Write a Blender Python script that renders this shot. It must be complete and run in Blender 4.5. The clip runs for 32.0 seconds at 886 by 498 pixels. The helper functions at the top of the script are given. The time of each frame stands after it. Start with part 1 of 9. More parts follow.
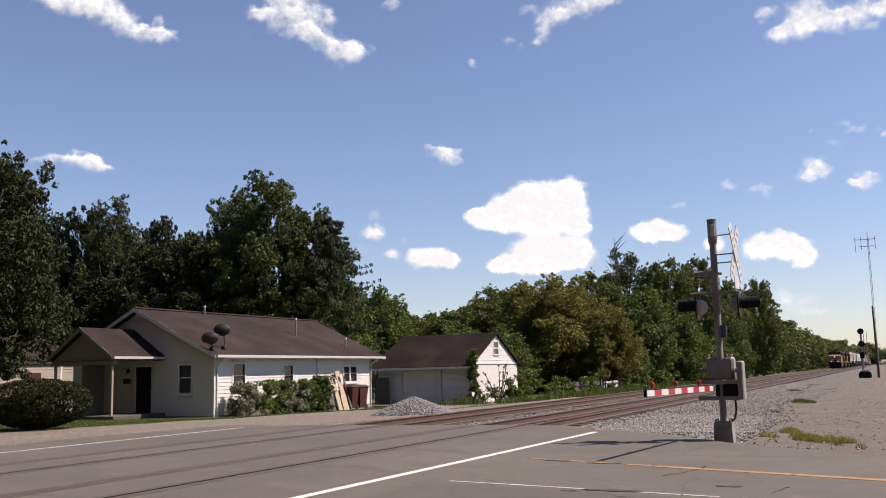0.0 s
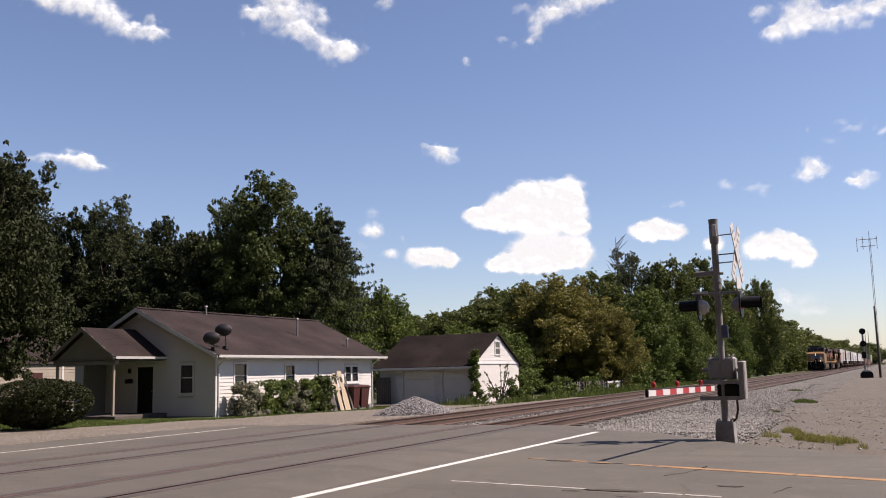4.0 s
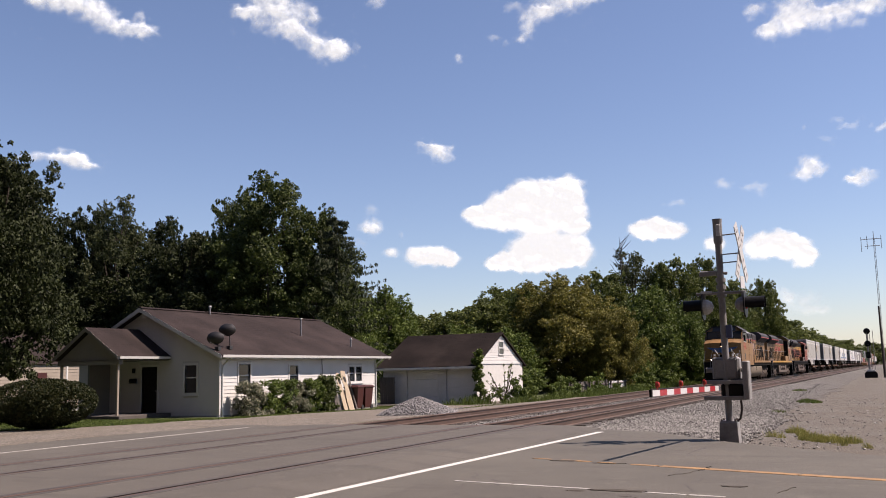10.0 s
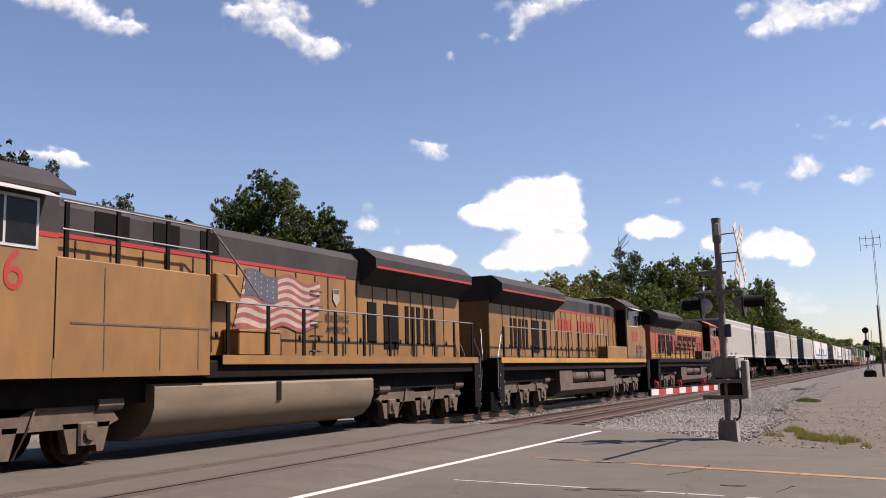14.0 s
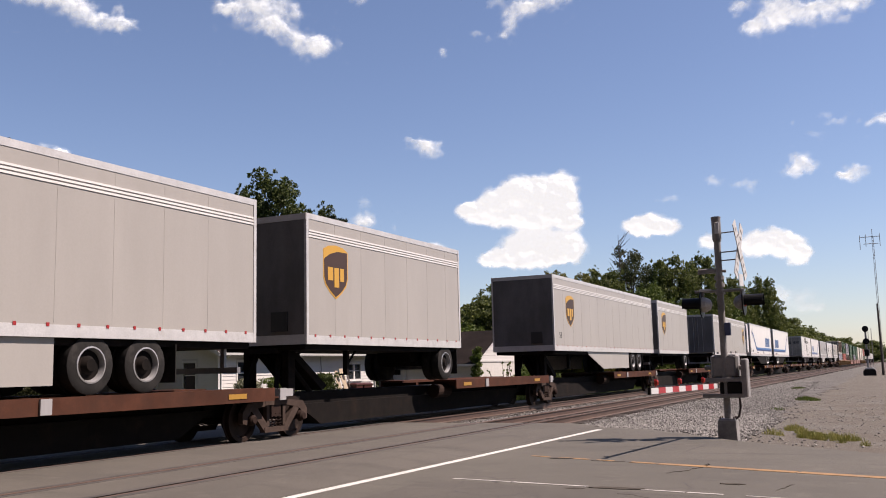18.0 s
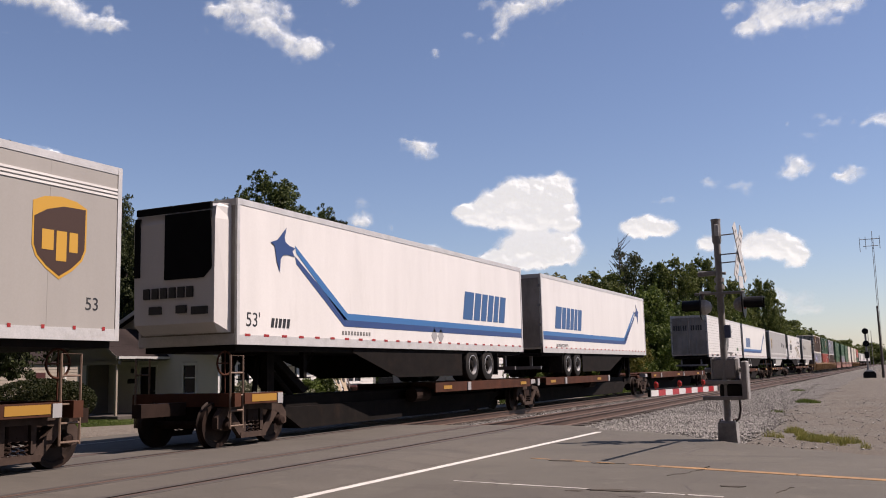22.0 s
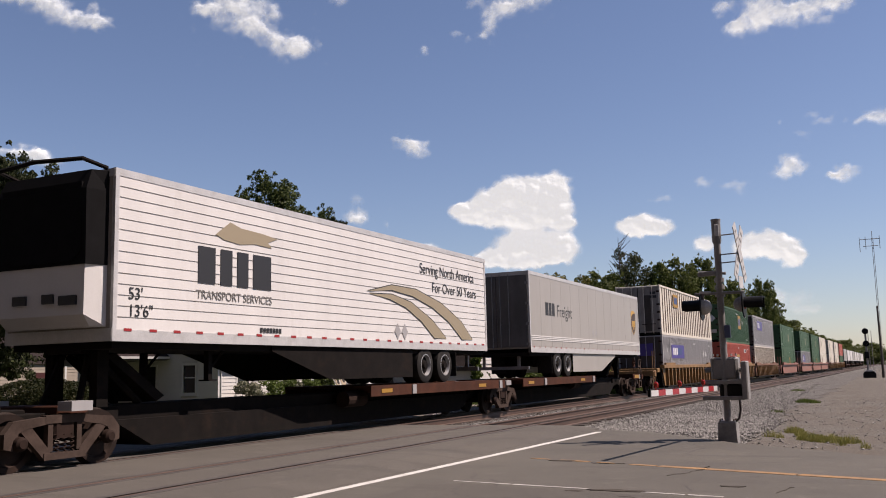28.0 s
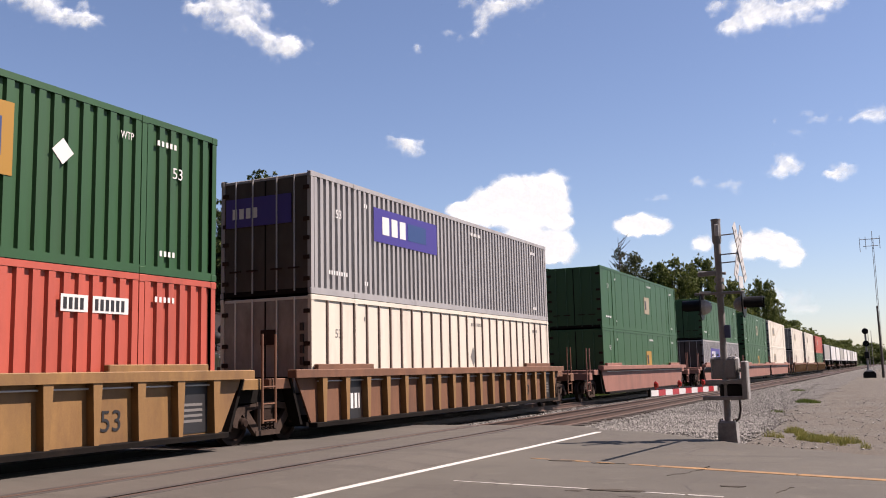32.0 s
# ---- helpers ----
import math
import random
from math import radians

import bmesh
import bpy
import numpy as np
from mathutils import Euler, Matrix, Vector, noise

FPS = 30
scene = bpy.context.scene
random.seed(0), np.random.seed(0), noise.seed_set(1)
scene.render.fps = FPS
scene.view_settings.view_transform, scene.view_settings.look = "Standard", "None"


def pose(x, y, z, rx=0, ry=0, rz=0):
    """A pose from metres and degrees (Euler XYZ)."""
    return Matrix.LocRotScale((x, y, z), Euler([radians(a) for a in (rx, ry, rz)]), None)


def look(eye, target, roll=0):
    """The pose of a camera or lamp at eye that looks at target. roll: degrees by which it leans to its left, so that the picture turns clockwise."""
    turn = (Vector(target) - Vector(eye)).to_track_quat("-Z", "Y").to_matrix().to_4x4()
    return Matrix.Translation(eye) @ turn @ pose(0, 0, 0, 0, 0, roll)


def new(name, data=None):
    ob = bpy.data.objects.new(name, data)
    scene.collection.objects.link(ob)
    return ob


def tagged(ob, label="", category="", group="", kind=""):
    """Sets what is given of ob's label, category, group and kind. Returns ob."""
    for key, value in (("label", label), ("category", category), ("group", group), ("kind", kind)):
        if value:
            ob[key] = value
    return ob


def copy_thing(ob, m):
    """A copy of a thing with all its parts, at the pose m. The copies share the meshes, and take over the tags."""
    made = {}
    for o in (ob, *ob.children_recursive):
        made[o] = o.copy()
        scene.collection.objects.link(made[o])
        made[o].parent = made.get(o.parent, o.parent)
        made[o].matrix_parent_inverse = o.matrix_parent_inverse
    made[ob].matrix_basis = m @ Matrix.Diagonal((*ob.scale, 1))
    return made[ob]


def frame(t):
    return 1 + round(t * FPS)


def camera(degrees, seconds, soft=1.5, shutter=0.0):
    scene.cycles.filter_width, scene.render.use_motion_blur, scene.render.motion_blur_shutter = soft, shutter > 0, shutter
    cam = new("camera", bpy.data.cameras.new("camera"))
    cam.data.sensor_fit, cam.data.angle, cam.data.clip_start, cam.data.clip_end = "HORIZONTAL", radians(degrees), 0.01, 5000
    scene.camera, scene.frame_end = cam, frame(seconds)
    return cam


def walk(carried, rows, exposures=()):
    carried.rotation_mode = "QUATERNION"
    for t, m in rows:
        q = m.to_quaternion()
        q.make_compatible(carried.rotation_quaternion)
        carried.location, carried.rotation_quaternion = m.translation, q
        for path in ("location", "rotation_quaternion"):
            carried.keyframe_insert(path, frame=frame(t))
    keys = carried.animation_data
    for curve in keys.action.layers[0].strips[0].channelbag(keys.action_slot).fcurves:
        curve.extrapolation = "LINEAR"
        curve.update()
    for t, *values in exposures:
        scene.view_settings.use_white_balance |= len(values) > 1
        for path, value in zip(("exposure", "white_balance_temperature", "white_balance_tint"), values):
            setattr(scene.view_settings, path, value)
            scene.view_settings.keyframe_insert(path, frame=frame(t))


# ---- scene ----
EXPO = ((0, 0.96), (13, 0.97), (14, 1.02), (17, 1.04), (18, 0.9), (19, 0.86), (21, 0.82), (22, 0.72), (23, 0.58), (24, 0.56), (25, 0.73), (28, 0.62), (30, 0.7), (31, 0.86), (32, 1.02))
# camera: a tripod beside the road, turned by hand a little
EYE = (0.0, 0.0, 1.46)
YAW, PITCH, ROLL, FOCAL = 25.741, 7.613, -1.349, 1634.7
cam = camera(51.244, 32.0, soft=1.0)


def aim(dx, dy):
    yaw, pitch = radians(YAW) + dx / FOCAL, radians(PITCH) + dy / FOCAL
    way = Vector((-math.sin(yaw) * math.cos(pitch), math.cos(yaw) * math.cos(pitch), math.sin(pitch)))
    return look(EYE, Vector(EYE) + way, ROLL)


walk(cam, [(t, aim(dx, dy)) for t, dx, dy in (
    (0, -7, 0), (1, -6, 0), (2, -5, 0), (3.5, -4.5, 0), (5.5, -3, 0), (6, -1.5, 0), (7.5, 0, 0), (9, -0.5, 0), (9.6, 0, 0), (10, 2, 0), (10.5, 2, 0),
    (11, 0.2, 0), (11.5, 0, 1.5), (12, 0.2, 1), (13, 0, 0), (13.6, 0, 0), (14, 0.3, -1.5), (14.5, 1.5, -3.5), (15.5, 2, -5), (16.5, 2, -5), (17.5, 2.5, -5),
    (18, 0, -4), (18.5, -1, -0.5), (19, -1, -0.8), (20, -1, -1), (22, -0.3, 0), (32, -0.3, 0))],
    exposures=[(t, stops, 7150, 25) for t, stops in EXPO])

# daylight: clear late-summer sky, sun high to the right
SUN_EL, SUN_AZ = radians(53), radians(64)
world = bpy.data.worlds.new("sky")
scene.world = world
world.use_nodes = True
wn = world.node_tree.nodes
sky = wn.new("ShaderNodeTexSky")
sky.sky_type, sky.sun_disc, sky.sun_elevation, sky.sun_rotation = "NISHITA", False, SUN_EL, SUN_AZ
sky.air_density, sky.dust_density, sky.ozone_density, sky.altitude = 1.0, 0.45, 5.0, 200
world.node_tree.links.new(sky.outputs[0], wn["Background"].inputs[0])
wn["Background"].inputs[1].default_value = 0.0705
sun = new("sun", bpy.data.lights.new("sun", "SUN"))
sun.data.energy, sun.data.angle, sun.data.color = 5.0, radians(0.5), (1.0, 0.95, 0.87)
sun_dir = Vector((math.sin(SUN_AZ) * math.cos(SUN_EL), math.cos(SUN_AZ) * math.cos(SUN_EL), math.sin(SUN_EL)))
sun.matrix_world = look(sun_dir * 100, (0, 0, 0))

# ---- mesh tools ----
class Shape:
    """Points and faces gathered for one mesh."""

    def __init__(self):
        self.v, self.f = [], []

    def add(self, points, faces):
        n = len(self.v)
        self.v += [tuple(q) for q in points]
        self.f += [tuple(n + i for i in q) for q in faces]
        return self

    def box(self, x0, x1, y0, y1, z0, z1):
        return self.add([(x, y, z) for z in (z0, z1) for y in (y0, y1) for x in (x0, x1)],
                        [(0, 2, 3, 1), (4, 5, 7, 6), (0, 1, 5, 4), (1, 3, 7, 5), (3, 2, 6, 7), (2, 0, 4, 6)])

    def cbox(self, x0, x1, y0, y1, z0, z1, c=0.01):
        """A box with chamfered upright and top edges."""
        rings = []
        for z, i in ((z0, 0.0), (z1 - c, 0.0), (z1, c)):
            a, b, d, e = x0 + i, x1 - i, y0 + i, y1 - i
            rings.append([(a + c, d, z), (b - c, d, z), (b, d + c, z), (b, e - c, z), (b - c, e, z), (a + c, e, z), (a, e - c, z), (a, d + c, z)])
        return self.loft(rings)

    def loft(self, rings, caps=True, closed=True):
        m = len(rings[0])
        points = [q for r in rings for q in r]
        faces = []
        for k in range(len(rings) - 1):
            for i in range(m if closed else m - 1):
                j = (i + 1) % m
                faces.append((k * m + i, k * m + j, (k + 1) * m + j, (k + 1) * m + i))
        if caps:
            faces += [tuple(range(m))[::-1], tuple(range((len(rings) - 1) * m, len(rings) * m))]
        return self.add(points, faces)

    def tube(self, path, r, seg=8, caps=True):
        """A round bar along a path; r is one radius or one for each point."""
        path = [Vector(q) for q in path]
        rs = list(r) if isinstance(r, (list, tuple)) else [r] * len(path)
        rings = []
        for i, q in enumerate(path):
            way = (path[min(i + 1, len(path) - 1)] - path[max(i - 1, 0)]).normalized()
            side = way.orthogonal().normalized() if i == 0 else (side - way * side.dot(way)).normalized()
            up = way.cross(side)
            rings.append([q + (side * math.cos(a) + up * math.sin(a)) * rs[i] for a in (2 * math.pi * k / seg for k in range(seg))])
        return self.loft(rings, caps)

    def prism(self, outline, x0, x1):
        """An outline of (y, z) pushed from x0 to x1."""
        return self.loft([[(x0, y, z) for y, z in outline], [(x1, y, z) for y, z in outline]])

    def prism_y(self, outline, y0, y1):
        return self.loft([[(x, y0, z) for x, z in outline], [(x, y1, z) for x, z in outline]])

    def prism_z(self, outline, z0, z1):
        return self.loft([[(x, y, z0) for x, y in outline], [(x, y, z1) for x, y in outline]])

    def wheel(self, x, y, z, profile, seg=20, caps=True):
        """A body turned about an axle along x: profile of (x offset, radius)."""
        return self.loft([[(x + o, y + r * math.cos(a), z + r * math.sin(a)) for a in (2 * math.pi * k / seg for k in range(seg))] for o, r in profile], caps)

    def mesh(self, name, smooth=False):
        me = bpy.data.meshes.new(name)
        me.from_pydata(self.v, [], self.f)
        if smooth:
            me.shade_smooth()
        bm = bmesh.new()
        bm.from_mesh(me)
        bmesh.ops.recalc_face_normals(bm, faces=bm.faces)
        bm.to_mesh(me)
        bm.free()
        if smooth:
            me.set_sharp_from_angle(angle=radians(35))
        return me


def part(name, shape, material, parent=None, label="", at=None, smooth=False):
    """Links a Shape (or a mesh) as one mesh object under a thing or a part."""
    me = shape.mesh(name, smooth) if isinstance(shape, Shape) else shape
    if material and not me.materials:
        me.materials.append(material)
    ob = new(name, me)
    ob.parent = parent
    if at is not None:
        ob.matrix_basis = at if isinstance(at, Matrix) else pose(*at)
    return tagged(ob, label)


def thing(name, label, category, m=None, group="", kind=""):
    ob = new(name)
    ob.empty_display_size = 0.2
    if m is not None:
        ob.matrix_basis = m
    return tagged(ob, label, category, group, kind)


MESHES = {}


def shared(key, make):
    if key not in MESHES:
        MESHES[key] = make()
    return MESHES[key]


# ---- materials ----
TONE = 0.65     # scales paint and stone colours down; with raised exposure, shade falls deeper


# tones a base colour down, alike for every surface, to deepen the shade
def worn(c):
    return tuple(q * TONE for q in c)


def nodes_of(name):
    m = bpy.data.materials.new(name)
    m.use_nodes = True
    nt = m.node_tree
    return m, nt, nt.nodes["Principled BSDF"]


def mixed(nt, fac, a, b, mode="MIX"):
    n = nt.nodes.new("ShaderNodeMix")
    n.data_type, n.blend_type = "RGBA", mode
    for i, q in ((0, fac), (6, a), (7, b)):
        if isinstance(q, bpy.types.NodeSocket):
            nt.links.new(q, n.inputs[i])
        else:
            n.inputs[i].default_value = (*q, 1) if isinstance(q, tuple) else q
    return n.outputs[2]


def fuzz(nt, scale, detail=4, rough=0.6, stretch=None, coords="Object"):
    tc = nt.nodes.new("ShaderNodeTexCoord")
    src = tc.outputs[coords]
    if stretch:
        mp = nt.nodes.new("ShaderNodeMapping")
        mp.inputs["Scale"].default_value = stretch
        nt.links.new(src, mp.inputs[0])
        src = mp.outputs[0]
    n = nt.nodes.new("ShaderNodeTexNoise")
    n.inputs["Scale"].default_value, n.inputs["Detail"].default_value, n.inputs["Roughness"].default_value = scale, detail, rough
    nt.links.new(src, n.inputs["Vector"])
    return n.outputs["Fac"]


def ramp(nt, fac, lo, hi):
    n = nt.nodes.new("ShaderNodeMapRange")
    n.inputs["From Min"].default_value, n.inputs["From Max"].default_value = lo, hi
    nt.links.new(fac, n.inputs[0])
    return n.outputs[0]


def bumped(nt, bsdf, height, strength, distance=0.01):
    b = nt.nodes.new("ShaderNodeBump")
    b.inputs["Strength"].default_value, b.inputs["Distance"].default_value = strength, distance
    nt.links.new(height, b.inputs["Height"])
    nt.links.new(b.outputs[0], bsdf.inputs["Normal"])


def surface(name, colour, rough=0.6, metal=0.0, vary=0.2, scale=2.0, grain=40.0, bump=0.15, dirt=None, dirt_amount=0.5, stretch=None, relief=0.01, speck=0.86, spec=0.5):
    """A painted, stained or weathered surface: broad variation, fine grain, streaks of dirt."""
    m, nt, b = nodes_of(name)
    c = Vector(worn(colour))
    dark, light = tuple(c * (1 - vary)), tuple(min(1, q * (1 + vary * 0.6)) for q in c)
    col = mixed(nt, ramp(nt, fuzz(nt, scale, 5, 0.6, stretch), 0.3, 0.7), dark, light)
    fine = fuzz(nt, grain, 3, 0.7)
    col = mixed(nt, ramp(nt, fine, 0.35, 0.65), mixed(nt, 1.0, col, (speck, speck, speck), "MULTIPLY"), col)
    if dirt:
        col = mixed(nt, ramp(nt, fuzz(nt, scale * 0.7, 6, 0.7, stretch), 0.62 - 0.25 * dirt_amount, 0.85), col, worn(dirt))
    nt.links.new(col, b.inputs["Base Color"])
    b.inputs["Roughness"].default_value, b.inputs["Metallic"].default_value, b.inputs["Specular IOR Level"].default_value = rough, metal, spec
    if bump:
        bumped(nt, b, fine, bump, relief)
    return m


def plain(name, colour, rough=0.5, metal=0.0, glow=0.0):
    m, nt, b = nodes_of(name)
    b.inputs["Base Color"].default_value = (*worn(colour), 1)
    b.inputs["Roughness"].default_value, b.inputs["Metallic"].default_value = rough, metal
    if glow:
        b.inputs["Emission Color"].default_value, b.inputs["Emission Strength"].default_value = (*colour, 1), glow
    return m


def leafy(name, colour, pale, gloss=0.6, through_leaf=0.28):
    """Leaves: each one its own green, some light coming through."""
    m, nt, b = nodes_of(name)
    g = nt.nodes.new("ShaderNodeNewGeometry")
    col = mixed(nt, g.outputs["Random Per Island"], tuple(0.76 * q for q in colour), tuple(0.76 * q for q in pale))
    col = mixed(nt, ramp(nt, fuzz(nt, 0.5, 3), 0.35, 0.65), mixed(nt, 1.0, col, (0.75, 0.8, 0.75), "MULTIPLY"), col)
    nt.links.new(col, b.inputs["Base Color"])
    b.inputs["Roughness"].default_value, b.inputs["Specular IOR Level"].default_value = gloss, 0.2
    tr = nt.nodes.new("ShaderNodeBsdfTranslucent")
    nt.links.new(col, tr.inputs[0])
    mx = nt.nodes.new("ShaderNodeMixShader")
    mx.inputs[0].default_value = through_leaf
    nt.links.new(b.outputs[0], mx.inputs[1])
    nt.links.new(tr.outputs[0], mx.inputs[2])
    nt.links.new(mx.outputs[0], nt.nodes["Material Output"].inputs[0])
    return m


def stony(name, dark, light):
    """Crushed stone, each piece its own shade."""
    m, nt, b = nodes_of(name)
    g = nt.nodes.new("ShaderNodeNewGeometry")
    col = mixed(nt, g.outputs["Random Per Island"], worn(dark), worn(light))
    col = mixed(nt, ramp(nt, fuzz(nt, 30, 3), 0.3, 0.7), mixed(nt, 1.0, col, (0.75, 0.75, 0.75), "MULTIPLY"), col)
    nt.links.new(col, b.inputs["Base Color"])
    b.inputs["Roughness"].default_value = 0.9
    return m


def pebbly(name, dark, light, scale=20.0, bump=1.0, tint=None):
    """A bed of loose stones: cells of many greys with relief, and broad patches."""
    m, nt, b = nodes_of(name)
    tc = nt.nodes.new("ShaderNodeTexCoord")
    v = nt.nodes.new("ShaderNodeTexVoronoi")
    v.inputs["Scale"].default_value = scale
    nt.links.new(tc.outputs["Object"], v.inputs["Vector"])
    sep = nt.nodes.new("ShaderNodeSeparateColor")
    nt.links.new(v.outputs["Color"], sep.inputs[0])
    col = mixed(nt, sep.outputs[0], worn(dark), worn(light))
    col = mixed(nt, ramp(nt, v.outputs["Distance"], 0.25, 0.75), col, mixed(nt, 1.0, col, (0.35, 0.34, 0.33), "MULTIPLY"))
    patch_fac = ramp(nt, fuzz(nt, 0.55, 6, 0.65), 0.35, 0.7)
    col = mixed(nt, patch_fac, mixed(nt, 1.0, col, tint or (0.72, 0.70, 0.68), "MULTIPLY"), col)
    nt.links.new(col, b.inputs["Base Color"])
    b.inputs["Roughness"].default_value = 0.92
    inv = nt.nodes.new("ShaderNodeMath")
    inv.operation = "SUBTRACT"
    inv.inputs[0].default_value = 1.0
    nt.links.new(v.outputs["Distance"], inv.inputs[1])
    bumped(nt, b, inv.outputs[0], bump, 0.04)
    return m


def asphalt_of(name, colour, crack_scale, crack_amount):
    """Old asphalt: aggregate grain, wheel-worn streaks, patches, and cracks filled with dirt."""
    m, nt, b = nodes_of(name)
    c = Vector(worn(colour))
    col = mixed(nt, ramp(nt, fuzz(nt, 0.25, 6, 0.65), 0.3, 0.7), tuple(c * 0.72), tuple(c * 1.2))
    col = mixed(nt, ramp(nt, fuzz(nt, 0.9, 5, 0.6, (0.35, 2.2, 1)), 0.55, 0.8), col, tuple(c * 0.62))
    col = mixed(nt, ramp(nt, fuzz(nt, 2.2, 6, 0.7), 0.56, 0.75), col, tuple(c * 1.4))
    col = mixed(nt, ramp(nt, fuzz(nt, 1.3, 8, 0.75, (1.0, 1.8, 1)), 0.60, 0.72), col, (c[0] * 0.45, c[1] * 0.42, c[2] * 0.42))
    fine = fuzz(nt, 90, 3, 0.8)
    col = mixed(nt, ramp(nt, fine, 0.3, 0.7), mixed(nt, 1.0, col, (0.7, 0.7, 0.7), "MULTIPLY"), col)
    tc = nt.nodes.new("ShaderNodeTexCoord")
    w = nt.nodes.new("ShaderNodeTexNoise")
    w.inputs["Scale"].default_value, w.inputs["Detail"].default_value = 1.6, 5
    nt.links.new(tc.outputs["Object"], w.inputs["Vector"])
    warp = mixed(nt, 0.34, tc.outputs["Object"], w.outputs["Color"])
    v = nt.nodes.new("ShaderNodeTexVoronoi")
    v.feature = "DISTANCE_TO_EDGE"
    v.inputs["Scale"].default_value = crack_scale
    nt.links.new(warp, v.inputs["Vector"])
    line = ramp(nt, v.outputs["Distance"], 0.011, 0.003)
    where = ramp(nt, fuzz(nt, 0.33, 3), 0.62 - crack_amount, 0.78 - crack_amount)
    mul = nt.nodes.new("ShaderNodeMath")
    mul.operation = "MULTIPLY"
    nt.links.new(line, mul.inputs[0])
    nt.links.new(where, mul.inputs[1])
    col = mixed(nt, mul.outputs[0], col, (0.028, 0.024, 0.022))
    nt.links.new(col, b.inputs["Base Color"])
    b.inputs["Roughness"].default_value = 0.88
    bumped(nt, b, fine, 0.5, 0.008)
    return m


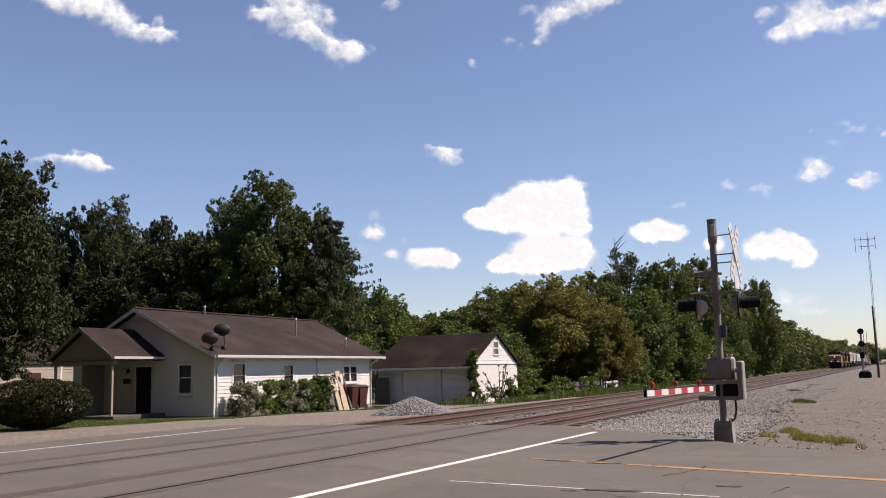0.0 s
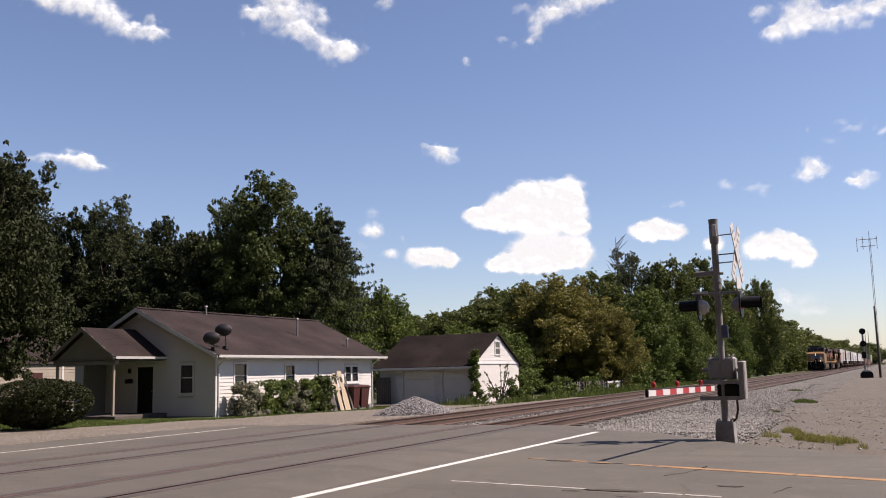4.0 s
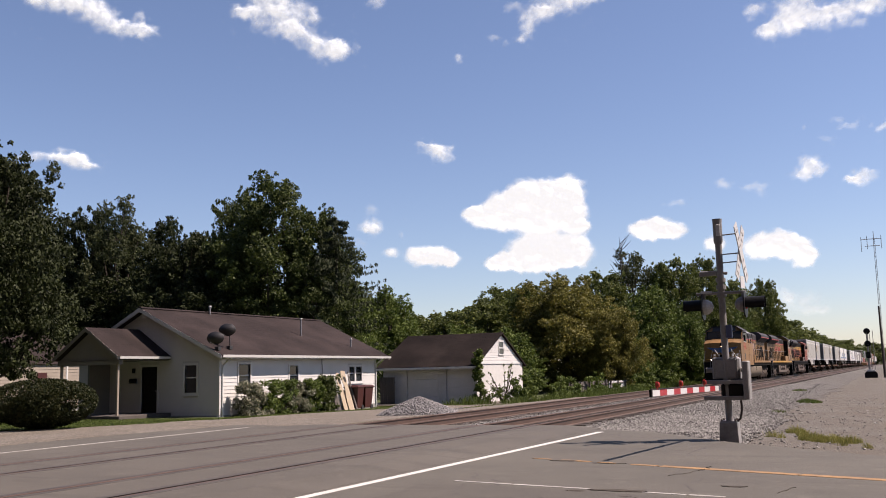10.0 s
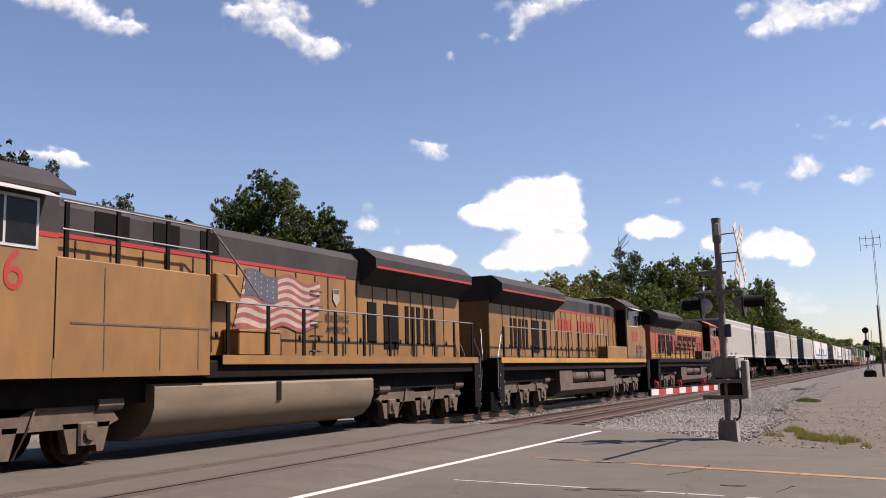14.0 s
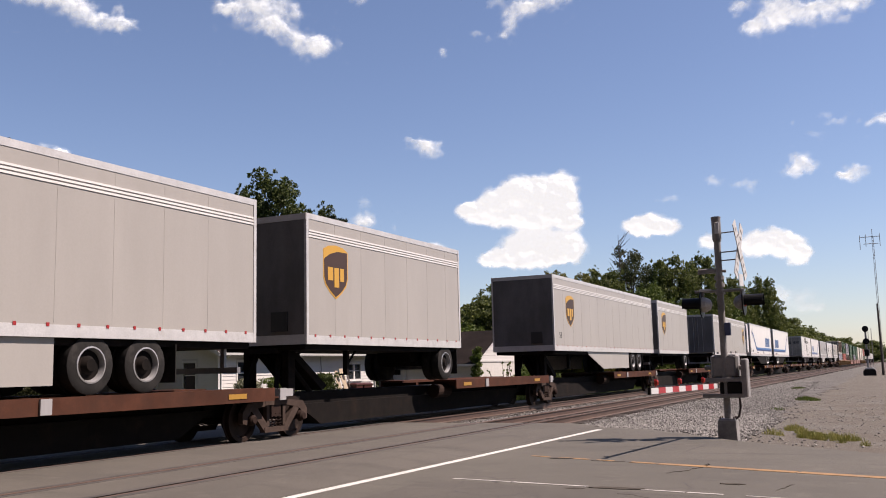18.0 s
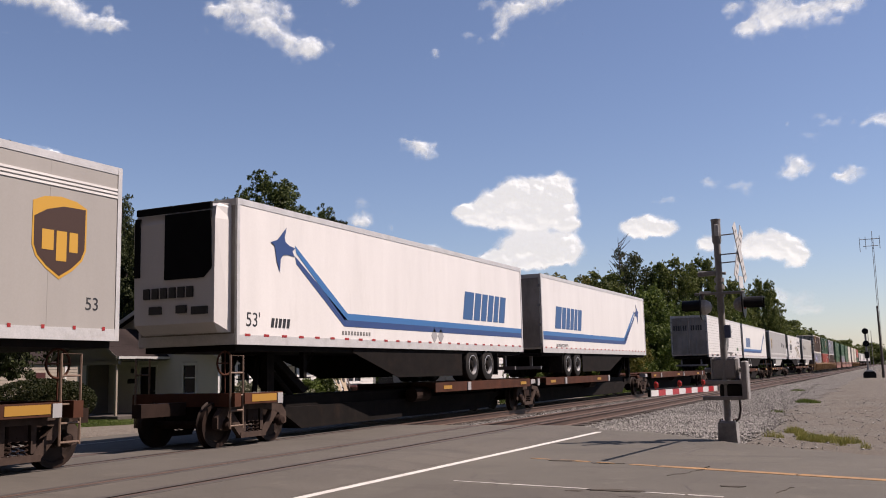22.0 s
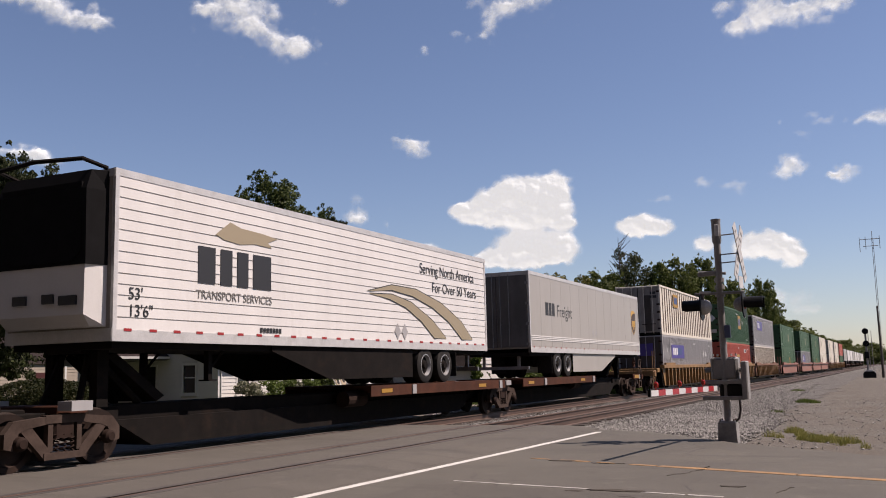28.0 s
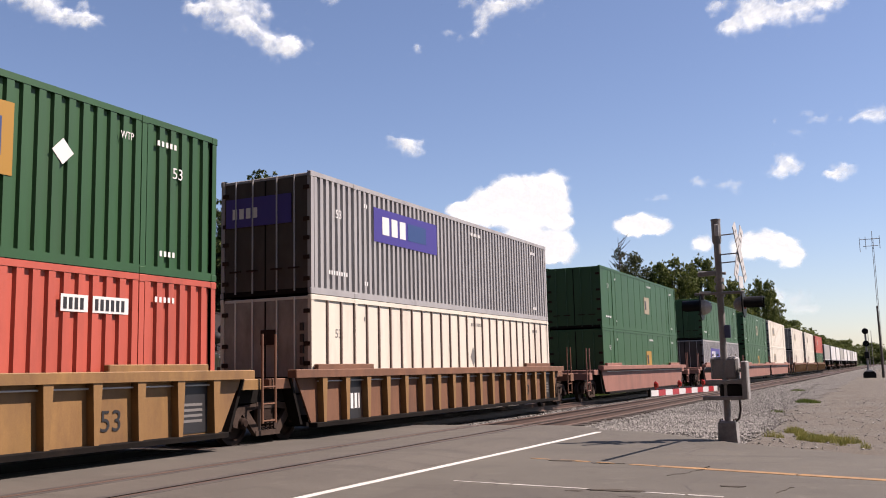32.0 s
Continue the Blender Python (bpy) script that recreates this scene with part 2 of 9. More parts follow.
M = dict(
    asphalt_old=asphalt_of("old_rough_asphalt", (0.098, 0.087, 0.071), 1.9, 0.42),
    asphalt_panel=asphalt_of("crossing_asphalt", (0.115, 0.102, 0.084), 0.5, 0.05),
    ballast_brown=pebbly("stained_ballast", (0.018, 0.014, 0.012), (0.075, 0.058, 0.049), 18),
    crack=surface("crack_dirt", (0.085, 0.073, 0.06), 0.95, vary=0.4, scale=8, spec=0.1),
    rubber_seal=surface("rubber_rail_seal", (0.07, 0.06, 0.054), 0.9, vary=0.4, scale=1.5),
    stone=stony("crushed_stone", (0.07, 0.067, 0.064), (0.395, 0.38, 0.355)),
    stone_dark=stony("dark_crushed_stone", (0.05, 0.05, 0.055), (0.38, 0.37, 0.37)),
    asphalt=asphalt_of("asphalt", (0.118, 0.107, 0.087), 0.7, 0.16),
    gravel=pebbly("gravel", (0.18, 0.16, 0.134), (0.42, 0.375, 0.322), 22, 0.7, (0.8, 0.75, 0.66)),
    gravel_pale=pebbly("pale_gravel", (0.135, 0.124, 0.107), (0.28, 0.26, 0.228), 46, 0.5, (0.78, 0.68, 0.56)),
    ballast=pebbly("ballast", (0.078, 0.075, 0.071), (0.33, 0.316, 0.295), 20, 1.0, (0.80, 0.75, 0.68)),
    steel=surface("rail_steel", (0.115, 0.066, 0.046), 0.6, 0.05, vary=0.25, scale=3, dirt=(0.06, 0.033, 0.023), dirt_amount=0.7),
    rust=surface("rusty_steel", (0.05, 0.027, 0.019), 0.8, 0.2, vary=0.4, scale=3, dirt=(0.05, 0.03, 0.022), spec=0.12),
    tie=surface("creosoted_wood", (0.048, 0.034, 0.026), 0.9, vary=0.3, scale=5, stretch=(1, 6, 6)),
    white=surface("white_siding", (0.74, 0.73, 0.70), 0.55, vary=0.06, scale=0.8, dirt=(0.6, 0.59, 0.55), dirt_amount=0.3),
    line=surface("road_paint", (0.75, 0.74, 0.7), 0.7, vary=0.1, scale=6, dirt=(0.35, 0.33, 0.31), dirt_amount=0.5),
    faded_line=surface("faded_road_paint", (0.62, 0.60, 0.56), 0.75, vary=0.2, scale=3, dirt=(0.15, 0.128, 0.105), dirt_amount=1.1),
    yellow_line=surface("yellow_road_paint", (0.46, 0.245, 0.08), 0.8, vary=0.2, scale=3, dirt=(0.16, 0.115, 0.085), dirt_amount=1.1),
    shingle=surface("brown_shingle", (0.047, 0.034, 0.032), 0.95, vary=0.45, scale=0.45, grain=22, bump=0.6, dirt=(0.022, 0.016, 0.015), dirt_amount=0.55, speck=0.7, spec=0.15),
    shingle_dark=surface("dark_shingle", (0.023, 0.0165, 0.0145), 0.95, vary=0.5, scale=0.6, grain=22, bump=0.6, dirt=(0.04, 0.03, 0.026), dirt_amount=0.4, speck=0.7, spec=0.1),
    grey=surface("galvanised_steel", (0.33, 0.33, 0.34), 0.5, 0.6, vary=0.2, scale=4),
    black=surface("black_paint", (0.012, 0.012, 0.013), 0.5, vary=0.3, scale=4, spec=0.12),
    trailer_white=surface("trailer_white", (0.82, 0.81, 0.79), 0.35, vary=0.07, scale=0.7, grain=25, bump=0.05, dirt=(0.6, 0.58, 0.55), dirt_amount=0.2, stretch=(1, 2, 0.4), speck=0.96, spec=0.25),
    trailer_grey=surface("trailer_grey", (0.42, 0.405, 0.378), 0.4, vary=0.08, scale=0.5, grain=25, bump=0.05, dirt=(0.37, 0.355, 0.33), dirt_amount=0.3, stretch=(1, 2, 0.4), speck=0.96, spec=0.25),
    up_yellow=surface("engine_yellow", (0.31, 0.155, 0.04), 0.55, vary=0.25, scale=0.9, dirt=(0.13, 0.075, 0.035), dirt_amount=0.8, stretch=(1, 1, 0.5)),
    bark=surface("bark", (0.09, 0.07, 0.055), 0.95, vary=0.4, scale=4, grain=18, bump=0.9, stretch=(3, 3, 0.6), relief=0.03),
    grass=surface("grass_ground", (0.085, 0.11, 0.03), 0.95, vary=0.35, scale=0.5, grain=20, bump=0.8, relief=0.04),
    leaf=leafy("leaf_green", (0.025, 0.042, 0.011), (0.108, 0.137, 0.035)),
    # greens darkened for the shade that the left-hand trees stand in
    leaf_shade=leafy("leaf_shaded_green", (0.013, 0.020, 0.006), (0.05, 0.064, 0.019), 0.7, 0.2),
    leaf_airy=leafy("leaf_olive_green", (0.035, 0.047, 0.018), (0.10, 0.115, 0.045), 0.6, 0.3),
    leaf_dark=leafy("leaf_dark_green", (0.036, 0.056, 0.014), (0.20, 0.23, 0.055)),
    leaf_bright=leafy("leaf_bright_green", (0.05, 0.085, 0.016), (0.16, 0.21, 0.045)),
    leaf_yellow=leafy("leaf_yellow_green", (0.085, 0.088, 0.02), (0.30, 0.265, 0.062)),
    leaf_bronze=leafy("leaf_bronzed", (0.012, 0.024, 0.006), (0.045, 0.045, 0.012)),
    leaf_pale=leafy("leaf_variegated", (0.045, 0.07, 0.025), (0.42, 0.40, 0.30)),
    needle=leafy("spruce_needle", (0.03, 0.044, 0.022), (0.075, 0.088, 0.042), 0.7, 0.15),
    blade=leafy("grass_blade", (0.05, 0.085, 0.015), (0.15, 0.19, 0.045), 0.6),
    blade_yellow=leafy("dry_grass_blade", (0.17, 0.19, 0.04), (0.40, 0.36, 0.12), 0.6),
)
# ---- ground, road and tracks ----
TRACK, TRACK_2, RAIL_TOP = -13.212, -9.271, 0.07


def ground_height(x, y):
    h = 0.0
    if x < -14:
        h = -0.34 * max(0.0, min(1.0, (y - 22) / 25)) * min(1.0, (-14 - x) / 6)
    elif x > -6:
        h = -0.35 if y > 12 else 0.0
    if -17.0 < x < -4.0 and y > 21:
        h = min(h, -0.6)
    return h - 0.03


def axis(near, far, step):
    a = [0.0]
    while a[-1] < far:
        a.append(a[-1] + (step if a[-1] < near else max(step, a[-1] * 0.25)))
    return a


def build_ground():
    xs = [-20 - a for a in reversed(axis(40, 3000, 1.5)[1:])] + [-20 + a for a in axis(40, 3000, 1.0)]
    ys = [25 - a for a in reversed(axis(40, 3000, 1.5)[1:])] + [25 + a for a in axis(45, 4000, 1.0)]
    s = Shape()
    s.v = [(x, y, ground_height(x, y) + (0.02 * noise.noise((x * 0.6, y * 0.6, 0)) if 20 < y < 120 else 0) - 0.02) for y in ys for x in xs]
    n = len(xs)
    s.f = [(j * n + i, j * n + i + 1, (j + 1) * n + i + 1, (j + 1) * n + i) for j in range(len(ys) - 1) for i in range(n - 1)]
    ob = part("ground", s, M["grass"], smooth=True)
    tagged(ob, "grassy ground with bare gravelly patches", "ground", kind="structure")


build_ground()


def slab(name, outline, z0, z1, material, label, category="road", kind="structure"):
    ob = part(name, Shape().prism_z(outline, z0, z1), material)
    return tagged(ob, label, category, kind=kind)


slab("road", [(-19.1, -40), (60, -40), (60, -7), (3.5, 14.2), (-0.24, 16.26), (-2.76, 18.46), (-5.2, 21.5), (-7.7, 22.6), (-14.5, 22.8), (-18.4, 23.4), (-19.0, 19.4)], -0.25, 0.0,
     M["asphalt"], "worn grey asphalt road over a level crossing", "road")
def build_drive():
    """Gravel between the road, the lawn and the ballast, following the fall of the ground."""
    rings = []
    for y in [-40, -10, 5, 12, 16, 18] + [19 + 0.5 * k for k in range(83)]:
        xa = np.interp(y, [18.4, 19.9, 20.8, 22.5, 24.5, 26.5, 28.4, 32.2, 38, 42.5, 46.4, 46.9, 60], [-27, -24.8, -23.6, -23.1, -23.0, -23.2, -22.5, -23.1, -22.8, -21.8, -22.4, -29.5, -30])
        xa += 0.18 * noise.noise((y * 0.7, 3.0, 0.0)) + 0.1 * noise.noise((y * 2.1, 7.0, 0.0))
        xb = np.interp(y, [-40, 19.4, 22.9, 23.0, 50, 60], [-19.0, -18.95, -18.4, -15.0, -15.0, -22])
        row = [xa + (xb - xa) * k / 10 for k in range(11)]
        top = [(x, y, -0.34 * max(0.0, min(1.0, (y - 22) / 25)) * min(1.0, max(0.0, (-14 - x) / 6)) + 0.005 + 0.012 * noise.noise((x, y, 0.0))) for x in row]
        rings.append([(xa, y, -0.9), *top, (xb, y, -0.9)])
    tagged(part("gravel_drive", Shape().loft(rings), M["gravel"]), "pale gravel drive beside the track", "drive", kind="structure")


build_drive()
slab("gravel_lot", [(-7.6, 22.6), (-5.2, 21.55), (-2.76, 18.5), (-0.24, 16.3), (3.5, 14.3), (60, -6), (200, 100), (90, 900), (-7.6, 900)], -0.5, -0.1,
     M["gravel_pale"], "pale gravel lot beside the ballast", "lot")


slab("worn_patch", [(-5.9, 8.0), (4.5, 6.0), (4.5, 9.2), (2.0, 9.95), (0.6, 10.1), (-0.9, 10.5), (-1.7, 10.55), (-2.2, 10.8), (-3.0, 10.85), (-3.6, 11.15), (-4.2, 11.1), (-5.2, 11.35), (-5.8, 11.1), (-5.7, 10.2)], -0.1, 0.004, M["asphalt_old"], "rough cracked older asphalt at the road edge", "road")


def build_cracks():
    """Open cracks wandering over the old asphalt, some branching."""
    rng = random.Random(17)
    starts = [(-2.6, 14.2, -100, 1.6), (-1.2, 12.0, -95, 0.7), (-4.4, 14.3, -18, 0.6), (-3.0, 10.7, -10, 1.2)]
    for x, y, turn, length in starts:
        a, gone, left, right = radians(turn), 0.0, [], []
        while gone < length:
            f = gone / length
            w = (0.001 + 0.003 * rng.random()) * (1.15 - f)
            left.append((x - math.sin(a) * w, y + math.cos(a) * w))
            right.append((x + math.sin(a) * w, y - math.cos(a) * w))
            d = rng.uniform(0.03, 0.07)
            b = a + rng.uniform(-0.9, 0.9)
            x, y, gone = x + math.cos(b) * d, y + math.sin(b) * d, gone + d
        ob = part("crack", Shape().prism_z(left + right[::-1], -0.002, 0.0066), M["crack"])
        tagged(ob, "open dark crack in the old asphalt", "crack", kind="structure")
    for k, (x, y, rx, ry) in enumerate(((-3.15, 11.15, 0.34, 0.09), (-4.95, 14.55, 0.22, 0.07), (-3.6, 11.0, 0.12, 0.05), (-1.9, 11.9, 0.16, 0.06))):
        rim = [(x + rx * math.cos(a) * (0.75 + 0.5 * rng.random()), y + ry * math.sin(a) * (0.7 + 0.6 * rng.random())) for a in (2 * math.pi * i / 18 for i in range(18))]
        tagged(part("pothole", Shape().prism_z(rim, -0.002, 0.0068), M["crack"]), "shallow broken hole in the asphalt", "pothole", kind="structure")


def stripe(x0, y0, x1, y1, w, material, label):
    a, b = Vector((x0, y0, 0)), Vector((x1, y1, 0))
    n = (b - a).normalized().cross(Vector((0, 0, 1))) * (w / 2)
    ob = part("road_marking", Shape().prism_z([(a + n)[:2], (a - n)[:2], (b - n)[:2], (b + n)[:2]], -0.004, 0.005), material)
    tagged(ob, label, "road marking", kind="structure")


build_cracks()
stripe(-6.62, 8.0, -6.33, 21.3, 0.14, M["line"], "white stop line painted on the asphalt")
stripe(-16.9, 8.0, -17.2, 22.2, 0.085, M["faded_line"], "thin white edge line painted on the asphalt")
for a, b, w in ((-5.6, -5.25, 0.07), (-5.05, -4.5, 0.12), (-4.35, -4.05, 0.06), (-3.75, -3.35, 0.13), (-3.28, -1.3, 0.18), (-1.26, 8.0, 0.19)):
    stripe(a, 14.86 - (a + 5.6) * 0.345, b, 14.86 - (b + 5.6) * 0.345, w, M["yellow_line"], "worn yellow centre line on the asphalt")
for a, b, w in ((-5.5, -4.62, 0.06), (-4.58, -3.52, 0.075), (-2.82, -2.3, 0.06), (-2.26, -1.85, 0.07), (-1.6, -1.1, 0.05)):
    stripe(a, 11.58 - (a + 5.5) * 0.178, b, 11.58 - (b + 5.5) * 0.178, w, M["faded_line"], "thin broken white line on the asphalt")


def build_track(name, cx):
    t = thing(name, "railway track with rusty rails on wooden ties", "track", kind="structure")
    for side in (-0.7525, 0.7525):
        prof = [(-0.07, -0.19), (0.07, -0.19), (0.07, -0.175), (0.012, -0.155), (0.012, -0.045), (0.037, -0.03), (0.037, -0.004), (0.03, 0), (-0.03, 0), (-0.037, -0.004), (-0.037, -0.03), (-0.012, -0.045), (-0.012, -0.155), (-0.07, -0.175)]
        part("rail", Shape().prism_y([(cx + side + a, b + RAIL_TOP) for a, b in prof], -60, 900), M["steel"], t)
    tie = Shape().cbox(-1.3, 1.3, -0.115, 0.115, -0.30, -0.115, 0.012).mesh("tie")
    y, k = 23.2, 0
    while k < 110:
        part("tie", tie, M["tie"], t, at=(cx + random.uniform(-0.04, 0.04), y, random.uniform(-0.008, 0.008), 0, 0, random.uniform(-1, 1)))
        y, k = y + 0.53, k + 1
    far = Shape()
    while y < 400:
        far.box(cx - 1.3, cx + 1.3, y - 0.115, y + 0.115, -0.30, -0.115)
        y += 0.53
    tagged(part("far_ties", far, M["tie"], t), kind="stuff")


build_track("track_1", TRACK)
build_track("track_2", TRACK_2)
bed = Shape().prism_y([(-17.2, -0.6), (-15.6, -0.24), (-14.8, -0.16), (-11.7, -0.16), (-11.25, -0.18), (-10.8, -0.16), (-7.7, -0.16), (-6.8, -0.22), (-3.6, -0.6)], 22.7, 900)
for cx in (TRACK, TRACK_2):
    tagged(part("stained_ballast", Shape().prism_y([(cx - 0.98, -0.2), (cx - 0.88, -0.138), (cx - 0.6, -0.15), (cx + 0.6, -0.15), (cx + 0.88, -0.138), (cx + 0.98, -0.2)], 22.75, 700), M["ballast_brown"]), "rust-stained ballast between the rails", "ballast", kind="structure")
# level crossing: asphalt raised to the rails, rubber seals and open flangeways
def build_crossing_surface():
    rails = [c + s for c in (TRACK, TRACK_2) for s in (-0.7525, 0.7525)]
    top = RAIL_TOP - 0.004
    edges = [(-16.7, 0.002), (-15.1, top)]
    t = thing("crossing_surface", "raised asphalt crossing surface with rubber rail seals", "level crossing", kind="structure")
    ends = (-40, 22.65)
    gaps = [(r - 0.045, r + 0.11) if r in rails[0::2] else (r - 0.11, r + 0.045) for r in sorted(rails)]
    spans = [(-16.7, gaps[0][0])] + [(gaps[k][1], gaps[k + 1][0]) for k in range(3)] + [(gaps[3][1], -6.75)]
    for k, (a, b) in enumerate(spans):
        za, zb = (0.002 if k == 0 else top), (0.002 if k == 4 else top)
        pts = [(a, -0.2), (b, -0.2), (b, zb)] + ([(-7.45, top)] if k == 4 else []) + ([(-15.1, top)] if k == 0 else []) + [(a, za)]
        part("crossing_panel", Shape().prism_y(pts, *ends), M["asphalt_panel"], t)
        for q, w in ((a, 0.13), (b, -0.13)):
            if -16 < q < -7:
                part("rubber_seal", Shape().prism_y([(min(q, q + w), top - 0.02), (max(q, q + w), top - 0.02), (max(q, q + w), top + 0.004), (min(q, q + w), top + 0.004)], *ends), M["rubber_seal"], t)


build_crossing_surface()
shoulder = []
for k in range(250):
    y = 18.9 + 0.25 * k if k < 180 else 63.9 + 12 * (k - 180)
    xr = -3.4 + 1.6 * noise.noise((y * 0.22, 1.0, 0.0)) + 0.6 * noise.noise((y * 1.7, 2.0, 0.0)) - 0.9 * max(0.0, 21.0 - y)
    xl = max(-7.65, float(np.interp(y, [18.8, 21.5, 22.7], [-2.95, -5.1, -7.65])))
    shoulder.append([(xl, y, -0.2), (xl, y, -0.092), (max(xr, xl + 0.05), y, -0.092), (max(xr, xl + 0.05), y, -0.2)])
tagged(part("ballast_shoulder", Shape().loft(shoulder), M["ballast"]), "loose crushed stone shoulder beside the rails", "ballast", kind="structure")
tagged(part("ballast_bed", bed, M["ballast"]), "grey crushed stone ballast under the tracks", "ballast", kind="structure")
# ---- trees, bushes, weeds ----
def leaf_cloud(name, clumps, n, size, material, parent, rng, label="", droop=0.0, long=0.55):
    """n leaves in clumps (x, y, z, radius), each a bent four-sided blade."""
    cl = np.array(clumps)
    wgt = cl[:, 3] ** 2
    pick = rng.choice(len(cl), n, p=wgt / wgt.sum())
    d = rng.normal(size=(n, 3))
    d /= np.linalg.norm(d, axis=1)[:, None]
    r = cl[pick, 3] * rng.uniform(0.1, 1.0, n) ** 0.45
    c = cl[pick, :3] + d * r[:, None] * np.array([1, 1, 0.75])
    u = rng.normal(size=(n, 3)) + np.array([0, 0, -droop])
    u /= np.linalg.norm(u, axis=1)[:, None]
    w = np.cross(u, d + rng.normal(size=(n, 3)) * 0.6)
    w /= np.linalg.norm(w, axis=1)[:, None] + 1e-9
    s = size * rng.uniform(0.6, 1.3, n)[:, None]
    v = np.empty((n, 4, 3))
    v[:, 0], v[:, 1], v[:, 2], v[:, 3] = c - u * s, c + w * s * long, c + u * s, c - w * s * long + d * s * 0.25
    return part(name, quads(name, v), material, parent, label)


def quads(name, v):
    n = len(v)
    me = bpy.data.meshes.new(name)
    me.vertices.add(4 * n)
    me.vertices.foreach_set("co", np.asarray(v, dtype=np.float32).reshape(-1))
    me.loops.add(4 * n)
    me.loops.foreach_set("vertex_index", np.arange(4 * n, dtype=np.int32))
    me.polygons.add(n)
    me.polygons.foreach_set("loop_start", np.arange(n, dtype=np.int32) * 4)
    me.update(calc_edges=True)
    return me


def build_tree(height, radius, leaves, size, material, label, seed, trunk_r=0.22, low=0.14, lump=0.5, fine=150, name="tree", top=0.35, near=False):
    """A broadleaf tree: trunk, limbs and a lumpy crown of many small clumps with gaps."""
    rng = np.random.default_rng(seed)
    t = thing(name, label, "tree")
    up = height * 0.82
    bend = rng.normal(size=2) * 0.02 * height
    tp = [Vector((bend[0] * math.sin(k), bend[1] * math.sin(k * 1.3), up * k / 6 - 0.3 * (k == 0))) for k in range(7)]
    part("trunk", Shape().tube(tp, [trunk_r * (1.3 - 0.19 * k) for k in range(7)], 9), M["bark"], t, smooth=True)
    # main boughs carry lobes of foliage, lobes carry clumps
    lobes = []
    nl = 24
    for i in range(nl):
        h = low + (0.97 - low) * ((i + 0.5) / nl) ** 0.85
        q = (h - low) / (1 - low)
        span = (math.sin(math.pi * min(1.0, 0.16 + q * 0.72)) ** 0.8) * (1 - top * q ** 3)
        a = i * 2.399 + rng.uniform(-0.4, 0.4)
        reach = radius * span * rng.uniform(0.45, 0.85)
        lobes.append((Vector((math.cos(a) * reach, math.sin(a) * reach, height * h - 0.1 * radius)), radius * lump * span * rng.uniform(0.6, 1.0) + 0.15 * radius * rng.random(), h))
    clumps, limbs = [], Shape()
    for c, r, h in lobes:
        root = tp[min(5, max(1, int(h * 0.8 * 6)))]
        mid = root.lerp(c, 0.55) + Vector((0, 0, -0.05 * radius))
        if near:
            part("limb", Shape().tube([root, mid, c], [trunk_r * 0.42, trunk_r * 0.25, 0.03], 5), M["bark"], t)
        else:
            limbs.tube([root, mid, c], [trunk_r * 0.42, trunk_r * 0.25, 0.03], 5)
        for _ in range(max(5, 3 * fine // nl)):
            d = Vector(rng.normal(size=3)).normalized()
            p = c + d * r * rng.uniform(0.6, 1.25)
            clumps.append((p.x, p.y, max(p.z, height * low * 0.75), r * rng.uniform(0.10, 0.27)))
        clumps.append((c.x, c.y, c.z, r * 0.85))
        clumps.append((c.x * 0.7, c.y * 0.7, c.z, r * 0.6))
    if limbs.v:
        part("branchwork", limbs, M["bark"], t)
    leaf_cloud("crown", clumps, leaves, size, material, t, rng)
    return t


def build_spruce(height, radius, label, seed):
    """A spruce with tiers of drooping boughs, each bough a part."""
    rng = np.random.default_rng(seed)
    t = thing("spruce_tree", label, "tree")
    part("trunk", Shape().tube([(0, 0, -0.3), (0, 0, height)], [0.2, 0.012], 8), M["bark"], t)
    k = 0
    for i in range(60):
        h = 0.12 + 0.86 * i / 60
        reach = radius * (1 - h) ** 0.75 * rng.uniform(0.6, 1.2) + 0.15
        a = i * 2.4 + rng.uniform(-0.3, 0.3)
        pts = []
        for j in range(9):
            f = j / 8
            z = height * h + reach * (-0.5 * f + 0.42 * f * f)
            for hang in (0.0, 0.28 * reach ** 0.5):
                pts.append((math.cos(a) * reach * f, math.sin(a) * reach * f, z - hang * (0.3 + 0.7 * f), 0.06 + 0.13 * (1 - abs(f - 0.5))))
        leaf_cloud("bough", pts, 290, 0.14, M["needle"], t, rng, droop=1.6, long=0.25)
    return t


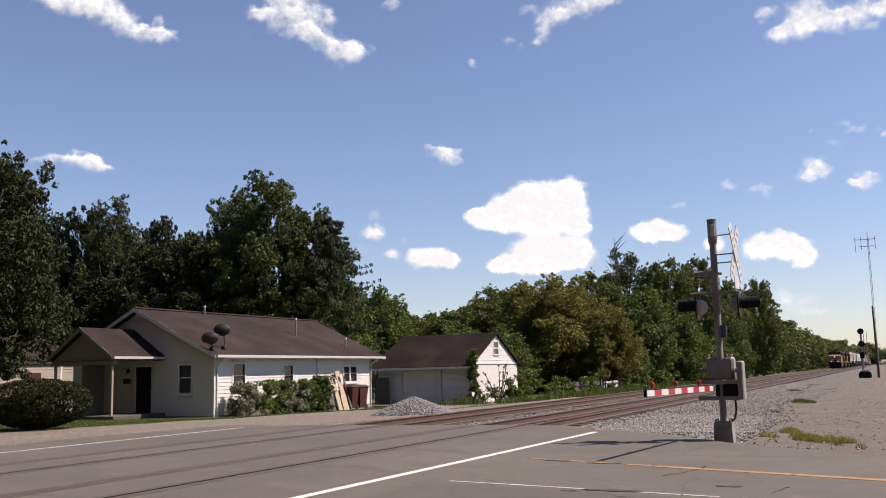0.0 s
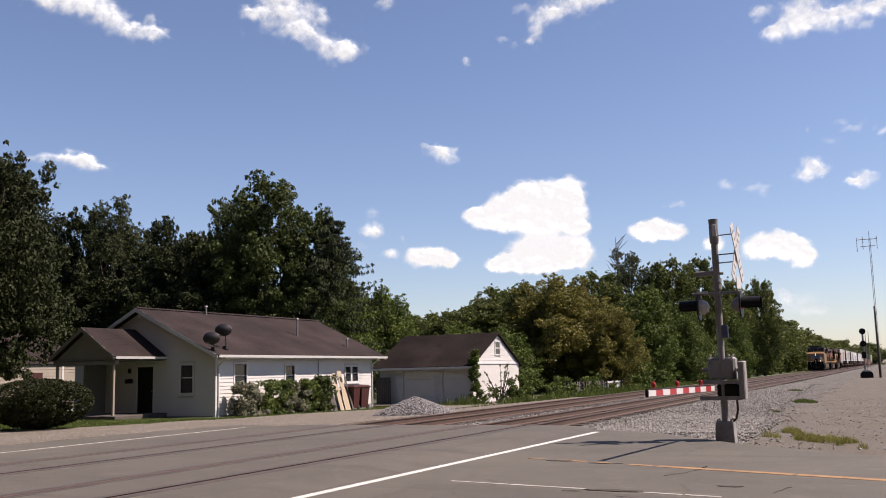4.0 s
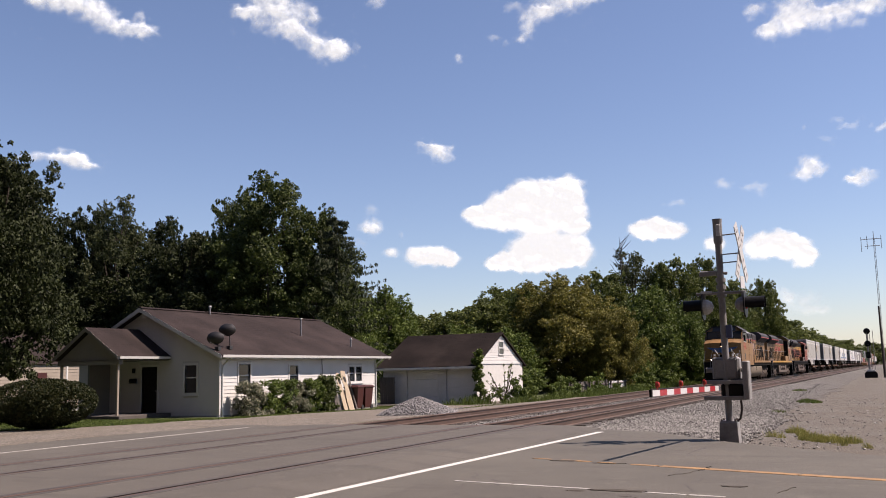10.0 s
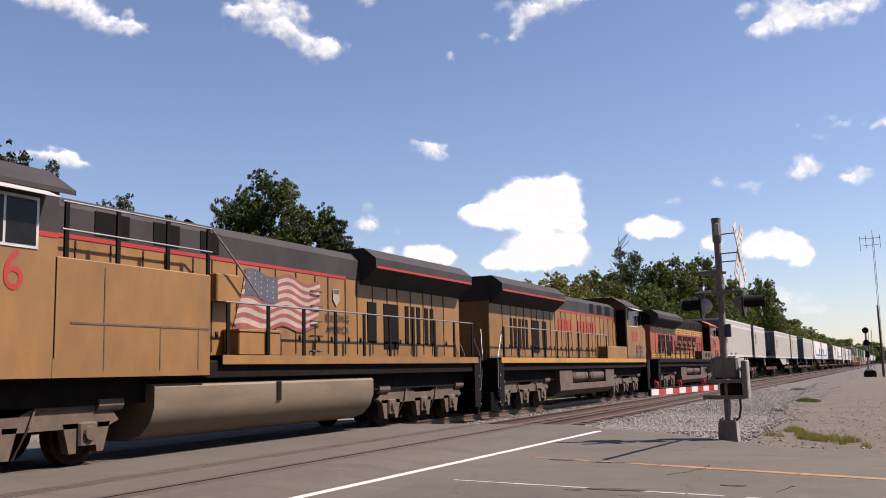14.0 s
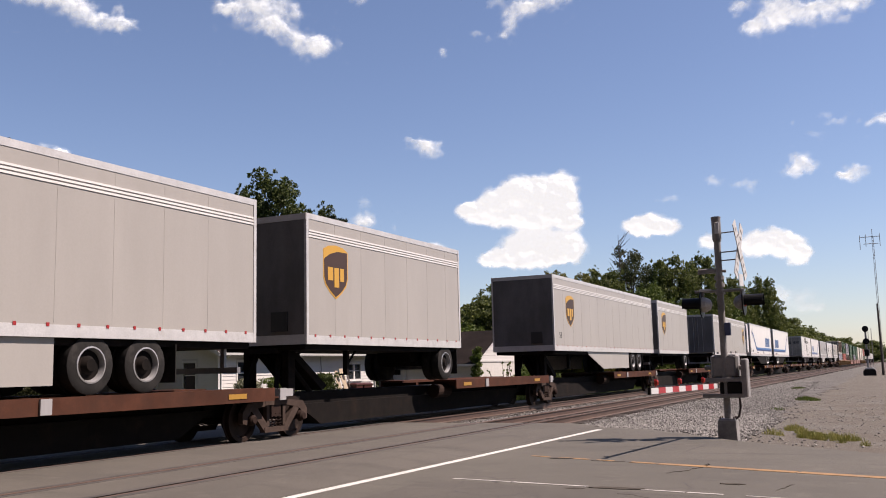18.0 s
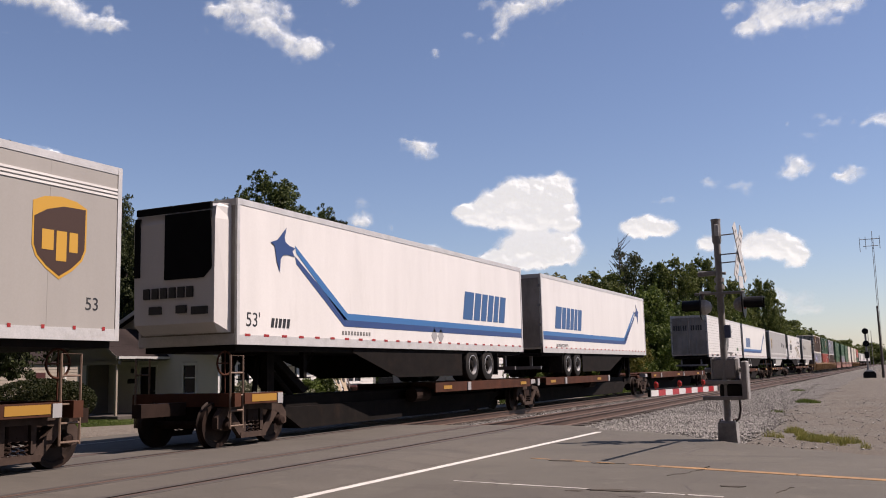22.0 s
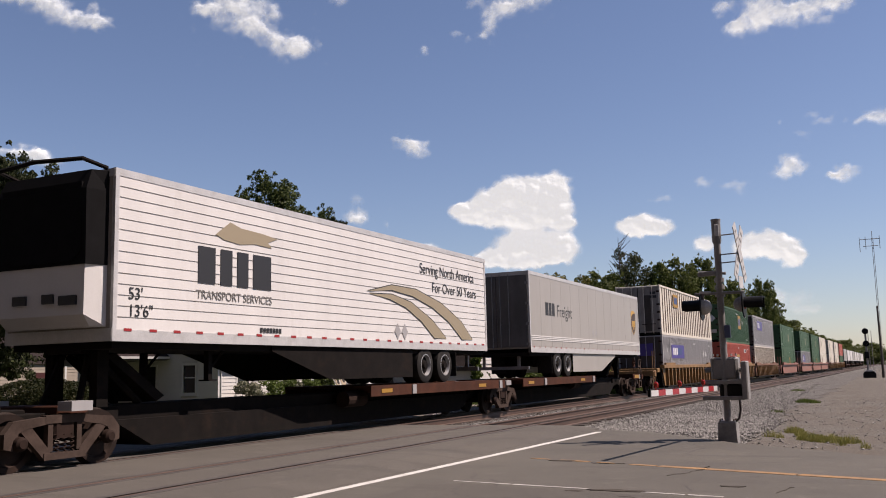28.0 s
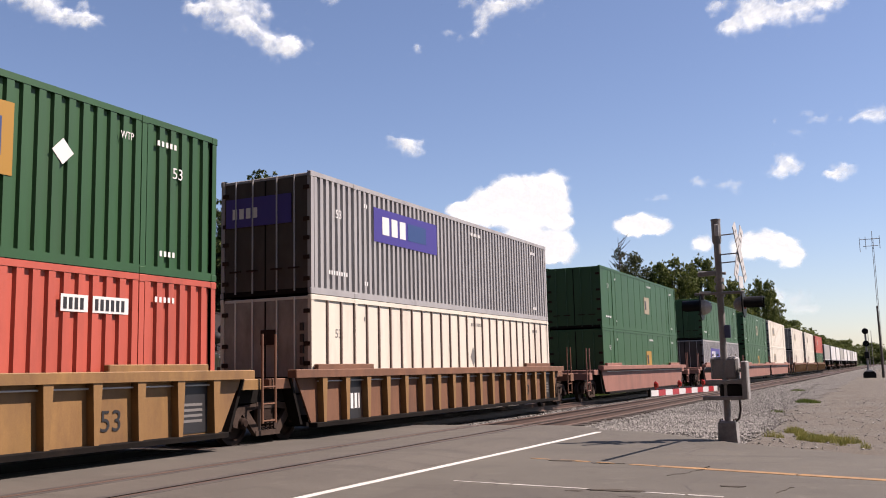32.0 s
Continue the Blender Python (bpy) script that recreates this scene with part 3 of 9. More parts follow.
TREES = [
    ('maple', -34.6, 27.0, 12.2, 3.3), ('locust', -60.9, 60.0, 18.4, 3.7), ('woods', -60.0, 65.0, 17.2, 2.8), ('woods', -66.8, 58.0, 16.8, 3.6),
    ('tall', -40.9, 56.0, 17.4, 5.7), ('tall', -45.6, 58.0, 17.0, 3.6), ('tall', -38.2, 57.5, 14.8, 3.6), ('woods', -47.8, 54.0, 13.0, 3.6),
    ('tall', -37.0, 55.0, 10.8, 3.2), ('bush', -34.6, 62.0, 8.3, 3.2), ('mixed', -45.4, 90.0, 8.6, 4.5), ('bush', -35.4, 57.5, 7.6, 2.6),
    ('mixed', -42.0, 95.0, 9.6, 4.2), ('mixed', -37.6, 92.0, 11.3, 4.0), ('yellow', -24.6, 74.0, 9.9, 5.6), ('yellow', -20.0, 71.5, 6.9, 2.6),
    ('mixed', -30.4, 80.0, 10.3, 3.2), ('mixed', -28.2, 98.0, 13.0, 4.0), ('locust', -25.8, 102.0, 15.6, 3.6), ('mixed', -21.0, 100.0, 14.0, 3.6),
    ('bush', -20.4, 86.0, 9.4, 3.4), ('mixed', -20.0, 112.0, 15.4, 3.2), ('mixed', -17.6, 150.0, 15.6, 3.2), ('bush', -18.8, 96.0, 8.4, 2.5),
    ('bush', -18.8, 126.0, 9.2, 3.0), ('far', -20.5, 180.0, 11.3, 4.6), ('far', -21.5, 226.0, 12.4, 6), ('far', -22.5, 284.0, 12.0, 6.5),
    ('far', -23.0, 380.0, 11.5, 7.5), ('far', -22.0, 510.0, 14.0, 7), ('mixed', -19.4, 130.0, 14.0, 3.4), ('woods', -61.8, 49.4, 19.6, 3.4),
    ('woods', -52.0, 56.0, 12.6, 4.5), ('mixed', -33.0, 84.0, 9.5, 4.0), ('woods', -55.0, 46.0, 10.5, 4.0), ('mixed', -24.0, 92.0, 9.0, 4.0), ('mixed', -50.0, 88.0, 9.0, 5.0),
    ('far', -20.0, 160.0, 9.5, 4.0), ('far', -21.0, 205.0, 10.5, 5.0), ('far', -22.0, 255.0, 11.0, 6.0), ('far', -23.0, 325.0, 11.5, 7.0), ('far', -24.0, 440.0, 12.0, 8.0),
    ('far', -14.0, 700.0, 16.0, 14.0), ('far', 6.0, 640.0, 13.0, 12.0), ('far', 26.0, 600.0, 13.0, 12.0), ('far', 44.0, 560.0, 13.0, 12.0), ('far', -32.0, 620.0, 16.0, 12.0),
    ('far', 3.5, 250.0, 8.5, 4.5), ('far', 9.0, 270.0, 9.5, 5.5), ('mixed', -38.0, 80.0, 8.0, 4.0), ('bush', -30.5, 66.0, 5.5, 3.0), ('bush', -26.5, 66.0, 5.0, 3.0), ('woods', -70.0, 50.0, 13.0, 5.0),
    ('bush', -20.6, 78.0, 4.8, 2.4), ('mixed', -31.0, 72.0, 8.0, 3.4), ('bush', -19.4, 104.0, 6.0, 2.8), ('bush', -19.2, 116.0, 6.0, 2.8), ('mixed', -40.5, 66.0, 9.5, 3.6),
    ('woods', -58.0, 56.0, 10.5, 4.2), ('woods', -43.5, 52.0, 8.5, 3.4), ('woods', -49.0, 62.0, 13.0, 4.0), ('woods', -65.0, 52.0, 13.5, 4.0),
    ('woods', -64.6, 60.5, 17.8, 3.4), ('woods', -63.6, 63.0, 16.4, 3.6), ('woods', -57.0, 66.5, 15.8, 3.2), ('woods', -52.6, 62.0, 14.6, 3.4),
]


def build_trees():
    kinds = dict(
        maple=(build_tree(12, 4.2, 90000, 0.095, M["leaf_shade"], "leafy maple tree with a dense crown, its green darkened for shade", 3, 0.24, 0.2, fine=210, near=True), 12, 4.2),
        tall=(build_tree(15, 5.2, 78000, 0.10, M["leaf"], "tall leafy maple behind the house, sky showing through", 13, 0.22, 0.06, 0.36, fine=260, top=0.45, near=True), 15, 5.2),
        mixed=(build_tree(12, 4.0, 50000, 0.115, M["leaf_dark"], "tall green broadleaf tree at the edge of woods", 5, 0.2, 0.06, 0.42, fine=220), 12, 4.0),
        woods=(build_tree(12, 4.0, 46000, 0.12, M["leaf_shade"], "tree deep in the woods, its green darkened for shade", 15, 0.2, 0.05, fine=170), 12, 4.0),
        locust=(build_tree(14, 3.6, 42000, 0.085, M["leaf_airy"], "airy olive green tree with feathery leaves", 25, 0.2, 0.10, 0.34, fine=330, top=0.2, near=True), 14, 3.6),
        far=(build_tree(12, 4.0, 13000, 0.21, M["leaf_dark"], "green tree in a distant treeline by the track", 35, 0.2, 0.05, fine=150), 12, 4.0),
        yellow=(build_tree(10, 5.2, 88000, 0.10, M["leaf_yellow"], "broad bushy tree with yellowing green leaves", 7, 0.22, 0.03, 0.42, fine=260, top=0.5, near=True), 10, 5.2),
        bush=(build_tree(8, 3.2, 36000, 0.095, M["leaf_bright"], "leafy green young tree in full leaf", 9, 0.13, 0.03, 0.45, fine=200), 8, 3.2))
    used = set()
    for i, (k, x, y, h, r) in enumerate(TREES):
        src, h0, r0 = kinds[k]
        m = pose(x, y, ground_height(x, y), 0, 0, (i * 77) % 360)
        ob = src if k not in used else copy_thing(src, m)
        used.add(k)
        ob.matrix_basis = m @ Matrix.Diagonal((r / r0, r / r0, h / h0, 1))
    sp = build_spruce(13.4, 6.4, "dark drooping spruce tree beside tall maples", 21)
    sp.matrix_basis = pose(-35.3, 55.5, -0.35)
    # dead branches standing out of the far crowns
    snag = thing("dead_tree", "bare grey dead tree top above the woods", "tree", pose(-26.6, 100.0, 0))
    rng = random.Random(5)
    part("trunk", Shape().tube([(0, 0, -0.3), (0.1, 0, 8), (0.0, 0, 15.9)], [0.2, 0.12, 0.02], 7), M["bark"], snag)
    for k in range(14):
        a, z = rng.uniform(0, 6.28), 11.5 + 0.28 * k
        r = rng.uniform(0.7, 1.5)
        part("branch", Shape().tube([(0.05, 0, z), (math.cos(a) * r * 0.5, math.sin(a) * r * 0.5, z + 0.5), (math.cos(a) * r, math.sin(a) * r, z + rng.uniform(0.9, 1.6))], [0.05, 0.035, 0.012], 5), M["bark"], snag)


build_trees()


def build_bush(name, label, clumps, n, size, material, seed, stems=()):
    rng = np.random.default_rng(seed)
    t = thing(name, label, "bush")
    for k, (a, b, r) in enumerate(stems):
        part("stem", Shape().tube([a, (Vector(a) + Vector(b)) / 2 + Vector((0.05, 0.05, 0)), b], [r, r * 0.8, r * 0.4], 6), M["bark"], t)
    leaf_cloud("foliage", clumps, n, size, material, t, rng)
    return t


def build_bushes():
    rng = np.random.default_rng(31)
    # clipped round bush by the road
    cl = []
    for i in range(1100):
        d = rng.normal(size=3)
        d /= np.linalg.norm(d)
        k = 1 - 0.16 * max(0.0, -d[2])
        cl.append((-24.22 + 1.62 * d[0] * k, 20.95 + 1.5 * d[1] * k, 0.79 + 0.73 * abs(d[2]) ** 0.8 * (1 if d[2] > 0 else -1), 0.085))
    for i in range(60):
        cl.append((-24.22 + rng.uniform(-1.15, 1.15), 20.95 + rng.uniform(-1, 1), rng.uniform(0.3, 1.15), 0.34))
    build_bush("clipped_bush", "round clipped dark green bush with bronzed tips", cl, 60000, 0.034, M["leaf_bronze"], 32, [((-24.0, 20.9, -0.1), (-24.0, 20.9, 0.7), 0.12), ((-24.0, 20.9, 0.1), (-23.4, 20.7, 0.8), 0.07), ((-24.0, 20.9, 0.1), (-24.7, 21.0, 0.8), 0.07)])
    # shrubs along the house wall
    for k, (y0, y1, h, mat, lab) in enumerate(((31.7, 33.4, 1.15, "leaf_pale", "overgrown shrub with pale variegated leaves by the house"), (33.2, 35.2, 1.25, "leaf_bright", "overgrown green shrub by the house wall"), (35.0, 36.6, 1.2, "leaf_pale", "overgrown shrub with pale variegated leaves by the house"), (36.3, 37.5, 1.2, "leaf_bright", "overgrown green shrub by the house wall"), (37.6, 39.0, 1.35, "leaf", "dark green shrub beside leaning plywood"))):
        cl = [(-24.95 + rng.uniform(-0.35, 0.35), rng.uniform(y0, y1), rng.uniform(-0.2, h), rng.uniform(0.1, 0.26)) for _ in range(90)]
        build_bush("shrub", lab, cl, 9000, 0.048, M[mat], 40 + k, [((-24.95, (y0 + y1) / 2 + q, -0.35), (-24.9, (y0 + y1) / 2 + q * 3, 0.6), 0.025) for q in (-0.2, 0.0, 0.2)])
    # vine-grown corner of the garage and a spindly shrub
    cl = [(-21.55 + rng.uniform(-0.2, 0.2), 48.7 + rng.uniform(-0.25, 0.3), rng.uniform(-0.3, 2.6), rng.uniform(0.08, 0.22)) for _ in range(60)]
    build_bush("climbing_vine", "green climbing vine on the garage corner", cl, 3600, 0.07, M["leaf_bright"], 51, [((-21.4, 48.7, -0.4), (-21.5, 48.8, 2.4), 0.04)])
    stems, cl = [], []
    for k in range(22):
        a, r = rng.uniform(0, 6.28), rng.uniform(0.5, 1.5)
        tip = (-20.4 + math.cos(a) * r * 0.8, 49.6 + math.sin(a) * r * 1.1, rng.uniform(0.7, 2.0))
        stems.append(((-20.4, 49.6, -0.4), tip, 0.02))
        cl += [(-20.4 + (tip[0] + 20.4) * f, 49.6 + (tip[1] - 49.6) * f, -0.4 + (tip[2] + 0.4) * f, 0.07) for f in (0.4, 0.7, 0.95)]
    cl += [(-20.4 + rng.uniform(-0.9, 0.9), 49.4 + rng.uniform(-0.9, 0.9), rng.uniform(-0.3, 0.5), 0.25) for _ in range(20)]
    build_bush("spindly_shrub", "spindly shrub with bare reaching twigs by the garage", cl, 1900, 0.06, M["leaf_bright"], 52, stems)


build_bushes()


def build_verge():
    """Leafy weed clumps of many sizes along the edge of the woods."""
    rng = np.random.default_rng(83)
    for k in range(16):
        y = 50.5 + 3.6 * k + rng.uniform(-1, 1)
        x, h, r = -18.6 + rng.uniform(-0.7, 0.5), rng.uniform(0.7, 1.7), rng.uniform(0.5, 1.1)
        cl = [(x + rng.normal() * r * 0.5, y + rng.normal() * r * 0.6, -0.35 + abs(rng.normal()) * h * 0.5, rng.uniform(0.12, 0.3)) for _ in range(34)]
        build_bush("weed_clump", "bright green leafy weeds at the woods' edge", cl, 2400, 0.075, M["leaf_bright"], 90 + k, [((x + q, y, -0.45), (x + 2 * q, y + q, 0.4), 0.012) for q in (-0.1, 0.1)])


build_verge()


def blades(name, label, spots, n, height, material, seed, width=0.012):
    """Grass or weeds: n upright bent blades in spots (x, y, rx, ry)."""
    rng = np.random.default_rng(seed)
    sp = np.array(spots)
    area = sp[:, 2] * sp[:, 3]
    k = rng.choice(len(sp), n, p=area / area.sum())
    a, r = rng.uniform(0, 6.283, n), np.sqrt(rng.uniform(0, 1, n))
    x, y = sp[k, 0] + np.cos(a) * r * sp[k, 2], sp[k, 1] + np.sin(a) * r * sp[k, 3]
    z = np.array([ground_height(p, q) for p, q in zip(x, y)]) - 0.03
    z = np.where(x > -7, -0.11, np.maximum(z, -0.34))
    h = height * rng.uniform(0.35, 1.0, n) * (1.1 - 0.6 * r)
    b = rng.uniform(0, 6.283, n)
    wx, wy = np.cos(b) * width, np.sin(b) * width
    lx, ly = rng.normal(size=n) * h * 0.25, rng.normal(size=n) * h * 0.25
    v = np.empty((n, 4, 3))
    v[:, 0] = np.stack([x - wx, y - wy, z], 1)
    v[:, 1] = np.stack([x + wx, y + wy, z], 1)
    v[:, 2] = np.stack([x + lx + wx * 0.3, y + ly + wy * 0.3, z + h], 1)
    v[:, 3] = np.stack([x + lx - wx * 0.5, y + ly - wy * 0.5, z + h * 0.93], 1)
    ob = part(name, quads(name, v), material)
    tagged(ob, label, "grass" if height < 0.3 else "weeds", kind="stuff")


blades("grass", "short green lawn grass", [(-24.4, 24.0, 1.3, 2.6), (-25.5, 21.6, 2.2, 1.8), (-24.0, 28.2, 1.4, 2.4), (-24.2, 33.5, 0.9, 4.5), (-23.7, 40.0, 0.8, 3.5), (-27.0, 24.0, 4.0, 2.6), (-30.0, 27.0, 5.0, 3.5), (-25.0, 28.3, 1.5, 2.2), (-33.0, 22.0, 6.0, 4.0), (-24.6, 35.0, 0.5, 6.0), (-24.3, 44.5, 1.6, 2.2), (-22.5, 46.8, 3.5, 1.4), (-28.0, 19.8, 4, 1.6)], 70000, 0.08, M["blade"], 61)
blades("weeds", "tall green weeds beside the track", [(-18.2, 47.5, 1.0, 2.5), (-17.8, 52.0, 0.9, 4.0), (-17.8, 60.0, 1.0, 7.0), (-18.2, 70.0, 1.2, 8.0), (-18.5, 85.0, 1.4, 12.0), (-21.6, 47.6, 1.6, 0.8), (-18.8, 110.0, 1.6, 20.0)], 20000, 0.62, M["blade"], 62, 0.016)
blades("weeds", "yellow-green roadside weeds in gravel", [(-2.22, 23.0, 0.2, 0.35), (-1.95, 21.9, 0.16, 0.3), (-1.72, 20.95, 0.26, 0.45), (-1.5, 20.5, 0.2, 0.3), (-1.25, 20.35, 0.3, 0.4), (-0.92, 20.15, 0.2, 0.3), (-1.05, 19.5, 0.1, 0.1), (-2.56, 21.6, 0.2, 0.12), (-2.35, 21.3, 0.1, 0.1), (-0.6, 18.9, 0.1, 0.08)], 3300, 0.2, M["blade_yellow"], 63, 0.005)
blades("weeds", "small tufts of weeds in gravel", [(-3.5, 41.5, 0.35, 1.4), (-3.1, 40.4, 0.3, 0.7), (-3.6, 32.5, 0.25, 0.2), (-5.2, 58.0, 0.4, 1.2), (-16.9, 40.0, 0.6, 4.0)], 5000, 0.18, M["blade"], 64, 0.01)


def stones(name, label, points, size, seed, material):
    """Crushed stones: jittered eight-sided pieces."""
    rng = np.random.default_rng(seed)
    n = len(points)
    base = np.array([(1, 0, 0), (0, 1, 0), (-1, 0, 0), (0, -1, 0), (0, 0, 1), (0, 0, -1)], float)
    v = base[None] * rng.uniform(0.5, 1.15, (n, 6, 3)) + rng.normal(size=(n, 6, 3)) * 0.15
    a = rng.uniform(0, 6.283, n)
    ca, sa = np.cos(a)[:, None], np.sin(a)[:, None]
    v = np.stack([v[:, :, 0] * ca - v[:, :, 1] * sa, v[:, :, 0] * sa + v[:, :, 1] * ca, v[:, :, 2] * 0.75], 2)
    v = v * (size * rng.uniform(0.55, 1.35, n))[:, None, None] + np.asarray(points)[:, None, :]
    f = np.array([(0, 1, 4), (1, 2, 4), (2, 3, 4), (3, 0, 4), (1, 0, 5), (2, 1, 5), (3, 2, 5), (0, 3, 5)])
    idx = (f[None] + 6 * np.arange(n)[:, None, None]).reshape(-1).astype(np.int32)
    me = bpy.data.meshes.new(name)
    me.vertices.add(6 * n)
    me.vertices.foreach_set("co", v.astype(np.float32).reshape(-1))
    me.loops.add(len(idx))
    me.loops.foreach_set("vertex_index", idx)
    me.polygons.add(len(idx) // 3)
    me.polygons.foreach_set("loop_start", np.arange(len(idx) // 3, dtype=np.int32) * 3)
    me.update(calc_edges=True)
    ob = part(name, me, material)
    tagged(ob, label, "stones", kind="stuff")


def build_stones():
    rng = np.random.default_rng(71)
    pts = []
    n = 42000
    y = 22.6 + 55 * rng.uniform(0, 1, n) ** 1.7
    x = np.where(rng.uniform(0, 1, n) < 0.68, -8.1 + (4.9 - 0.045 * (y - 23)) * rng.uniform(0, 1, n) ** 0.9 + 0.5 * rng.normal(size=n) * rng.uniform(0, 1, n) ** 2, rng.uniform(-12.35, -10.15, n))
    z = np.interp(x, [-12.3, -11.9, -11.3, -10.8, -7.8, -7.6, -2.6], [-0.15, -0.15, -0.17, -0.15, -0.15, -0.092, -0.092])
    pts = np.stack([x, y, z + 0.012], 1)
    extra = rng.uniform(0, 1, (7000, 2))
    ex = -7.0 + 4.2 * extra[:, 0]
    ey = np.interp(ex, [-7.7, -5.2, -2.76, 0], [22.8, 21.8, 18.8, 16.5]) + 9 * extra[:, 1] ** 1.3
    ez = np.full(len(ex), -0.092)
    pts = np.concatenate([pts, np.stack([ex, ey, ez + 0.012], 1)])
    m = 1000
    lx, ly = -4.4 + 6.5 * rng.uniform(0, 1, m), 18.6 + 26 * rng.uniform(0, 1, m) ** 1.4
    keep = ly > np.interp(lx, [-5, -2.76, -0.24, 3.5], [21.8, 18.8, 16.5, 14.5])
    pts = np.concatenate([pts, np.stack([lx, ly, np.full(m, -0.096)], 1)[keep]])
    stones("ballast_stones", "loose grey crushed stone along the track", pts, 0.036, 72, M["stone"])
    m = 5200
    a, r = rng.uniform(0, 6.283, m), np.sqrt(rng.uniform(0, 1, m))
    px, py = -16.15 + 1.5 * r * np.cos(a), 31.0 + 1.75 * r * np.sin(a)
    px, py = np.append(px, -16.8 + rng.normal(size=500) * 0.6), np.append(py, 33.8 + rng.normal(size=500) * 1.2)
    rr = np.sqrt(((px + 16.15) / 1.5) ** 2 + ((py - 31.0) / 1.75) ** 2)
    pz = -0.08 + 0.66 * np.clip(1 - rr, 0, 1) ** 0.85
    stones("gravel_pile", "heap of grey crushed stone beside the track", np.stack([px, py, pz], 1), 0.05, 73, M["stone_dark"])
    rings = []
    for k in range(7):
        f = 1 - k / 6
        rings.append([(-16.15 + 1.45 * f * math.cos(q) + 1e-3 * k, 31.0 + 1.7 * f * math.sin(q), -0.12 + 0.64 * (1 - f) ** 0.85) for q in (2 * math.pi * i / 24 for i in range(24))])
    tagged(part("gravel_mound", Shape().loft(rings), M["ballast"], smooth=True), "packed core of the stone heap", "gravel", kind="structure")


build_stones()
# ---- buildings ----
M.update(
    wall_back=surface("behind_sheathing", (0.6, 0.6, 0.58), 0.7),
    plywood=surface("weathered_plywood", (0.46, 0.37, 0.26), 0.75, vary=0.15, scale=3, stretch=(1, 1, 0.2), dirt=(0.35, 0.25, 0.15)),
    bin_red=surface("dark_red_plastic", (0.075, 0.018, 0.016), 0.45, vary=0.2, scale=3),
    curtain=surface("window_interior", (0.16, 0.16, 0.17), 0.8, vary=0.3, scale=2),
    pane=plain("window_glass", (0.03, 0.035, 0.04), 0.04),
    white_trim=surface("white_trim", (0.75, 0.75, 0.73), 0.5, vary=0.06, scale=2),
    old_board=surface("weathered_board", (0.10, 0.085, 0.075), 0.9, vary=0.3, scale=3, stretch=(4, 4, 0.5)),
    concrete=surface("concrete", (0.33, 0.32, 0.30), 0.9, vary=0.15, scale=2, grain=30, bump=0.4),
    dish=surface("dish_grey", (0.03, 0.028, 0.028), 0.5, vary=0.15, scale=3),
    stone_white=surface("whitewashed_masonry", (0.70, 0.69, 0.66), 0.8, vary=0.08, scale=1.2, grain=9, bump=0.5, relief=0.02, dirt=(0.5, 0.47, 0.42), dirt_amount=0.4),
    # porch beige, with the shade under its roof put into the colour
    porch_dark=surface("shaded_beige", (0.22, 0.20, 0.17), 0.7, vary=0.08, scale=1.5),
    beige_clapboard=surface("beige_clapboard", (0.36, 0.31, 0.25), 0.65, vary=0.08, scale=1.5),
)


def siding(parent, frame_of, u0, u1, z0, z1, holes, material, step=0.155):
    """Lapped boards over a wall: frame_of(u, out, z) gives the place; each board is cut at the openings."""
    z = z0
    while z < z1 - 0.03:
        top = min(z + step, z1)
        cuts = sorted((a, b) for a, b, c, d in holes if c < top - 0.02 and d > z + 0.02)
        u = u0
        for a, b in cuts + [(u1, u1)]:
            if a - u > 0.03:
                s = Shape()
                s.add([frame_of(q, o, h) for q in (u, a) for o, h in ((0.0, z), (0.03, z), (0.008, top + 0.006), (0.0, top + 0.006))],
                      [(0, 1, 2, 3), (4, 7, 6, 5), (0, 4, 5, 1), (1, 5, 6, 2), (2, 6, 7, 3), (3, 7, 4, 0)])
                part("siding_board", s, material, parent)
            u = max(u, b)
        z = top


def window(parent, frame_of, u0, u1, z0, z1, sash=0.55, panes=1):
    """A double-hung window in its trim, set in the opening."""
    def bar(a, b, c, d, o0, o1):
        return Shape().add([frame_of(u, o, z) for z in (c, d) for o in (o0, o1) for u in (a, b)],
                           [(0, 2, 3, 1), (4, 5, 7, 6), (0, 1, 5, 4), (1, 3, 7, 5), (3, 2, 6, 7), (2, 0, 4, 6)])
    w = part("window", bar(u0, u1, z0, z1, -0.09, -0.07), M["curtain"], parent)
    t = 0.09
    for q in ((u0 - t, u0, z0 - t, z1 + t), (u1, u1 + t, z0 - t, z1 + t), (u0, u1, z1, z1 + t), (u0, u1, z0 - t, z0)):
        part("window_trim", bar(*q, -0.05, 0.045), M["white_trim"], w)
    part("sill", bar(u0 - 0.13, u1 + 0.13, z0 - 0.13, z0 - t, -0.02, 0.08), M["white_trim"], w)
    zm = z0 + (z1 - z0) * sash
    us = [u0 + (u1 - u0) * k / panes for k in range(panes + 1)]
    for k in range(panes):
        part("pane", bar(us[k] + 0.03, us[k + 1] - 0.03, z0 + 0.03, zm - 0.02, -0.04, -0.035), M["pane"], w)
        part("pane", bar(us[k] + 0.03, us[k + 1] - 0.03, zm + 0.02, z1 - 0.03, -0.03, -0.025), M["pane"], w)
    part("meeting_rail", bar(u0, u1, zm - 0.025, zm + 0.025, -0.06, -0.01), M["white_trim"], w)
    for k in range(1, panes):
        part("mullion", bar(us[k] - 0.07, us[k] + 0.07, z0, z1, -0.06, 0.03), M["white_trim"], w)


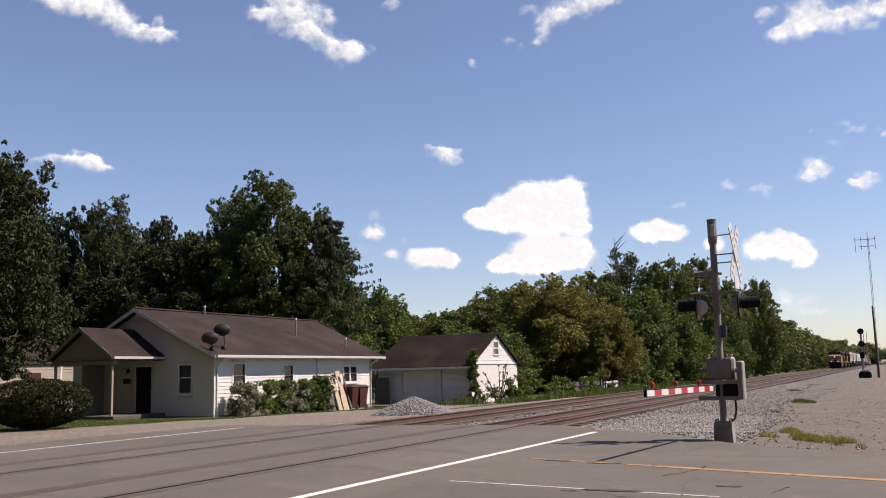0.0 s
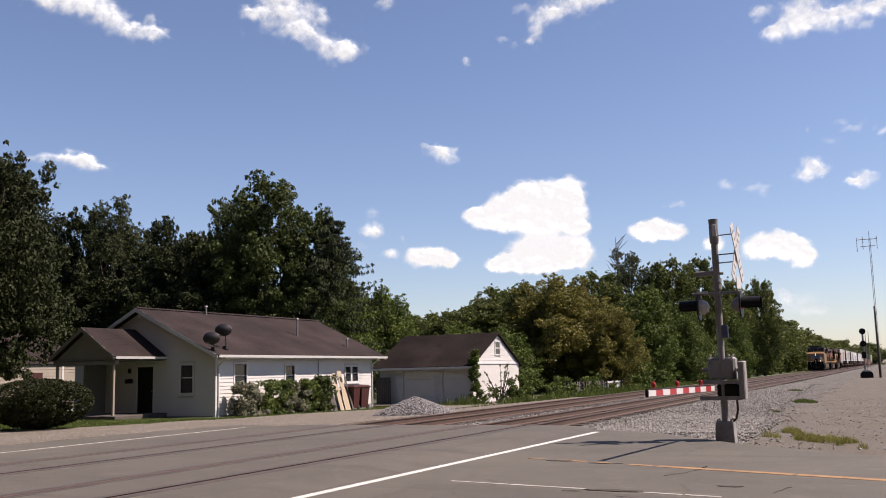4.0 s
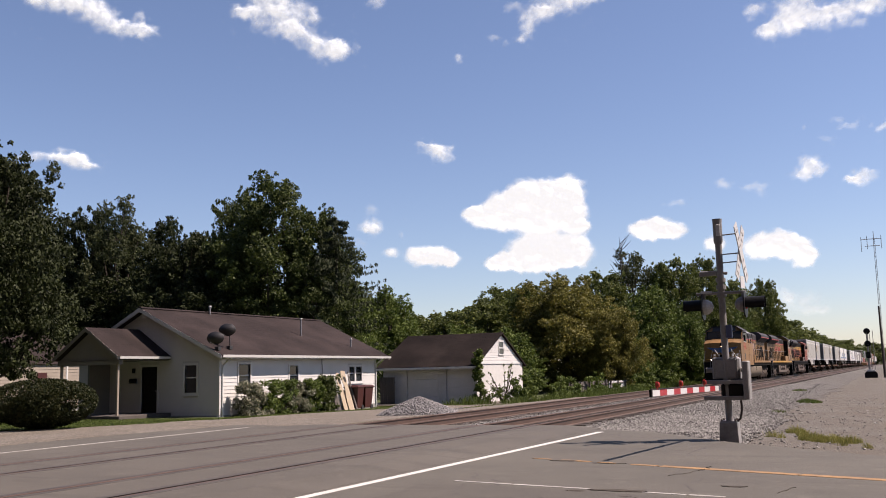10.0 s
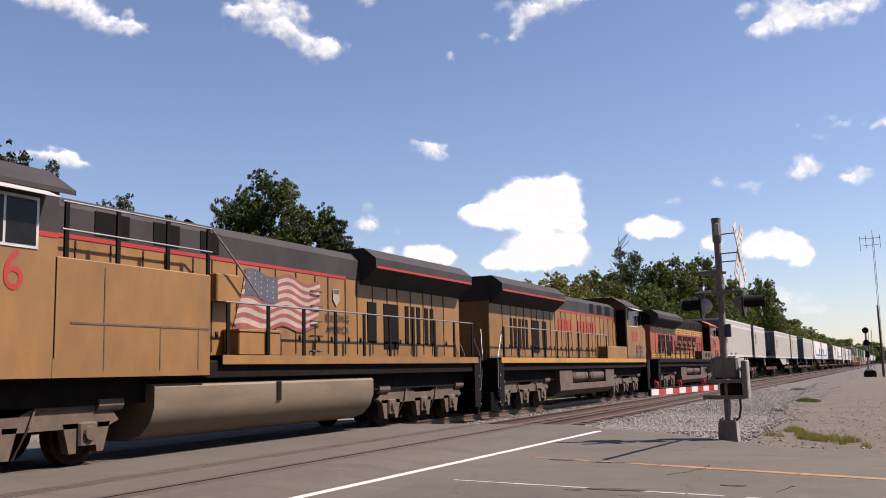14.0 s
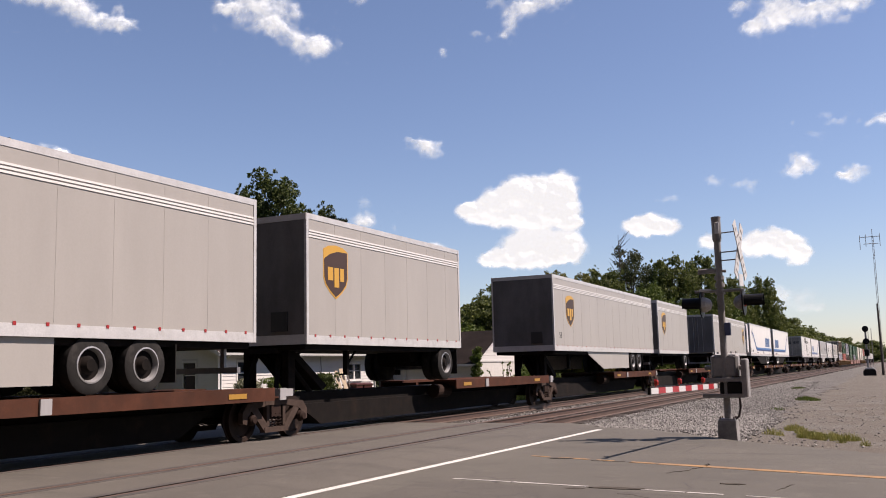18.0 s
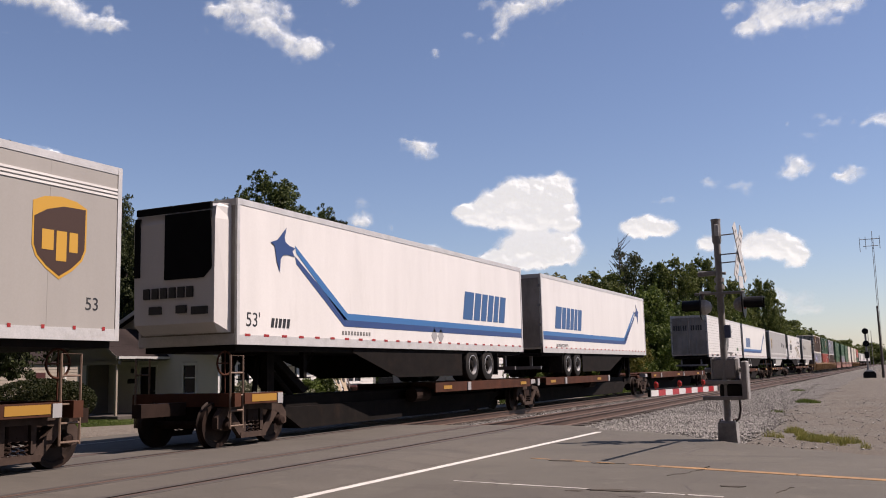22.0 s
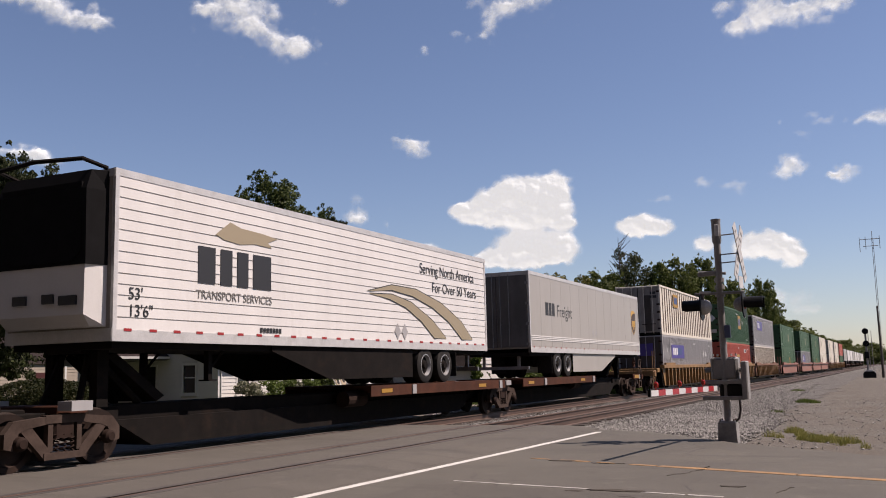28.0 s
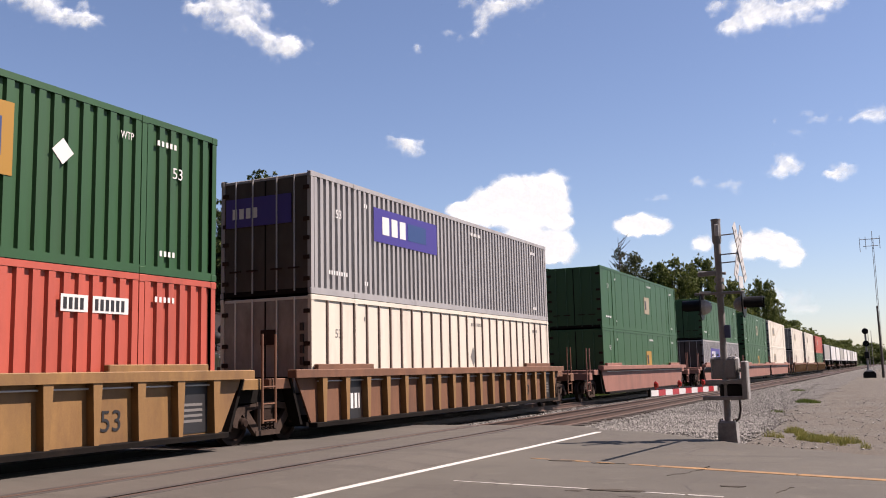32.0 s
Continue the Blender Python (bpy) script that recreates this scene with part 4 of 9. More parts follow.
def shingled(parent, p0, p1, q0, q1, material, rows=16):
    """A roof slope from the eave p0-p1 to the ridge q0-q1 in lapped courses."""
    p0, p1, q0, q1 = (Vector(a) for a in (p0, p1, q0, q1))
    up = (p1 - p0).cross(q0 - p0).normalized()
    if up.z < 0:
        up = -up
    for k in range(rows):
        a, b = k / rows, (k + 1) / rows + 0.01
        l0, l1, h0, h1 = p0.lerp(q0, a), p1.lerp(q1, a), p0.lerp(q0, min(b, 1)), p1.lerp(q1, min(b, 1))
        s = Shape().add([l0, l1, h1, h0, l0 + up * 0.004, l1 + up * 0.004, h1 + up * 0.002, h0 + up * 0.002],
              [(0, 3, 2, 1), (4, 5, 6, 7), (0, 1, 5, 4), (2, 3, 7, 6), (1, 2, 6, 5), (3, 0, 4, 7)])
        part("shingle_course", s, material, parent)


def build_house():
    t = thing("house", "single-storey white clapboard house with brown shingle roof", "house")
    x0, x1, y0, y1, zb, ze, zr, xr = -33.8, -25.7, 31.2, 44.25, -0.35, 2.5, 4.6, -29.8
    side = lambda u, o, z: (x1 + o, u, z)
    front = lambda u, o, z: (u, y0 - o, z)
    wins = [(32.45, 33.25, 0.95, 2.02), (36.2, 36.9, 0.95, 1.95), (41.5, 42.75, 1.12, 1.88)]
    fw = [(-27.55, -26.9, 0.85, 2.02), (-30.0, -29.1, -0.05, 2.0)]
    # wall cores with real openings

    def wall(name, axis_u, u0, u1, holes, make, label=""):
        s = Shape()
        us = sorted({u0, u1, *[h[0] for h in holes], *[h[1] for h in holes]})
        for a, b in zip(us, us[1:]):
            spans, z = [], zb
            for h in sorted((h for h in holes if h[0] <= a + 1e-6 and h[1] >= b - 1e-6), key=lambda q: q[2]):
                spans.append((z, h[2]))
                z = h[3]
            spans.append((z, ze))
            for c, d in spans:
                if d - c > 0.01:
                    s.add([make(u, o, z) for z in (c, d) for o in (-0.15, 0.0) for u in (a, b)], [(0, 2, 3, 1), (4, 5, 7, 6), (0, 1, 5, 4), (1, 3, 7, 5), (3, 2, 6, 7), (2, 0, 4, 6)])
        return part(name, s, M["wall_back"], t, label)
    ws = wall("wall_side", "y", y0, y1, wins, side)
    siding(ws, side, y0 + 0.1, y1 - 0.1, zb + 0.22, ze, [(a - 0.09, b + 0.09, c - 0.13, d + 0.09) for a, b, c, d in wins], M["white"])
    for k, (a, b, c, d) in enumerate(wins):
        window(ws, side, a, b, c, d, panes=2 if k == 2 else 1)
    wf = wall("wall_front", "x", x0, x1, fw, front)
    siding(wf, front, x0, x1 - 0.1, zb + 0.22, ze, [(a - 0.1, b + 0.1, c - 0.13, d + 0.1) for a, b, c, d in fw], M["white"])
    window(wf, front, *fw[0])
    door = part("door", Shape().box(-30.0, -29.1, y0 + 0.05, y0 + 0.1, -0.05, 2.0), M["black"], wf, "dark front door")
    part("door_handle", Shape().tube([(-29.2, y0 + 0.05, 0.95), (-29.2, y0 - 0.02, 0.95)], 0.025, 8), M["grey"], door)
    for q in ((-30.09, -30.0, -0.05, 2.09), (-29.1, -29.01, -0.05, 2.09), (-30.0, -29.1, 2.0, 2.09)):
        part("door_trim", Shape().box(q[0], q[1], y0 - 0.04, y0 + 0.05, q[2], q[3]), M["white_trim"], wf)
    part("wall_back", Shape().box(x0, x1, y1 - 0.15, y1, zb, ze), M["white"], t)
    part("wall_left", Shape().box(x0, x0 + 0.15, y0, y1 - 0.15, zb, ze), M["white"], t)
    for x, y in ((x1, y0), (x1, y1)):
        part("corner_board", Shape().box(x - 0.09, x + 0.036, y - 0.036 if y < 35 else y - 0.09, y + 0.09 if y < 35 else y + 0.036, zb + 0.1, ze), M["white_trim"], t)
    part("foundation", Shape().box(x0 - 0.03, x1 + 0.03, y0 - 0.03, y1 + 0.03, -0.6, zb + 0.24), M["concrete"], t)
    # gables, boarded
    for y, o in ((y0, -1), (y1, 1)):
        g = part("gable", Shape().prism_y([(x0, ze), (x1, ze), (xr, zr - 0.12)], y if o < 0 else y - 0.1, y + 0.1 if o < 0 else y), M["white"], t)
        if o < 0:
            z = ze
            while z < zr - 0.3:
                f = (z + 0.155 - ze) / (zr - 0.12 - ze)
                a, b = x0 + (xr - x0) * f, x1 + (xr - x1) * f
                part("siding_board", Shape().add([(q, y - oo, h) for q in (a, b) for oo, h in ((0.0, z), (0.03, z), (0.008, z + 0.16), (0.0, z + 0.16))], [(0, 1, 2, 3), (4, 7, 6, 5), (0, 4, 5, 1), (1, 5, 6, 2), (2, 6, 7, 3), (3, 7, 4, 0)]), M["white"], g)
                z += 0.155
    # roof
    ya, yb, ex, el, ez = 30.75, 45.05, x1 + 0.47, x0 - 0.4, 2.40
    r = part("roof", Shape().prism_y([(ex, ez), (xr, zr), (el, ez), (el, ez - 0.12), (xr, zr - 0.12), (ex, ez - 0.12)], ya, yb), M["shingle"], t, "brown shingle gable roof")
    shingled(r, (ex + 0.02, ya - 0.02, ez), (ex + 0.02, yb + 0.02, ez), (xr, ya - 0.02, zr), (xr, yb + 0.02, zr), M["shingle"], 22)
    part("ridge_cap", Shape().prism_y([(xr - 0.15, zr - 0.02), (xr, zr + 0.05), (xr + 0.15, zr - 0.02)], ya, yb), M["shingle"], r)
    for y in (ya, yb - 0.03):
        for q in (ex, el):
            part("rake_board", Shape().add([(a, y + b, c) for b in (-0.03, 0.03) for a, c in ((q, ez - 0.16), (xr, zr - 0.18), (xr, zr - 0.01), (q, ez))], [(0, 1, 2, 3), (4, 7, 6, 5), (0, 4, 5, 1), (1, 5, 6, 2), (2, 6, 7, 3), (3, 7, 4, 0)]), M["white_trim"], r)
    part("gutter", Shape().prism_y([(ex, ez - 0.10), (ex + 0.09, ez - 0.10), (ex + 0.11, ez + 0.01), (ex + 0.09, ez + 0.01), (ex + 0.08, ez - 0.08), (ex, ez - 0.08)], ya, yb), M["white_trim"], r, "white eave gutter")
    part("soffit", Shape().box(x1, ex, y0, y1, ez - 0.14, ez - 0.12), M["white_trim"], r)
    for y in (y0 + 0.12, y1 - 0.05):
        part("downpipe", Shape().tube([(ex + 0.05, y, ez - 0.1), (x1 + 0.12, y, ez - 0.4), (x1 + 0.07, y, ez - 0.6), (x1 + 0.07, y, -0.2)], 0.035, 8), M["white_trim"], t)
    for x, y, z0, z1 in ((-27.5, 39.8, 3.3, 4.35), (-26.35, 42.8, 2.8, 3.35), (-29.6, 35.2, 4.45, 4.85)):
        v = part("vent_pipe", Shape().tube([(x, y, z0), (x, y, z1)], 0.045, 10), M["grey"], r)
        part("vent_cap", Shape().tube([(x, y, z1), (x, y, z1 + 0.07)], [0.075, 0.06], 10), M["white_trim"], v)
    part("conduit", Shape().tube([(x1 + 0.06, 38.9, ez - 0.15), (x1 + 0.06, 38.95, 1.6), (x1 + 0.06, 38.95, 1.2)], 0.02, 6), M["grey"], t)
    # porch
    p = part("porch_roof", Shape().prism_y([(-28.35, 2.42), (-30.2, 3.66), (-32.05, 2.42), (-32.05, 2.30), (-30.2, 3.54), (-28.35, 2.30)], 28.15, 31.9), M["shingle"], t, "brown shingle porch gable roof")
    shingled(p, (-28.33, 28.13, 2.42), (-28.33, 31.9, 2.42), (-30.2, 28.13, 3.67), (-30.2, 31.9, 3.67), M["shingle"], 12)
    part("porch_gable", Shape().prism_y([(-28.5, 2.3), (-31.9, 2.3), (-30.2, 3.45)], 28.35, 28.42), M["porch_dark"], p, "beige boarded porch gable")
    part("porch_beam", Shape().box(-31.95, -28.45, 28.3, 28.5, 2.1, 2.32), M["porch_dark"], p)
    part("porch_gutter", Shape().prism_y([(-28.35, 2.32), (-28.26, 2.32), (-28.24, 2.42), (-28.35, 2.42)], 28.15, 31.1), M["white_trim"], p)
    part("porch_ceiling", Shape().box(-31.95, -28.45, 28.3, 31.2, 2.26, 2.29), M["porch_dark"], p)
    for sx, q in ((-28.35, -30.2), (-32.05, -30.2)):
        part("rake_board", Shape().add([(a, 28.13 + b, c) for b in (-0.02, 0.03) for a, c in ((sx, 2.27), (q, 3.5), (q, 3.66), (sx, 2.42))], [(0, 1, 2, 3), (4, 7, 6, 5), (0, 4, 5, 1), (1, 5, 6, 2), (2, 6, 7, 3), (3, 7, 4, 0)]), M["porch_dark"], p)
    part("porch_side_wall", Shape().box(-32.0, -31.88, 30.0, 31.2, -0.1, 2.26), M["porch_dark"], t, "beige boarded porch side wall")
    # posts and floor take darker materials to stand for the porch shade
    for x in (-28.62, -31.8):
        part("porch_post", Shape().cbox(x - 0.05, x + 0.05, 28.35, 28.45, -0.1, 2.12, 0.01), M["beige_clapboard"], t)
    part("porch_floor", Shape().cbox(-32.0, -28.3, 28.2, 31.2, -0.2, 0.02, 0.02), M["old_board"], t)
    part("mailbox", Shape().cbox(-30.62, -30.25, y0 - 0.18, y0 - 0.03, 1.3, 1.5, 0.03), M["black"], t)
    part("porch_lamp", Shape().cbox(-30.5, -30.35, y0 - 0.13, y0 - 0.03, 1.75, 1.95, 0.03), M["black"], t)
    part("gable_lamp", Shape().tube([(xr + 0.05, y0 - 0.1, zr - 0.35), (xr + 0.1, y0 - 0.3, zr - 0.38)], [0.05, 0.09], 8), M["white_trim"], t)


build_house()


def build_dish(x, y, z, lift):
    t = thing("satellite_dish", "dark grey satellite dish on the roof edge", "dish")
    rings = []
    for k in range(6):
        f = k / 5
        rings.append([(x + 0.37 * f * math.cos(a) - 0.06 * f * f, y - 0.22 + 0.14 * f * f + 0.1 * f * math.cos(a), z + lift + 0.27 * f * math.sin(a)) for a in (2 * math.pi * i / 20 for i in range(20))])
    back = [[(a, b + 0.025, c) for a, b, c in r] for r in rings[::-1]]
    part("reflector", Shape().loft(rings + back, caps=False), M["dish"], t, smooth=True)
    part("arm", Shape().tube([(x, y - 0.15, z + lift), (x, y, z + lift - 0.15), (x, y + 0.05, z)], 0.025, 8), M["dish"], t)
    part("feed_horn", Shape().tube([(x + 0.02, y - 0.2, z + lift - 0.28), (x + 0.04, y - 0.55, z + lift - 0.2)], [0.012, 0.03], 8), M["dish"], t)
    part("foot", Shape().cbox(x - 0.1, x + 0.1, y - 0.08, y + 0.12, z - 0.12, z + 0.03, 0.01), M["dish"], t)


build_dish(-25.6, 30.95, 2.72, 0.40)
build_dish(-25.75, 31.9, 2.78, 0.72)


def build_garage():
    t = thing("garage", "old white double garage with dark shingle gable roof", "garage")
    x0, x1, y0, y1, zb, ze, zr, yr = -27.9, -21.75, 49.0, 56.3, -0.6, 1.98, 3.82, 52.75
    doors = [(-26.3, -24.2), (-23.7, -21.95)]
    s = Shape()
    us = [x0, doors[0][0], doors[0][1], doors[1][0], doors[1][1], x1]
    for k in range(0, 5):
        a, b = us[k], us[k + 1]
        s.box(a, b, y0, y0 + 0.2, zb if k % 2 == 0 else 1.62, ze)
    part("wall_front", s, M["stone_white"], t)
    for a, b in doors:
        d = part("overhead_door", Shape().box(a, b, y0 + 0.1, y0 + 0.16, -0.4, 1.62), M["white_trim"], t, "closed white overhead door")
        for k in range(4):
            part("door_panel", Shape().cbox(a + 0.04, b - 0.04, y0 + 0.08, y0 + 0.1, -0.38 + k * 0.5, 0.08 + k * 0.5, 0.008), M["white_trim"], d)
    part("wall_side", Shape().box(x1 - 0.2, x1, y0 + 0.2, y1 - 0.2, zb, ze), M["stone_white"], t)
    part("wall_left", Shape().box(x0, x0 + 0.2, y0 + 0.2, y1 - 0.2, zb, ze), M["stone_white"], t)
    part("wall_back", Shape().box(x0, x1, y1 - 0.2, y1, zb, ze), M["stone_white"], t)
    g = part("gable", Shape().prism([(y0, ze), (y1, ze), (yr, zr - 0.06)], x1 - 0.12, x1), M["wall_back"], t)
    part("gable_left", Shape().prism([(y0, ze), (y1, ze), (yr, zr - 0.06)], x0, x0 + 0.12), M["stone_white"], t)
    z, n = ze, 0
    wy0, wy1, wz0, wz1 = 52.4, 53.1, 2.5, 3.25
    while z < zr - 0.25:
        f = (z + 0.15 - ze) / (zr - 0.06 - ze)
        a, b = y0 + (yr - y0) * f, y1 + (yr - y1) * f
        spans = [(a, b)] if z + 0.15 < wz0 - 0.1 or z > wz1 + 0.1 else [(a, wy0 - 0.09), (wy1 + 0.09, b)]
        for q, w in spans:
            if w - q > 0.05:
                part("siding_board", Shape().add([(x1 + o, u, h) for u in (q, w) for o, h in ((0.0, z), (0.028, z), (0.008, z + 0.156), (0.0, z + 0.156))], [(0, 1, 2, 3), (4, 7, 6, 5), (0, 4, 5, 1), (1, 5, 6, 2), (2, 6, 7, 3), (3, 7, 4, 0)]), M["white"], g)
        z += 0.15
    w = part("window", Shape().box(x1 - 0.02, x1 + 0.012, wy0, wy1, wz0, wz1), M["curtain"], g)
    for q in ((wy0 - 0.08, wy0, wz0 - 0.08, wz1 + 0.08), (wy1, wy1 + 0.08, wz0 - 0.08, wz1 + 0.08), (wy0, wy1, wz1, wz1 + 0.08), (wy0, wy1, wz0 - 0.08, wz0), (wy0, wy1, 2.84, 2.9)):
        part("window_trim", Shape().box(x1, x1 + 0.05, *q), M["white_trim"], w)
    for a, b in ((wz0 + 0.02, 2.82), (2.92, wz1 - 0.02)):
        part("pane", Shape().box(x1 + 0.014, x1 + 0.02, wy0 + 0.04, wy1 - 0.04, a, b), M["pane"], w)
    part("belt_board", Shape().box(x1, x1 + 0.045, y0, y1, ze - 0.08, ze + 0.02), M["white_trim"], t)
    ya, yb, ez = y0 - 0.4, y1 + 0.35, 1.80
    r = part("roof", Shape().prism([(ya, ez), (yr, zr), (yb, ez), (yb, ez - 0.08), (yr, zr - 0.1), (ya, ez - 0.08)], x0 - 0.25, x1 + 0.16), M["shingle_dark"], t, "dark weathered shingle roof")
    shingled(r, (x0 - 0.27, ya - 0.02, ez), (x1 + 0.18, ya - 0.02, ez), (x0 - 0.27, yr, zr), (x1 + 0.18, yr, zr), M["shingle_dark"], 20)
    part("fascia", Shape().box(x0 - 0.25, x1 + 0.16, ya - 0.02, ya + 0.02, ez - 0.14, ez - 0.02), M["white_trim"], r)


build_garage()


def build_neighbour():
    t = thing("neighbour_house", "beige sided house partly hidden behind a maple", "house")
    front = lambda u, o, z: (-45.0 + o, u, z)
    w = part("wall", Shape().box(-56, -45, 33, 42.4, -0.3, 2.5), M["wall_back"], t)
    siding(w, front, 33, 42.3, -0.1, 2.5, [(38.4, 39.1, -0.3, 2.0)], M["beige_clapboard"], 0.19)
    part("door", Shape().box(-45.0, -44.97, 38.4, 39.1, -0.1, 2.0), M["bin_red"], t, "dark red door")
    part("corner_board", Shape().box(-45.05, -44.95, 40.5, 40.62, -0.1, 2.5), M["white_trim"], t)
    part("roof", Shape().prism_y([(-44.85, 2.5), (-50.5, 4.9), (-56.2, 2.5)], 32.6, 42.8), M["shingle"], t)


build_neighbour()


def build_yard():
    # wheeled bins
    for k, (y, turn) in enumerate(((41.15, 4), (42.05, -5))):
        t = thing("waste_bin", "dark red wheeled waste bin against the house wall", "waste bin", pose(-25.15, y, -0.32, 0, 0, turn) @ Matrix.Scale(1.17, 4), group="waste bins")
        part("body", Shape().loft([[(-a, -a * 0.9, z), (a, -a * 0.9, z), (a, a * 0.9, z), (-a, a * 0.9, z)] for z, a in ((0.06, 0.24), (0.1, 0.26), (0.92, 0.33), (0.96, 0.35))]), M["bin_red"], t)
        part("lid", Shape().loft([[(-a, -a, z), (a, -a, z), (a, a, z), (-a, a, z)] for z, a in ((0.96, 0.36), (1.0, 0.36), (1.06, 0.26))]), M["bin_red"], t)
        for sx in (-0.25, 0.25):
            part("wheel", Shape().wheel(sx, 0.26, 0.1, [(-0.03, 0.02), (-0.03, 0.1), (0.03, 0.1), (0.03, 0.02)], 14), M["rubber_bin"], t)
        part("handle", Shape().tube([(-0.25, 0.36, 0.9), (-0.25, 0.44, 0.92), (0.25, 0.44, 0.92), (0.25, 0.36, 0.9)], 0.015, 6), M["bin_red"], t)
    # boards leaning on the wall
    for k, (y, w, h, m) in enumerate(((40.75, 0.14, 2.0, "old_board"), (40.2, 0.5, 2.05, "plywood"), (39.6, 0.34, 1.95, "plywood"), (38.9, 0.4, 1.75, "old_board"))):
        t = thing("leaning_board", "weathered plywood sheet with a cut hole leaning on the wall" if m == "plywood" else "dark weathered plank leaning on the wall", "board", pose(-24.75 + 0.04 * k, y, -0.3, 0, -17, 0), group="leaning boards")
        outline = [(-w / 2, 0), (w / 2, 0), (w / 2, h * 0.35), (w / 2 - 0.05 * (k % 2), h * 0.6), (w / 2, h), (-w / 2 + 0.1, h), (-w / 2, h * 0.8), (-w / 2 + 0.12 * (k % 2), h * 0.55), (-w / 2, h * 0.3)]
        part("board", Shape().prism(outline, -0.01, 0.01), M[m], t)
        if m == "plywood":
            part("cut_hole", Shape().prism([(0.12 * math.cos(a) + 0.05, h * 0.78 + 0.17 * math.sin(a)) for a in (2 * math.pi * i / 14 for i in range(14))], 0.011, 0.014), M["dark_hole"], t)
    # dark board gate beside the garage
    t = thing("board_gate", "dark weathered board gate beside the garage", "gate")
    for k in range(8):
        part("board", Shape().cbox(-27.88 + k * 0.125, -27.77 + k * 0.125, 48.55, 48.58, -0.4, 1.25, 0.004), M["old_board"], t)
    part("cross_rail", Shape().box(-27.9, -26.88, 48.58, 48.62, 0.9, 1.0), M["old_board"], t)
    # fence along the woods
    for y0, n, m, lab, top in ((57.0, 22, "old_board", "dark weathered board fence at the edge of the woods", 0.62), (66.2, 16, "white_trim", "short white board fence among weeds", 0.52)):
        t = thing("fence", lab, "fence")
        for k in range(n):
            part("picket", Shape().cbox(-18.9, -18.87, y0 + k * 0.4, y0 + k * 0.4 + 0.34, -0.35, top + 0.02 * (k % 3), 0.004), M[m], t)
        for z in (0.0, 0.35):
            part("rail", Shape().box(-18.87, -18.82, y0 - 0.05, y0 + n * 0.4, z, z + 0.08), M["old_board"], t)
        for k in range(0, n, 5):
            part("post", Shape().box(-18.82, -18.72, y0 + k * 0.4, y0 + k * 0.4 + 0.1, -0.5, top + 0.08), M["old_board"], t)


M.update(rubber_bin=plain("bin_wheel", (0.02, 0.02, 0.02), 0.7), dark_hole=plain("dark_opening", (0.02, 0.017, 0.015), 0.9))
build_yard()
# unseen wall added behind the camera, keeps sky light off faces in shade
tagged(part("wall_behind", Shape().box(-90, 70, -6.4, -6.0, -0.2, 27.0), surface("sky_blocker_dark", (0.11, 0.075, 0.06), 0.9, vary=0.2, scale=1.0)), "unseen dark wall added behind the camera to cut sky light", "wall", kind="structure")
# ---- crossing signal and other line-side things ----
M.update(
    lamp_black=surface("lamp_black", (0.012, 0.012, 0.013), 0.45, vary=0.2, scale=6, spec=0.12),
    sign_white=surface("faded_sign_white", (0.68, 0.68, 0.66), 0.5, vary=0.1, scale=6, dirt=(0.4, 0.39, 0.37), dirt_amount=0.5),
    arm_red=surface("gate_red", (0.46, 0.03, 0.04), 0.45, vary=0.12, scale=8), arm_white=surface("gate_white", (0.75, 0.75, 0.75), 0.45, vary=0.06, scale=8),
    lens_red=plain("red_lens", (0.45, 0.03, 0.02), 0.25), blue_tag=surface("blue_tag", (0.06, 0.08, 0.17), 0.5),
    cable=plain("brown_cable", (0.035, 0.02, 0.015), 0.6), mast_grey=surface("mast_grey", (0.30, 0.29, 0.28), 0.6, 0.0, vary=0.2, scale=5, dirt=(0.12, 0.12, 0.12), dirt_amount=0.4),
)


def flasher(t, x, z, o):
    """One flashing light: round background, bowl behind it, long hood towards o along x."""
    y = 19.36
    b = part("background", Shape().wheel(x, y, z, [(-0.012, 0.27), (0.012, 0.27)], 28), M["lamp_black"], t, "round black light background")
    part("lamp_bowl", Shape().wheel(x - 0.012 * o, y, z, [(0, 0.16), (-0.08 * o, 0.15), (-0.16 * o, 0.1), (-0.19 * o, 0.03)], 18), M["sign_white" if o < 0 else "mast_grey"], b)
    part("lens", Shape().wheel(x + 0.014 * o, y, z, [(0, 0.1), (0.03 * o, 0.08), (0.04 * o, 0.01)], 18), M["lens_red"], b)
    rings = []
    for d, cut in ((0.0, 1.0), (0.38, 0.72)):
        rings.append([(x + d * o, y + 0.15 * math.cos(a), z + 0.15 * math.sin(a) - 0.0) for a in (math.pi * (-0.15 + 1.3 * i / 16) for i in range(17))])
    back = [[(q[0], y + (q[1] - y) * 0.94, z + (q[2] - z) * 0.94) for q in r] for r in rings[::-1]]
    part("hood", Shape().loft(rings + back, caps=False, closed=False), M["lamp_black"], b, "long black hood")


